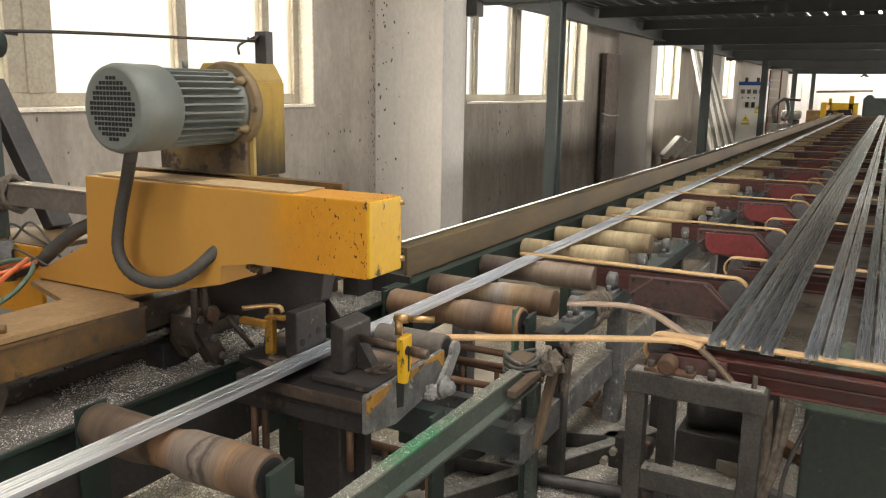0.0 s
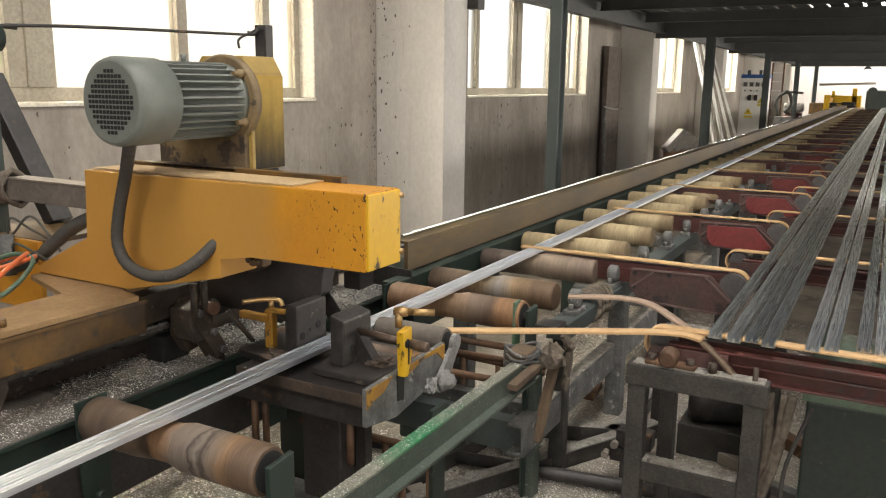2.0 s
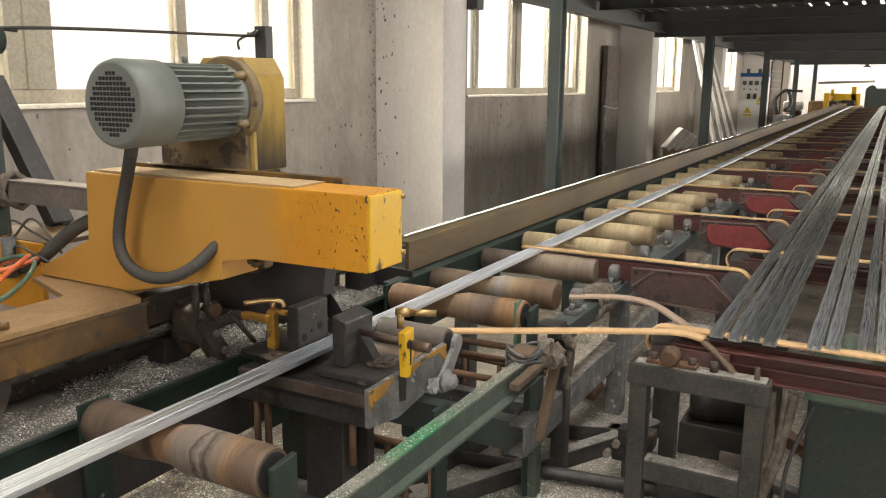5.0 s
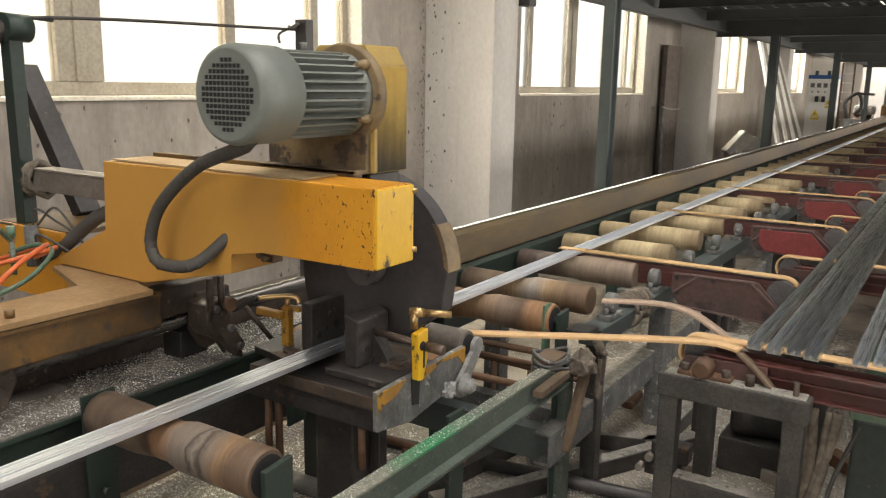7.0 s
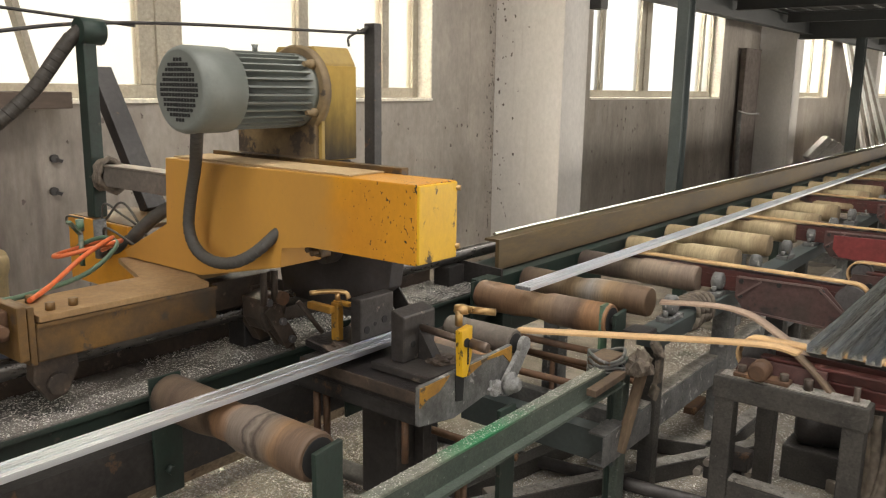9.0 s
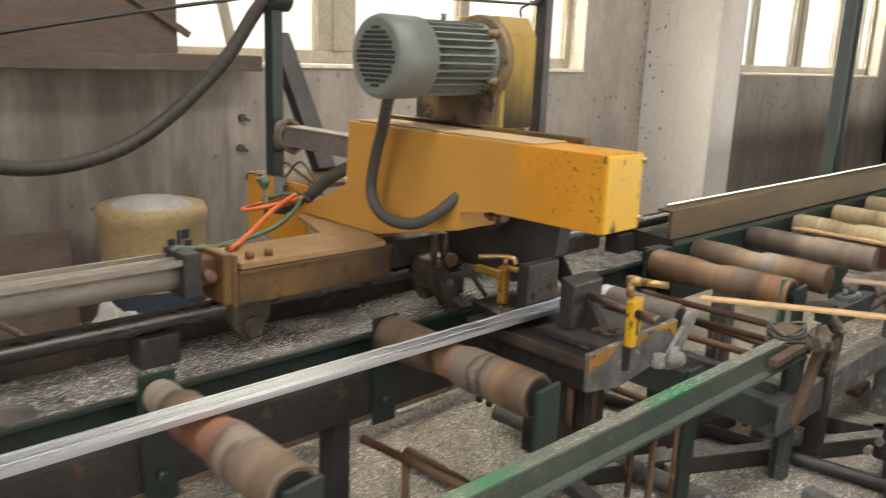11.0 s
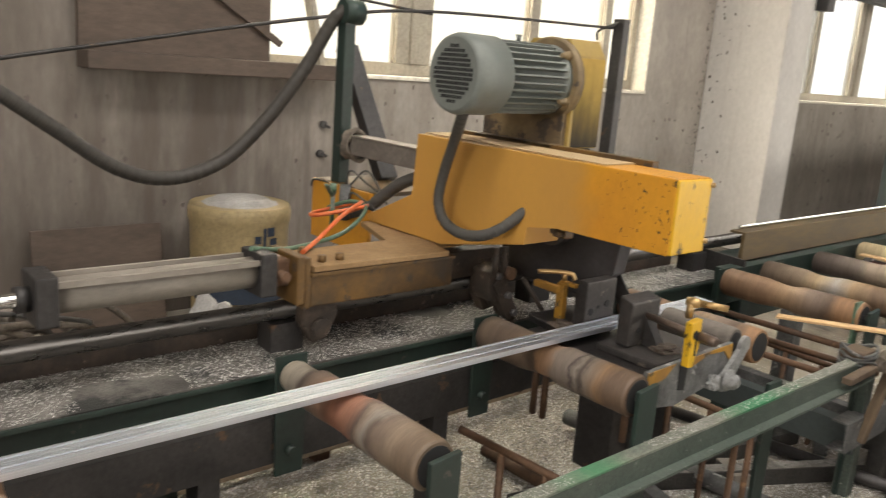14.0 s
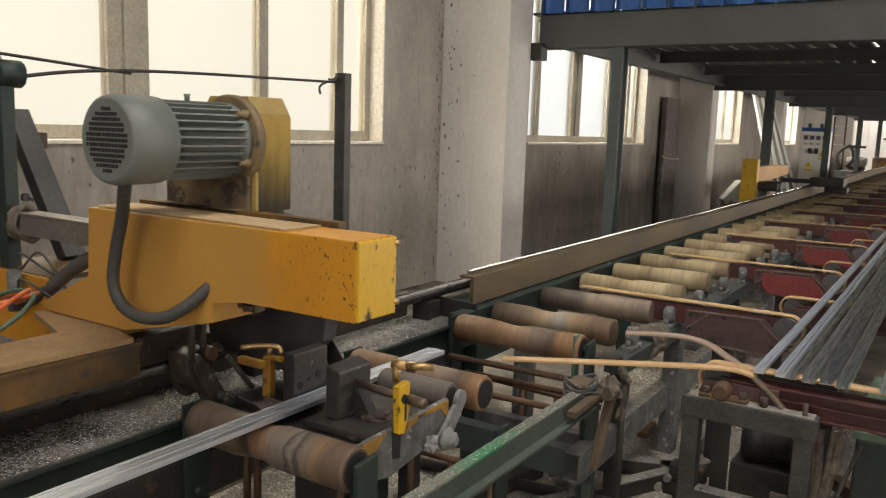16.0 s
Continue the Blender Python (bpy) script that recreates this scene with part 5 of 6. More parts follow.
# ---- cooling table: transfer arms with felt belts ----


def belt_loop(s, x0, x1, y, z_top, drop, w=0.045, t=0.005, left_round=True, right_round=True):
    """A flat belt running along x over two end pulleys."""
    pts = []
    r = drop / 2
    if right_round:
        arc = [(x1 - r + r * math.sin(a), z_top - r + r * math.cos(a)) for a in [k * math.pi / 10 for k in range(11)]]
    else:
        arc = [(x1, z_top)]
    top = [(x0 + (r if left_round else 0), z_top)] + arc
    if left_round:
        top = [(x0 + r - r * math.sin(a), z_top - r + r * math.cos(a)) for a in [k * math.pi / 10 for k in range(10, 0, -1)]] + top
    run = [top[0]]
    for p in top[1:]:
        if abs(p[0] - run[-1][0]) + abs(p[1] - run[-1][1]) > 1e-4:
            run.append(p)
    return s.ribbon([(px, y, pz) for px, pz in run], w, t)


def transfer_arm():
    """Lift arm between the rollers: red channel, bolted side plates, pulley and belt."""
    o = thing("transfer_arm", (-0.8, 3.1, 0.80), "dark red transfer arm carrying a tan felt belt", "transfer arm", "arms between the rollers")
    y = 3.1
    part("channel", Shape().box(-1.22, -0.42, y - 0.02, y + 0.02, 0.925, 0.947, 0.002).box(-1.22, -0.42, y - 0.02, y - 0.012, 0.885, 0.925).box(-1.22, -0.42, y - 0.02, y + 0.02, 0.872, 0.885, 0.002), M_RED, o)
    hexo = [(-0.77, 0.935), (-0.77, 0.86), (-0.735, 0.815), (-0.43, 0.80), (-0.375, 0.835), (-0.47, 0.94)]
    part("side_plate", Shape().prism(hexo, "y", y - 0.045, y - 0.037, 0.002), M_PLATE, o, "oily dark red bolted side plate")
    part("side_plate", Shape().prism(hexo, "y", y + 0.037, y + 0.045, 0.002), M_PLATE, o)
    for a, b in (((-0.76, 0.865), (-0.68, 0.93)), ((-0.49, 0.935), (-0.385, 0.84)), ((-0.76, 0.935), (-0.48, 0.94)), ((-0.72, 0.815), (-0.44, 0.803))):
        part("rib", Shape().bar((a[0], y - 0.049, a[1]), (b[0], y - 0.049, b[1]), 0.007, 0.007), M_PLATE_EDGE, o, "scuffed pale plate edge")
    for x, z in ((-0.75, 0.92), (-0.75, 0.865), (-0.62, 0.925), (-0.48, 0.925), (-0.40, 0.84)):
        part("bolt", Shape().rod((x, y - 0.052, z), (x, y - 0.044, z), 0.009, 6), M_DARK_STEEL, o)
    part("pulley", Shape().rod((-0.395, y - 0.03, 0.905), (-0.395, y + 0.03, 0.905), 0.05, 20), M_GREY_STEEL, o)
    part("pulley", Shape().rod((-1.20, y - 0.025, 0.945), (-1.20, y + 0.025, 0.945), 0.014, 12), M_GREY_STEEL, o)
    part("belt", belt_loop(Shape(), -1.235, -0.34, y, 0.962, 0.11, left_round=False), M_BELT, o, "tan felt belt")
    part("foot", Shape().box(-0.66, -0.60, y - 0.03, y + 0.03, 0.0, 0.82, 0.004), M_DARK_STEEL, o)
    return o


def cross_arm():
    """Fixed cross belt under the stock: red channel, belt loop, end pulley, legs."""
    o = thing("belt_conveyor", (0.5, 2.25, 0.0), "dark red belt conveyor with a tan felt belt", "conveyor", "cross belts of the cooling table")
    y = 2.25
    part("channel", Shape().box(-0.42, 3.4, y - 0.035, y - 0.028, 0.874, 0.933), M_RED, o)
    part("flange", Shape().box(-0.42, 3.4, y - 0.06, y - 0.028, 0.867, 0.874, 0.002), M_RED, o)
    part("flange", Shape().box(-0.42, 3.4, y - 0.06, y - 0.028, 0.933, 0.94, 0.002), M_RED, o)
    part("rib", Shape().box(-0.42, 3.4, y - 0.047, y - 0.035, 0.900, 0.907, 0.002), M_RED, o)
    part("channel", Shape().box(-0.42, 3.4, y + 0.028, y + 0.035, 0.867, 0.935), M_RED, o)
    part("nose_plate", Shape().prism([(-0.46, 0.93), (-0.475, 0.895), (-0.43, 0.862), (-0.26, 0.855), (-0.26, 0.935)], "y", y - 0.072, y - 0.062, 0.002), M_PLATE, o)
    part("pulley", Shape().rod((-0.44, y - 0.025, 0.925), (-0.44, y + 0.025, 0.925), 0.035, 18), M_GREY_STEEL, o)
    part("belt", belt_loop(Shape(), -0.49, 3.4, y, 0.966, 0.085, right_round=False), M_BELT, o, "tan felt belt")
    part("axle", Shape().rod((-0.40, y - 0.085, 0.895), (-0.40, y - 0.03, 0.895), 0.011, 8), M_DARK_STEEL, o)
    for x in (0.7, 2.4):
        part("leg", Shape().box(x, x + 0.06, y - 0.03, y + 0.03, 0, 0.868, 0.004), M_DARK_STEEL, o)
    return o


arm = transfer_arm()
for k in range(1, 22):
    copy_thing(arm, pose(-0.8, 3.1 + 1.25 * k, 0.80))
arm2 = cross_arm()
for k in range(1, 23):
    copy_thing(arm2, pose(0.5, 2.25 + 1.225 * k, 0.0))
for k, y in enumerate((4.33, 5.58, 6.83, 8.08, 9.33, 10.58, 11.83)):
    pl = thing("side_cover", (-0.6, y - 0.06, 0.76), "bright red bolted cover on a transfer arm", "cover", "arm covers")
    part("plate", Shape().prism([(-0.72, 0.925), (-0.72, 0.86), (-0.69, 0.825), (-0.45, 0.81), (-0.41, 0.84), (-0.49, 0.93)], "y", y - 0.064, y - 0.054, 0.002), M_RED_BRIGHT, pl)

# loose belts at the table's near end
lb = thing("felt_strap", (-0.7, 2.1, 0.93), "loose tan felt strap slung from a post to the belt pulley", "strap")
st = Shape().ribbon(spline([(-1.03, 2.02, 0.922), (-0.80, 2.10, 0.937), (-0.55, 2.17, 0.957), (-0.40, 2.20, 0.968), (-0.33, 2.20, 0.962)], 6), 0.045, 0.006)
part("tail", Shape().ribbon(spline([(-0.33, 2.19, 0.958), (-0.285, 2.175, 0.93), (-0.25, 2.165, 0.90), (-0.235, 2.16, 0.885)], 5), 0.035, 0.006), M_WOOD, lb, "frayed brown strap end")
part("strip", st, M_BELT, lb)
lb2 = thing("felt_strap", (-0.6, 2.5, 0.93), "grey-brown felt strap hanging off a pulley", "strap")
st = Shape().ribbon(spline([(-0.80, 2.46, 0.955), (-0.65, 2.50, 0.962), (-0.55, 2.50, 0.955), (-0.46, 2.47, 0.925), (-0.36, 2.40, 0.89)], 6), 0.045, 0.006)
part("strip", st, M_BELT_GREY, lb2)

# ---- aluminium stock ----


def u_section(x, y0, y1, z=0.968, w=0.043, h=0.024, t=0.003):
    return Shape().prism([(x - w / 2, z), (x + w / 2, z), (x + w / 2, z + h), (x + w / 2 - t, z + h), (x + w / 2 - t, z + t), (x + 0.004, z + t), (x + 0.003, z + h * 0.6), (x - 0.003, z + h * 0.6), (x - 0.004, z + t), (x - w / 2 + t, z + t), (x - w / 2 + t, z + h), (x - w / 2, z + h)], "y", y0, y1)


def strand_section(x, y0, y1, z=0.951, w=0.0265, h=0.012):
    """A closed extrusion with a grooved top."""
    a, g = w / 2, 0.003
    top = [(a, h), (a * 0.62, h), (a * 0.58, h - g), (a * 0.40, h - g), (a * 0.36, h - 0.001), (-a * 0.30, h - 0.001), (-a * 0.34, h - g), (-a * 0.52, h - g), (-a * 0.56, h), (-a, h)]
    return Shape().prism([(x - a, z), (x + a, z)] + [(x + u, z + v) for u, v in top], "y", y0, y1)


STOCK_X = [-0.300]
for first_x, n in ((-0.2525, 3), (-0.068, 2), (0.044, 3), (0.215, 4), (0.43, 3), (0.60, 4), (0.82, 3)):
    STOCK_X += [first_x + 0.0415 * i for i in range(n)]
STOCK = []
stock_rng = random.Random(4)
for i, x in enumerate(STOCK_X):
    y0 = 2.20 + stock_rng.uniform(-0.02, 0.05) + (0.03 if x > -0.1 else 0)
    o = part("aluminium_bar", u_section(x, y0, 31.0, 0.970, 0.033, 0.019, 0.0024), M_ALU_DULL, None, base=(x, y0, 0.970))
    tagged(o, "long cooled aluminium channel section on the felt belts", "bar", "stock on the cooling table")
    STOCK.append((o, x, y0))
STRANDS = []
CUTS = []
for x in (-1.185, -1.156):
    o = part("extruded_strand", strand_section(x, -6.2, 1.74), M_ALU, None, base=(x, 1.74, 0.951))
    tagged(o, "bright fresh aluminium extrusion running over the rollers", "profile", "extruded strands")
    STRANDS.append((o, x))
    o = part("cut_strand", strand_section(x, 1.743, 31.0), M_ALU, None, base=(x, 1.743, 0.951))
    tagged(o, "bright aluminium extrusion running away down the roller table", "profile", "cut strands")
    CUTS.append((o, x))

# ---- things beside the cooling table ----
sd = thing("steel_stand", (-0.33, 2.2, 0.0), "dark angle-iron stand crusted with aluminium swarf", "stand")
for x, y in ((-0.50, 2.115), (-0.205, 2.115), (-0.50, 2.50), (-0.205, 2.50)):
    part("leg", Shape().box(x, x + 0.048, y, y + 0.048, FLOOR, 0.84, 0.004), M_STAND, sd)
for y in (2.11, 2.497):
    part("top_rail", Shape().box(-0.505, -0.15, y, y + 0.058, 0.835, 0.893, 0.004), M_STAND, sd)
    if y < 2.2:
        part("low_rail", Shape().box(-0.452, -0.205, y + 0.006, y + 0.05, 0.565, 0.62, 0.004), M_STAND, sd)
        part("swarf_crust", Shape().box(-0.45, -0.207, y + 0.008, y + 0.048, 0.6205, 0.627, 0.002), M_CHIP_DUST, sd, "crust of aluminium swarf")
    part("swarf_crust", Shape().box(-0.49, -0.16, y + 0.006, y + 0.053, 0.8935, 0.897, 0.001), M_CHIP_DUST, sd, "crust of aluminium swarf")
for x in (-0.50, -0.205):
    part("side_rail", Shape().box(x + 0.004, x + 0.044, 2.168, 2.497, 0.845, 0.865, 0.003), M_STAND, sd)
part("bearing", Shape().lathe((-0.40, 2.105, 0.921), (-0.40, 2.16, 0.921), [(0, 0.018), (0.15, 0.025), (0.85, 0.025), (1, 0.018)], 16).box(-0.46, -0.33, 2.118, 2.158, 0.8975, 0.907, 0.002), M_RUST, sd, "rusty bearing on the rail")
for x in (-0.445, -0.345, -0.29):
    part("bolt", Shape().rod((x, 2.138, 0.897), (x, 2.138, 0.923), 0.011, 6), M_GREASE, sd)
part("clamp_rod", Shape().rod((-0.185, 2.135, 0.835), (-0.185, 2.135, 0.93), 0.007, 8).box(-0.215, -0.155, 2.115, 2.155, 0.842, 0.85, 0.002), M_GREASE, sd)
dm = thing("drive_motor", (-0.42, 3.0, 0.0), "greasy dark drive motor on the floor under the belts", "motor")
part("motor_body", Shape().lathe((-0.50, 2.98, 0.50), (-0.22, 3.02, 0.50), [(0, 0.06), (0.06, 0.09), (0.3, 0.09), (0.32, 0.082), (0.9, 0.082), (1, 0.05)], 24), M_DARK_STEEL, dm)
part("base_plate", Shape().box(-0.52, -0.2, 2.9, 3.1, FLOOR, 0.42, 0.006), M_STAND, dm)
vb = thing("valve_block", (-0.62, 2.65, 0.0), "greasy pneumatic valve block with fittings on a foot", "valve")
part("body", Shape().box(-0.66, -0.54, 2.60, 2.66, 0.42, 0.48, 0.006).box(-0.68, -0.56, 2.605, 2.655, 0.36, 0.412, 0.006), M_DARK_STEEL, vb)
part("foot", Shape().box(-0.645, -0.585, 2.61, 2.65, FLOOR, 0.42, 0.003), M_STAND, vb)
for x in (-0.69, -0.66):
    part("fitting", Shape().rod((x, 2.58, 0.385 + 1.4 * (x + 0.69)), (x, 2.61, 0.385 + 1.4 * (x + 0.69)), 0.013, 10), M_CYL, vb)
gb = thing("machine_box", (0.25, 2.4, 0.0), "dark green sheet steel drive box under the belts", "box")
part("body", Shape().box(-0.075, 0.85, 2.33, 2.95, 0.02, 0.80, 0.008), M_GREEN, gb)
part("lid_rim", Shape().box(-0.085, 0.86, 2.32, 2.96, 0.80, 0.822, 0.004), M_GREEN_WORN, gb, "worn bright green rim")
part("foot", Shape().box(-0.07, 0.84, 2.34, 2.94, 0.0, 0.02), M_DARK_STEEL, gb)
cbk = thing("chain_bundle", (-0.16, 2.4, 0.0), "hanging dusty cables beside the drive box", "cable")
rng = random.Random(9)
for k in range(6):
    a = rng.uniform(-0.09, 0.07)
    part("cable", Shape().tube(spline([(-0.10 + a, 2.34, 0.80), (-0.13 + a * 0.5, 2.30, 0.62), (-0.17 + a, 2.29, 0.42 + a), (-0.15 - a, 2.27, 0.2), (-0.22 + a * 2, 2.22, 0.02)], 8), 0.006 + 0.0035 * (k % 3), 8), M_RUBBER if k % 3 == 0 else M_ROPE, cbk)
# lashed timber and wire at the end of the edge channel
tw = thing("timber_prop", (-0.86, 2.28, 0.4), "short timber prop lashed with wire to a post", "timber")
part("stick", Shape().bar((-0.80, 2.36, 0.76), (-0.825, 2.29, 0.52), 0.03, 0.02, 0.003), M_WOOD, tw)
part("block", Shape().box(-0.90, -0.83, 2.20, 2.30, 0.803, 0.828, 0.004, Matrix.Translation((0, 0, 0))), M_WOOD, tw)
part("plate", Shape().box(-0.845, -0.835, 2.15, 2.32, 0.752, 0.775, 0.002), M_YELLOW_DIRTY, tw)
for k in range(5):
    part("wire", Shape().tube([(-0.865 + 0.05 * math.cos(a), 2.25 + 0.06 * math.sin(a), 0.83 - 0.012 * k + 0.01 * math.sin(2 * a + k)) for a in [j * math.tau / 18 for j in range(19)]], 0.005, 6), M_GALV, tw)
part("cap_block", Shape().box(-0.875, -0.80, 2.36, 2.45, 0.857, 0.875, 0.004), M_DARK_STEEL, tw)
part("wedge", Shape().bar((-0.812, 2.06, 0.778), (-0.812, 2.24, 0.785), 0.03, 0.02, 0.003), M_WOOD, tw, "split timber wedge")
part("rag_knot", lump((-0.80, 2.34, 0.78), (0.035, 0.04, 0.05), 41), M_ROPE, tw, "knotted grey rag")
part("rag_tail", Shape().ribbon(spline([(-0.79, 2.40, 0.85), (-0.775, 2.42, 0.80), (-0.78, 2.43, 0.72), (-0.79, 2.42, 0.66)], 6), 0.04, 0.012), M_ROPE, tw, "hanging grey rag")
part("green_plate", Shape().box(-0.922, -0.914, 2.30, 2.345, 0.80, 0.955, 0.002, Matrix.Translation((0, 0, 0))), M_GREEN_WORN, tw)
rw = thing("rope_wrap", (-0.83, 2.85, 0.87), "grey rope wound round the bearer beside a bearing", "rope")
for k in range(7):
    part("turn", Shape().tube([(-0.838 + 0.05 * math.cos(a), 2.76 + 0.024 * k + 0.012 * math.sin(a + k), 0.842 + 0.052 * math.sin(a) + 0.006 * math.sin(3 * a + k)) for a in [j * math.tau / 18 for j in range(19)]], 0.008, 7), M_ROPE, rw)
for k in range(4):
    fr = thing("floor_frame", (-1.2 + 0.0 * k, 0.3 + 0.75 * k, 0.0), "rusty round-bar rack standing on the floor", "rack", "racks on the floor")
    y = 0.3 + 0.75 * k
    part("top_bar", Shape().rod((-1.36, y, 0.66), (-0.95, y + 0.12, 0.60), 0.011, 10), M_RUST, fr)
    for j in range(3):
        f = 0.3 + 0.3 * j
        xx, yy, zz = -1.36 + 0.41 * f, y + 0.12 * f, 0.66 - 0.06 * f
        part("upright", Shape().rod((xx, yy, 0.0), (xx, yy, zz), 0.010, 8), M_RUST, fr)
for k in range(3):
    pb = thing("floor_pipe", (-1.0, 1.6 + 0.35 * k, 0.02), "dusty steel pipe lying across the floor", "pipe", "pipes on the floor")
    y = 1.5 + 0.42 * k
    part("pipe", Shape().rod((-1.7, y, FLOOR + 0.03 + 0.02 * (k % 2)), (-0.1, y + 0.12 * (k % 3), FLOOR + 0.03), 0.022 + 0.008 * (k % 2), 12), (M_RUST, M_GALV, M_DARK_STEEL)[k % 3], pb)
for k, (x0, y0, a, ln) in enumerate(((-0.95, 2.35, 62, 1.5), (-1.25, 1.95, 80, 1.3), (-0.7, 3.3, 88, 0.9), (-1.2, 0.95, 4, 0.7), (-1.05, 2.75, 20, 0.8))):
    bt = thing("floor_batten", (x0, y0, 0.0), "grimy steel angle lying on the swarf-covered floor", "batten", "battens on the floor")
    m = pose(x0, y0, FLOOR + 0.003, 0, 0, a)
    part("web", Shape().box(-ln / 2, ln / 2, -0.004, 0.004, 0.0, 0.055, 0.001, m), M_STAND, bt)
    part("flange", Shape().box(-ln / 2, ln / 2, 0.0045, 0.055, 0.045, 0.053, 0.001, m).box(-ln / 2, ln / 2, 0.048, 0.055, 0.0, 0.044, 0, m), M_CHIP_DUST if k % 2 == 0 else M_STAND, bt)
rng = random.Random(21)
for k in range(34):
    sc = thing("scrap_offcut", (0, 0, 0), "short dirty aluminium offcut lying on the floor", "offcut", "scrap on the floor")
    x, y, a = rng.uniform(-1.25, -0.1), rng.uniform(0.9, 3.4), rng.uniform(0, 180)
    sc.location = (x, y, FLOOR)
    part("piece", Shape().box(-0.10 * rng.uniform(0.3, 1), 0.08, -0.03 * rng.uniform(0.5, 1), 0.03, 0.0, 0.02 + 0.035 * rng.random(), 0.003, pose(x, y, FLOOR + 0.003, 0, 0, a)), (M_GALV, M_RUST, M_CYL)[k % 3], sc)

def mould(label, n, place, size, seed):
    """Small dark blotches of mould and chipped paint on a wall; place(rng) gives spot and two directions."""
    rng = random.Random(seed)
    vs, fs = [], []
    for i in range(n):
        c, u, v = place(rng)
        s = size * rng.uniform(0.2, 1.0) ** 2
        k, b = rng.randint(5, 8), len(vs)
        for j in range(k):
            a, r = j * math.tau / k, s * rng.uniform(0.5, 1.3)
            vs.append(tuple(c + u * (r * math.cos(a)) + v * (r * 1.6 * math.sin(a))))
        fs.append(tuple(range(b, b + k)))
    me = bpy.data.meshes.new("mould_spots")
    me.from_pydata(vs, [], fs)
    me.materials.append(M_STAIN)
    tagged(new("mould_spots", me), label, "stain", "", "stuff")


AX, AY, AZ = Vector((1, 0, 0)), Vector((0, 1, 0)), Vector((0, 0, 1))
mould("black mould creeping along the inner corner of the pillar", 190, lambda r: (Vector((X_W + 0.003, 5.67 - abs(r.gauss(0, 0.05)), r.uniform(0.4, 2.9))), AY, AZ), 0.011, 1)
mould("mould spots on the pillar face", 70, lambda r: (Vector((X_W + 0.02 + abs(r.gauss(0, 0.10)), 5.677, r.uniform(0.5, 2.9))), AX, AZ), 0.012, 2)
mould("chips and spots on the plaster under the windows", 420, lambda r: (Vector((X_W + 0.003, r.uniform(-1.5, 5.6), r.uniform(0.3, 1.46))), AY, AZ), 0.012, 3)
mould("chips and spots on the plaster beyond the pillar", 240, lambda r: (Vector((X_W + 0.003, r.uniform(6.1, 12.0), r.uniform(0.3, 1.46))), AY, AZ), 0.018, 4)

# ---- thin post with the tied wire ----
tp = thing("wire_post", (-2.52, 3.03, 0.0), "thin dark steel post with a knotted wire on top", "post")
part("upright", Shape().box(-2.55, -2.485, 3.0, 3.05, 0, 1.865, 0.003), M_DARK_STEEL, tp)
part("knot", Shape().tube(spline([(-2.57, 2.98, 1.835), (-2.54, 2.97, 1.82), (-2.52, 2.99, 1.845), (-2.56, 2.985, 1.83), (-2.60, 2.95, 1.80), (-2.60, 2.95, 1.76)], 6), 0.006, 6), M_RUBBER, tp)
wi = thing("guide_wire", (-2.5, 1.0, 1.9), "taut dark wire that carries the cable loops", "wire")
part("strand", Shape().tube(spline([(-2.53, 2.99, 1.82), (-2.50, 1.8, 1.785), (-2.42, 1.2, 1.707), (-2.40, 0.4, 1.551), (-2.37, 0.14, 1.502), (-2.38, -0.07, 1.484), (-2.35, -2.5, 1.40), (-2.3, -6.3, 1.66)], 10), 0.0065, 6), M_DARK_STEEL, wi)
part("anchor", Shape().box(-2.34, -2.26, -6.4, -6.3, 1.62, 1.70), M_RUST, wi)
wi2 = thing("guide_wire", (-2.9, 1.0, 1.9), "slack dark wire crossing before the window", "wire")
part("strand", Shape().tube(spline([(-2.50, 1.80, 1.775), (-2.55, 1.3, 1.81), (-2.6, 0.7, 1.85), (-2.6, -1.0, 1.95), (-2.6, -6.35, 2.2)], 8), 0.006, 6), M_DARK_STEEL, wi2)

# ---- clutter along the wall ----
bd = thing("window_board", (-3.62, 1.3, 1.47), "weathered brown board closing part of the window", "board")
part("panel", Shape().box(-3.65, -3.615, 0.80, 1.70, 1.46, 3.4, 0.004), M_BOARD, bd)
part("ledge", Shape().box(-3.62, -3.50, 0.80, 2.08, 1.46, 1.535, 0.006), M_BOARD, bd)
part("brace", Shape().bar((-3.60, 0.95, 2.1), (-3.60, 1.75, 1.62), 0.02, 0.03), M_BOARD, bd)
part("brace", Shape().bar((-3.60, 1.80, 2.3), (-3.60, 1.98, 1.54), 0.06, 0.03), M_FRAME, bd)
for z, y in ((1.224, 2.048), (1.07, 2.035)):
    ds = thing("wall_peg", (X_W, y, z), "dark rusty peg stub in the wall", "peg")
    part("stub", Shape().rod((X_W - 0.01, y, z), (X_W + 0.02, y, z), 0.02, 9).bar((X_W + 0.01, y, z), (X_W + 0.03, y + 0.03, z - 0.015), 0.015, 0.015), M_DARK_STEEL, ds)
dr = thing("plastic_drum", (-3.35, 1.42, 0.0), "yellowed plastic drum with a navy printed mark", "drum")
part("body", Shape().lathe((-3.35, 1.42, 0.0), (-3.35, 1.42, 0.89), [(0, 0.20), (0.03, 0.215), (0.3, 0.222), (0.31, 0.214), (0.9, 0.226), (0.93, 0.235), (0.97, 0.235), (1, 0.225)], 40), M_DRUM, dr)
part("liner", Shape().lathe((-3.35, 1.42, 0.87), (-3.35, 1.42, 0.925), [(0, 0.215), (0.3, 0.19), (0.5, 0.15), (0.8, 0.12), (1, 0.02)], 11, False), M_SACK, dr, "crumpled pale plastic liner")
DR = 0.2255


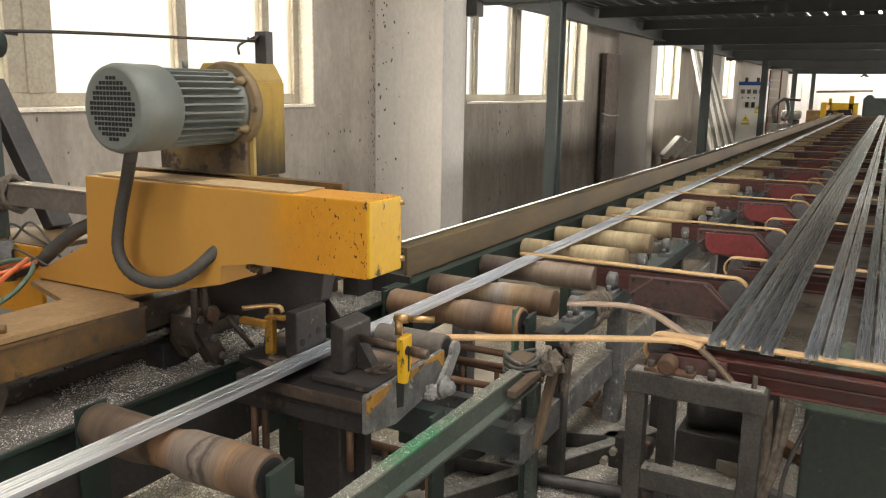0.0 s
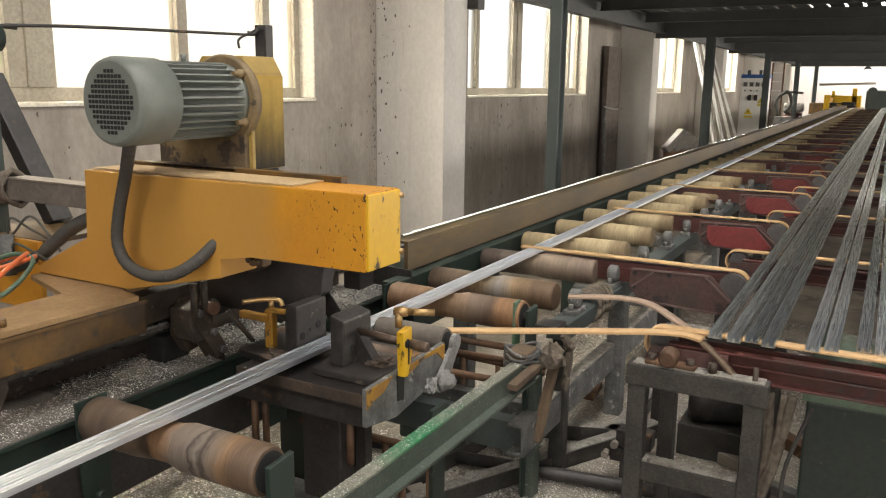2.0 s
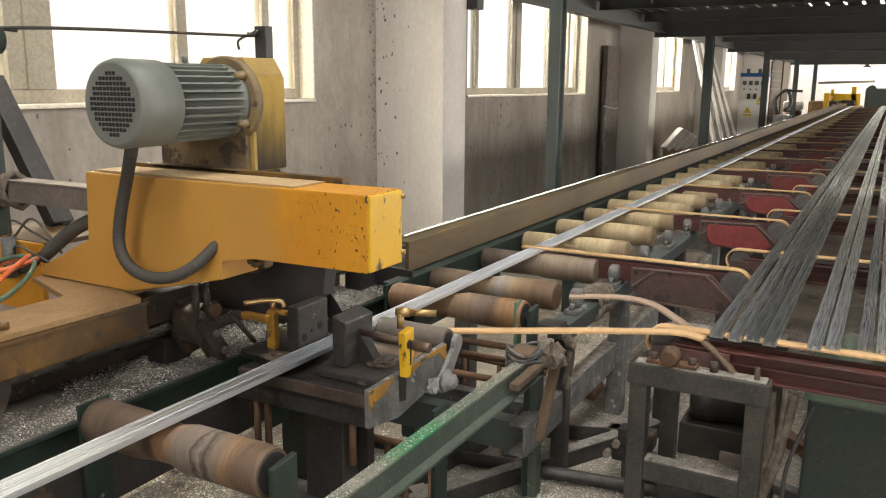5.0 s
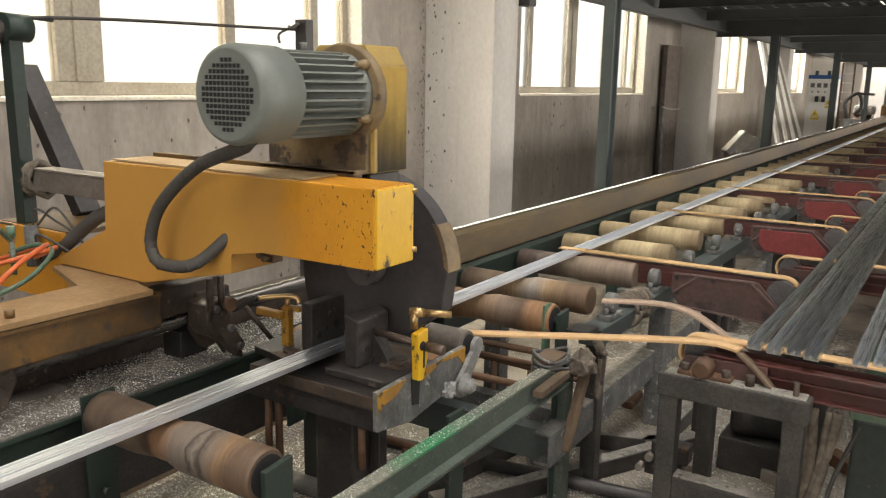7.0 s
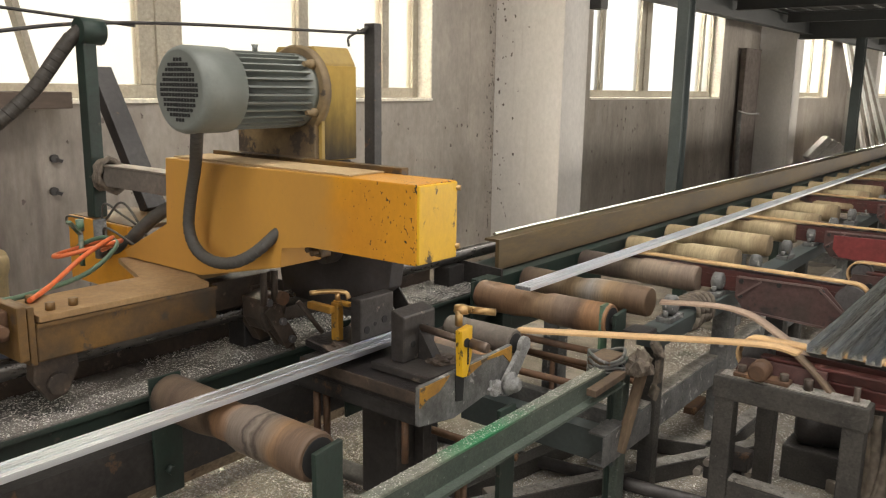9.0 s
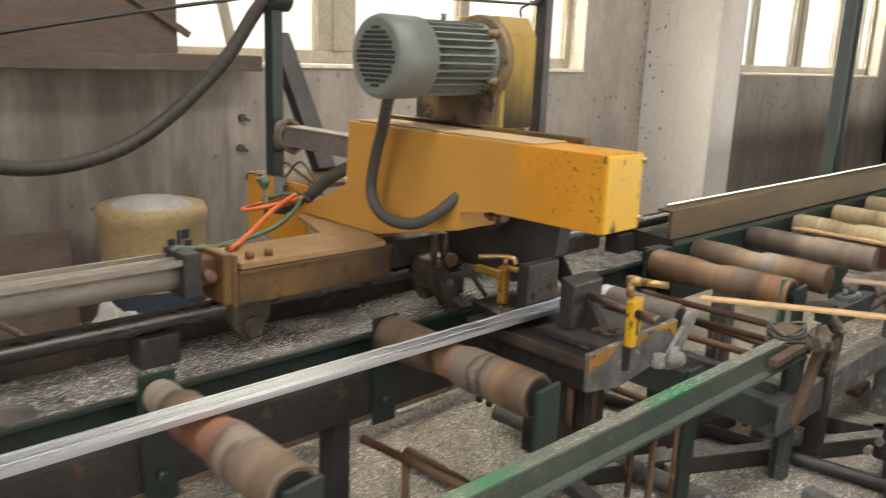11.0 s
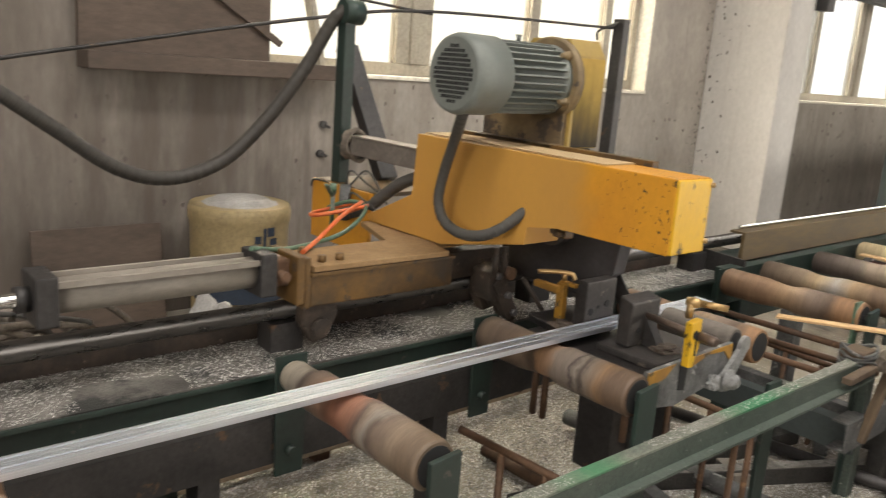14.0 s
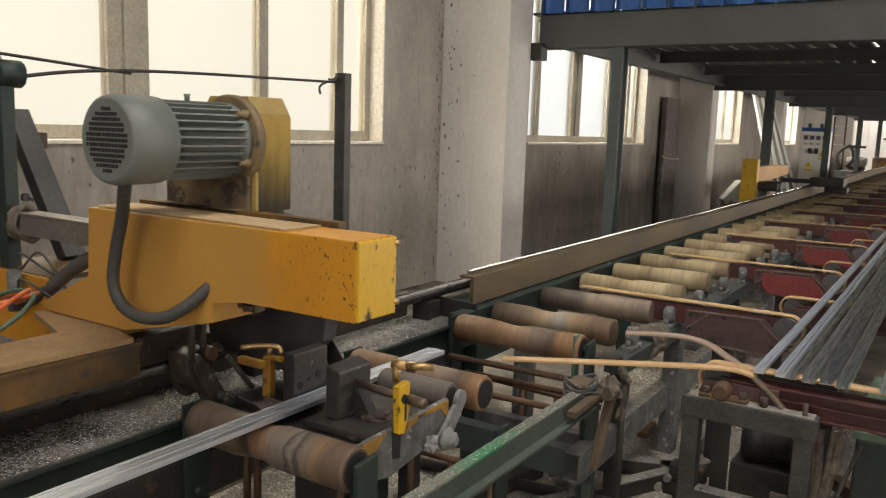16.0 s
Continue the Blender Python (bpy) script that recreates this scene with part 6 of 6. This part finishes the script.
def on_drum(name, u0, u1, z0, z1, m=M_NAVY):
    """A printed patch on the drum's wall; u: metres round it."""
    s = Shape()
    n = max(2, int(abs(u1 - u0) / 0.01))
    for k in range(n):
        vs = []
        for u, z in ((u0 + (u1 - u0) * k / n, z0), (u0 + (u1 - u0) * (k + 1) / n, z0), (u0 + (u1 - u0) * (k + 1) / n, z1), (u0 + (u1 - u0) * k / n, z1)):
            a = (u + 0.06) / DR - radians(25)
            vs.append(s.bm.verts.new((-3.35 + (DR + 0.003) * math.cos(a), 1.42 + (DR + 0.003) * math.sin(a), z + 0.04)))
        s.bm.faces.new(vs)
    return part(name, s, m, dr)


on_drum("printed_mark", 0.0, 0.03, 0.70, 0.735)
on_drum("printed_mark", 0.04, 0.055, 0.67, 0.78)
on_drum("printed_mark", 0.06, 0.10, 0.73, 0.78)
on_drum("printed_mark", 0.075, 0.115, 0.69, 0.72)
on_drum("printed_mark", 0.0, 0.11, 0.67, 0.685)
for k in range(3):
    on_drum("printed_bar", 0.0 + 0.04 * k, 0.03 + 0.04 * k, 0.615, 0.648)
on_drum("printed_bar", 0.0, 0.115, 0.585, 0.60)
on_drum("printed_band", -0.30, 0.30, 0.42, 0.50)
pl = thing("steel_plate", (-3.6, 0.85, 0.0), "rusty steel plate leaning on the wall", "plate")
part("sheet", Shape().box(-0.006, 0.006, 0.58, 1.15, 0.0, 0.77, 0.004, Matrix.Translation((-3.50, 0, 0)) @ Matrix.Rotation(radians(-9), 4, "Y")), M_BOARD, pl)
pp = thing("wall_pipe", (-3.5, 0.0, 0.0), "grey vertical pipe with a coupling by the wall", "pipe")
part("pipe", Shape().rod((-3.45, 0.02, 0), (-3.45, 0.02, 3.2), 0.055, 20), M_PLASTER, pp)
part("coupling", Shape().rod((-3.45, 0.02, 0.83), (-3.45, 0.02, 0.85), 0.064, 20), M_BOARD, pp)
cc = thing("cable_coil", (-2.9, 0.4, 0.0), "heap of old grey and black cable loops", "cable")
rng = random.Random(12)
for k in range(22):
    r, cx, cy, cz = rng.uniform(0.20, 0.36), -2.9 + rng.uniform(-0.1, 0.1), 0.30 + rng.uniform(-0.25, 0.25), 0.40 + rng.uniform(-0.25, 0.2)
    pts = [(cx + r * math.cos(a) * 0.7, cy + r * math.sin(a), max(0.02, cz + 0.03 * math.sin(a * 2 + k) + (0.35 + 0.5 * ((k * 7) % 5) / 5) * r * math.cos(a + 0.4 * (k % 4)))) for a in [j * math.tau / 30 for j in range(31)]]
    part("loop", Shape().tube(pts, rng.uniform(0.008, 0.014), 7), (M_RUBBER, M_ROPE, M_RUBBER, M_CYL)[k % 4], cc)
part("crate", Shape().box(-3.1, -2.7, 0.05, 0.7, 0.0, 0.2, 0.005), M_BOARD, cc)
sk = thing("woven_sack", (-2.6, 1.1, 0.0), "crumpled white woven sack behind the saw bed", "sack")
bm = bmesh.new()
bmesh.ops.create_icosphere(bm, subdivisions=4, radius=1.0)
for v in bm.verts:
    d = 1 + 0.25 * noise.noise(v.co * 2.2) + 0.1 * noise.noise(v.co * 6)
    v.co = Vector((-2.75 + v.co.x * 0.12 * d, 1.0 + v.co.y * 0.13 * d, max(FLOOR, 0.42 + v.co.z * 0.22 * d)))
for f in bm.faces:
    f.smooth = True
part("bag", bm, M_SACK, sk)
dp = thing("dark_panel", (-3.5, 11.5, 0.0), "dark brown panel leaning on the pillar, tied with white rope", "panel")
part("board", Shape().box(-3.62, -3.55, 11.42, 12.05, 0.0, 2.15, 0.005), M_STAIN, dp)
part("rope", Shape().tube(spline([(-3.53, 11.25, 1.32), (-3.53, 11.6, 1.28), (-3.53, 12.1, 1.27)], 6), 0.012, 6), M_SACK, dp)
part("pipe", Shape().rod((-3.46, 11.2, 0.0), (-3.54, 11.3, 1.3), 0.03, 10), M_GALV, dp)
for k in range(7):
    a = thing("leaning_profile", (-3.2, 16.5 + 0.18 * k, 0.0), "pale aluminium profile leaning against the pillar", "profile", "leaning profiles")
    part("bar", Shape().bar((-2.75 + 0.04 * k, 16.2 + 0.22 * k, 0.0), (-3.45 + 0.03 * k, 15.6 + 0.30 * k, 3.1 - 0.15 * k), 0.09, 0.05), M_CYL if k % 2 else M_WHITE, a)
jk = thing("cardboard_box", (-3.2, 14.9, 0.0), "brown cardboard box heaped with white rags", "box")
part("carton", Shape().box(-3.45, -2.9, 14.5, 15.1, 0.0, 0.5, 0.01), M_CARD, jk)
for k in range(5):
    part("rag", Shape().bar((-3.4 + 0.1 * k, 14.4 + 0.15 * k, 0.5), (-3.15 + 0.06 * k, 14.6 + 0.12 * k, 0.85 - 0.05 * k), 0.22, 0.12, 0.03), M_SACK, jk)

# ---- control cabinet ----
cab = thing("control_cabinet", (-2.68, 19.3, 0.0), "white electrical control cabinet with meters and warning stickers", "cabinet")
part("body", Shape().box(-2.96, -2.41, 19.1, 19.6, 0.06, 1.80, 0.01), M_WHITE, cab)
part("plinth", Shape().box(-2.94, -2.43, 19.12, 19.58, 0.0, 0.06), M_DARK_STEEL, cab)
part("top_band", Shape().box(-2.97, -2.40, 19.09, 19.61, 1.80, 1.88, 0.006), M_BLUE, cab, "blue top band")
for k in range(4):
    part("meter", Shape().box(-2.91 + 0.125 * k, -2.83 + 0.125 * k, 19.085, 19.1, 1.62, 1.71, 0.003), M_GREY_STEEL, cab)
    part("button", Shape().rod((-2.87 + 0.125 * k, 19.10, 1.53), (-2.87 + 0.125 * k, 19.07, 1.53), 0.018, 10), M_RED_BRIGHT if k % 2 else M_GREEN_WORN, cab)
for k in range(2):
    part("switch", Shape().box(-2.80 + 0.13 * k, -2.73 + 0.13 * k, 19.06, 19.1, 1.32, 1.44, 0.008), M_DARK_STEEL, cab)
for x, z, r in ((-2.77, 1.08, 0.085), (-2.52, 1.32, 0.075)):
    part("warning_sign", Shape().prism([(x - r, z - r * 0.7), (x + r, z - r * 0.7), (x, z + r)], "y", 19.092, 19.1), M_SIGN, cab, "yellow warning triangle")
    part("warning_mark", Shape().prism([(x - 0.012, z - r * 0.35), (x + 0.02, z + 0.0), (x, z + 0.01), (x + 0.016, z + r * 0.5), (x - 0.022, z + 0.0), (x, z - 0.005)], "y", 19.088, 19.092), M_BLACK, cab)
    part("warning_sign", Shape().box(x - r, x + r, 19.092, 19.1, z - r * 1.55, z - r * 1.0), M_SIGN, cab)
for x in (-2.86, -2.62, -2.54):
    part("fitting", Shape().box(x, x + 0.06, 19.2, 19.28, 1.88, 1.97, 0.005), M_GREEN_GREY, cab)

# ---- far end of the hall ----
fw = Shape()
x = -3.5
while x < 1.5:
    fw.box(x, x + 0.22, 36.0, 36.05, 0, 3.6).box(x + 0.22, x + 0.30, 36.02, 36.05, 0, 3.6)
    x += 0.30
fw.box(-3.66, 7.4, 36.06, 36.12, 0, 6.2)
setting("partition", fw, M_WHITE_SHEET, "white corrugated sheet partition at the far end", "partition")
pr = thing("extrusion_press", (-0.6, 33.0, 0.0), "distant extrusion press with dark cylinders and yellow guards", "press")
part("bed", Shape().box(-1.6, 0.6, 32.5, 35.0, 0.0, 0.8, 0.03), M_GREEN_GREY, pr)
part("frame", Shape().box(-0.9, 0.5, 33.2, 34.6, 0.8, 1.55, 0.06).rod((-0.7, 32.9, 1.5), (-0.7, 34.6, 1.5), 0.15, 20).rod((0.2, 32.9, 1.5), (0.2, 34.6, 1.5), 0.15, 20), M_GREEN_GREY, pr)
part("guard_rail", Shape().box(-2.0, -1.0, 32.2, 32.3, 0.9, 1.35, 0.02).box(-1.95, -1.85, 32.2, 32.3, 0.0, 1.5).box(-1.3, -1.15, 32.2, 32.3, 0.0, 1.6), M_YELLOW_CHIP, pr)
part("pipe", Shape().rod((-2.4, 32.4, 1.72), (-0.6, 32.4, 1.78), 0.04, 12), M_CYL, pr)
hl = thing("hall_lamp", (-0.9, 32.0, 2.25), "burning white hall lamp hanging at the far end", "lamp")
part("bulb", Shape().lathe((-0.9, 32.0, 2.16), (-0.9, 32.0, 2.26), [(0, 0.03), (0.5, 0.09), (1, 0.04)], 16), M_LAMP, hl)
part("shade", Shape().lathe((-0.9, 32.0, 2.24), (-0.9, 32.0, 2.36), [(0, 0.16), (0.6, 0.08), (1, 0.03)], 16), M_DARK_STEEL, hl)
part("stem", Shape().rod((-0.9, 32.0, 2.36), (-0.9, 32.0, 2.62), 0.01, 8), M_DARK_STEEL, hl)
ld = thing("ladder", (-3.1, 25.5, 0.0), "rusty red ladder leaning beside the column", "ladder")
for x in (-3.15, -2.85):
    part("stile", Shape().box(x, x + 0.04, 25.4, 25.45, 0, 2.3), M_RUST, ld)
for k in range(8):
    part("rung", Shape().box(-3.11, -2.85, 25.41, 25.44, 0.25 + 0.25 * k, 0.28 + 0.25 * k), M_WHITE, ld)
rb = thing("red_drum", (-2.7, 27.5, 0.0), "dull red steel drum with white sacks", "drum")
part("barrel", Shape().lathe((-2.7, 27.5, 0), (-2.7, 27.5, 0.85), [(0, 0.28), (0.33, 0.28), (0.35, 0.295), (0.37, 0.28), (0.66, 0.28), (0.68, 0.295), (0.7, 0.28), (1, 0.28)], 24), M_RED, rb)
part("sack", Shape().box(-2.95, -2.4, 27.2, 27.8, 0.85, 1.15, 0.1), M_SACK, rb)
yb = thing("yellow_machine", (-2.0, 29.5, 0.0), "yellow steel machine body beside the far rail", "machine")
part("body", Shape().box(-2.4, -1.7, 29.2, 30.4, 0.3, 1.12, 0.02), M_YELLOW_DIRTY, yb)
part("stand", Shape().box(-2.3, -1.8, 29.3, 30.3, 0.0, 0.3), M_DARK_STEEL, yb)
va = thing("valve_post", (-2.4, 22.0, 0.0), "dark valve cluster on a grey box", "valve")
part("box", Shape().box(-2.55, -2.15, 21.8, 22.2, 0.0, 0.9, 0.01), M_GALV, va)
part("pipes", Shape().tube(spline([(-2.5, 22, 0.9), (-2.55, 22, 1.3), (-2.3, 22, 1.5), (-2.2, 22, 1.2), (-2.35, 22, 1.0)], 8), 0.045, 8).rod((-2.3, 22, 1.5), (-1.95, 22, 1.48), 0.03, 8), M_DARK_STEEL, va)

# ---- puller ----
PY = 8.0
pu = thing("puller", (-1.7, PY, 1.09), "yellow puller carriage riding on the rail", "puller")
part("upright", Shape().box(-1.86, -1.70, PY, PY + 0.10, 0.80, 1.40, 0.01), M_YELLOW_CHIP, pu)
part("arm", Shape().prism([(PY + 0.1, 1.32), (PY + 0.1, 1.12), (PY + 0.9, 1.16), (PY + 1.9, 1.19), (PY + 1.9, 1.30), (PY + 0.7, 1.32)], "x", -1.84, -1.72, 0.008), M_YELLOW, pu)
part("wheel_box", Shape().box(-1.86, -1.50, PY + 0.05, PY + 0.55, 1.09, 1.16, 0.01).rod((-1.70, PY + 0.15, 1.12), (-1.48, PY + 0.15, 1.12), 0.05, 14), M_DARK_STEEL, pu)
part("gripper", Shape().box(-1.46, -1.08, PY + 1.8, PY + 2.1, 1.06, 1.17, 0.02).box(-1.80, -1.40, PY + 1.85, PY + 2.0, 1.09, 1.14, 0.01).box(-1.30, -1.05, PY + 1.9, PY + 2.1, 0.99, 1.06, 0.01), M_DARK_STEEL, pu)

# ---- hoses ----
mh = thing("cable_loop", (-2.3, -0.4, 1.6), "sagging black ribbed cable hose hung on the wire", "hose")


def hose_points(yc):
    d = yc - 1.14
    return [(-2.30, 0.19, 1.44), (-2.30, 0.335, 1.342 + 0.1 * d), (-2.30, 0.50 + 0.1 * d, 1.236 + 0.2 * d), (-2.30, 0.66 + 0.25 * d, 1.204 + 0.3 * d), (-2.29, 0.83 + 0.4 * d, 1.25 + 0.25 * d), (-2.27, 0.97 + 0.6 * d, 1.368 + 0.1 * d), (-2.22, 1.09 + 0.85 * d, 1.536), (-2.17, yc + 0.03, 1.70), (-2.15, yc + 0.08, 1.735)]


# hose in rigid links: the tail follows the post, the head stays on the wire
N_LINK = 44


def link_places(yc):
    pts = spline(hose_points(yc), 40)
    d = [0.0]
    for a, b in zip(pts, pts[1:]):
        d.append(d[-1] + (b - a).length)
    out = []
    k = 0
    for i in range(N_LINK + 1):
        s = d[-1] * i / N_LINK
        while k < len(d) - 2 and d[k + 1] < s:
            k += 1
        f = (s - d[k]) / max(d[k + 1] - d[k], 1e-9)
        out.append(pts[k].lerp(pts[k + 1], f))
    return out


def link_pose(a, b):
    return Matrix.Translation(a) @ (b - a).to_track_quat("Z", "Y").to_matrix().to_4x4()


def hose_link(parent, first, length, r, mat):
    if first is None:
        s = Shape().lathe((0, 0, -0.15 * length), (0, 0, 1.15 * length), [(k / 12, r * (1.0 if k % 2 else 0.93)) for k in range(13)], 14)
        o = part("hose_link", s, mat)
        o.parent = parent
        return o
    return again(first, "hose_link", parent, (0, 0, 0))


pl0 = link_places(YC)
BIG_LINKS = []
first = None
for i in range(N_LINK):
    o = hose_link(mh, first, (pl0[i + 1] - pl0[i]).length * 1.15, 0.022, M_RUBBER_DARK)
    first = first or o
    BIG_LINKS.append(o)
part("ribbed_end", Shape().tube(spline([(-2.31, 0.15, 1.465), (-2.30, 0.08, 1.448), (-2.30, 0.02, 1.415), (-2.30, -0.09, 1.337), (-2.28, -0.4, 1.16), (-2.25, -0.9, 1.08), (-2.28, -1.6, 1.2), (-2.34, -2.3, 1.38)], 30), 0.024, 12, 0.12), M_RUBBER_DARK, mh, "ribbed black conduit")
part("core", Shape().tube(spline([(-2.31, 0.12, 1.462), (-2.305, 0.16, 1.455), (-2.30, 0.20, 1.435)], 5), 0.010, 8), M_GREEN_HOSE, mh)
for k in range(4):
    part("tie", Shape().tube([(-2.325 + 0.04 * math.cos(a), 0.11 + 0.011 * k + 0.012 * math.sin(a + k), 1.482 + 0.048 * math.sin(a)) for a in [j * math.tau / 16 for j in range(17)]], 0.0045, 6), M_SACK, mh)
N_HOSE = 36


def motor_hose(shift):
    """Places along the motor's cable in the saw's own space."""
    a = Vector((HX - 0.012 + shift, -0.118, HZ - 0.094))
    k = shift / 0.31
    pts = spline([a + Vector((0.01, 0, 0.03)), a, (-1.445 + 0.195 * k, -0.075, 1.40 + 0.02 * k), (-1.488 + 0.10 * k, -0.062, 1.318 + 0.01 * k), (-1.503 + 0.068 * k, -0.06, 1.245), (-1.475 + 0.055 * k, -0.06, 1.197), (-1.413 + 0.038 * k, -0.058, 1.177 + 0.012 * k), (-1.345 + 0.02 * k, -0.05, 1.184 + 0.01 * k), (-1.295, -0.03, 1.212), (-1.262, 0.008, 1.256)], 20)
    d = [0.0]
    for p, q in zip(pts, pts[1:]):
        d.append(d[-1] + (q - p).length)
    out, k = [], 0
    for i in range(N_HOSE + 1):
        s = d[-1] * i / N_HOSE
        while k < len(d) - 2 and d[k + 1] < s:
            k += 1
        out.append(pts[k].lerp(pts[k + 1], (s - d[k]) / max(d[k + 1] - d[k], 1e-9)))
    return out


mh0 = motor_hose(0.0)
SMALL_LINKS = []
first = None
for i in range(N_HOSE):
    o = hose_link(saw, first, (mh0[1] - mh0[0]).length * 1.4, 0.0142, M_RUBBER)
    first = first or o
    SMALL_LINKS.append(o)

# ---- what moves ----
SAW_Y = [(0, 1.39), (7.6, 1.39), (8.2, 1.388), (9.3, 1.345), (10.3, 1.285), (11, 1.24), (11.5, 1.20), (12, 1.178), (12.5, 1.16), (13, 1.14), (13.5, 1.12), (14, 1.10), (14.5, 1.086), (15, 1.076), (15.5, 1.07), (16, 1.066)]
HEAD_X = [(0, 0.0), (4.9, 0.0), (5.4, 0.04), (5.8, 0.125), (6.0, 0.175), (6.3, 0.25), (6.5, 0.295), (6.8, 0.325), (7.0, 0.31), (7.25, 0.24), (7.5, 0.16), (7.75, 0.06), (8.0, 0.0), (16, 0.0)]
PULLER_Y = [(0, 27.4), (3.7, 27.6), (7.2, 27.9), (8.2, 28.0), (10.3, 22.5), (14.0, 13.4), (15.0, 11.0), (15.3, 10.25), (15.6, 9.6), (15.8, 9.0), (16, 8.72)]
END_Y = [(0, 0.0), (7.2, 0.0), (8.2, 0.01), (10.3, 0.04), (12.5, 0.08), (14, 0.095), (16, 0.12)]
CUT = [(0, 0, 0, 0), (7.25, 0, 0, 0), (7.5, 0, 0.12, 0), (7.8, 0, 0.42, 0), (8.0, 0, 0.56, 0), (8.2, 0, 0.62, 0.0), (8.8, 0.0, 0.55, 0.012), (9.5, 0.05, 0.47, 0.02), (10.3, 0.41, 0.45, 0.02), (10.5, 0.52, 0.45, 0.02), (11.0, 0.80, 0.45, 0.02), (11.3, 0.864, 0.45, 0.02), (16, 0.864, 0.45, 0.02)]


def motions():
    walk(saw, [(t, pose(0, y, 0)) for t, y in SAW_Y])
    walk(head, [(t, pose(HX + s - 0.016, 0.1, HZ)) for t, s in HEAD_X])
    for i, o in enumerate(SMALL_LINKS):
        rows = []
        for t, s in HEAD_X:
            p = motor_hose(s)
            rows.append((t, link_pose(p[i], p[i + 1])))
        walk(o, rows)
    for i, o in enumerate(BIG_LINKS):
        rows = []
        for t, y in SAW_Y:
            p = link_places(y)
            m = link_pose(p[i], p[i + 1])
            m.translation -= Vector((-2.3, -0.4, 1.6))
            rows.append((t, m))
        walk(o, rows)
    walk(pu, [(t, pose(-1.7, y, 1.09)) for t, y in PULLER_Y])
    for o, x in STRANDS:
        walk(o, [(t, pose(x, 1.74 + d, 0.951)) for t, d in END_Y])
    for k, (o, x) in enumerate(CUTS):
        walk(o, [(t, pose(x + dx + 0.028 * k * min(1.0, dx * 3), 1.743 + dy, 0.951 + dz)) for t, dx, dy, dz in CUT])
    for o, x, y in STOCK:
        walk(o, [(0, pose(x, y, 0.970)), (8.8, pose(x, y, 0.970)), (10.3, pose(x, y, 0.970)), (11.3, pose(x + 0.06, y, 0.970)), (16, pose(x + 0.06, y, 0.970))])


motions()
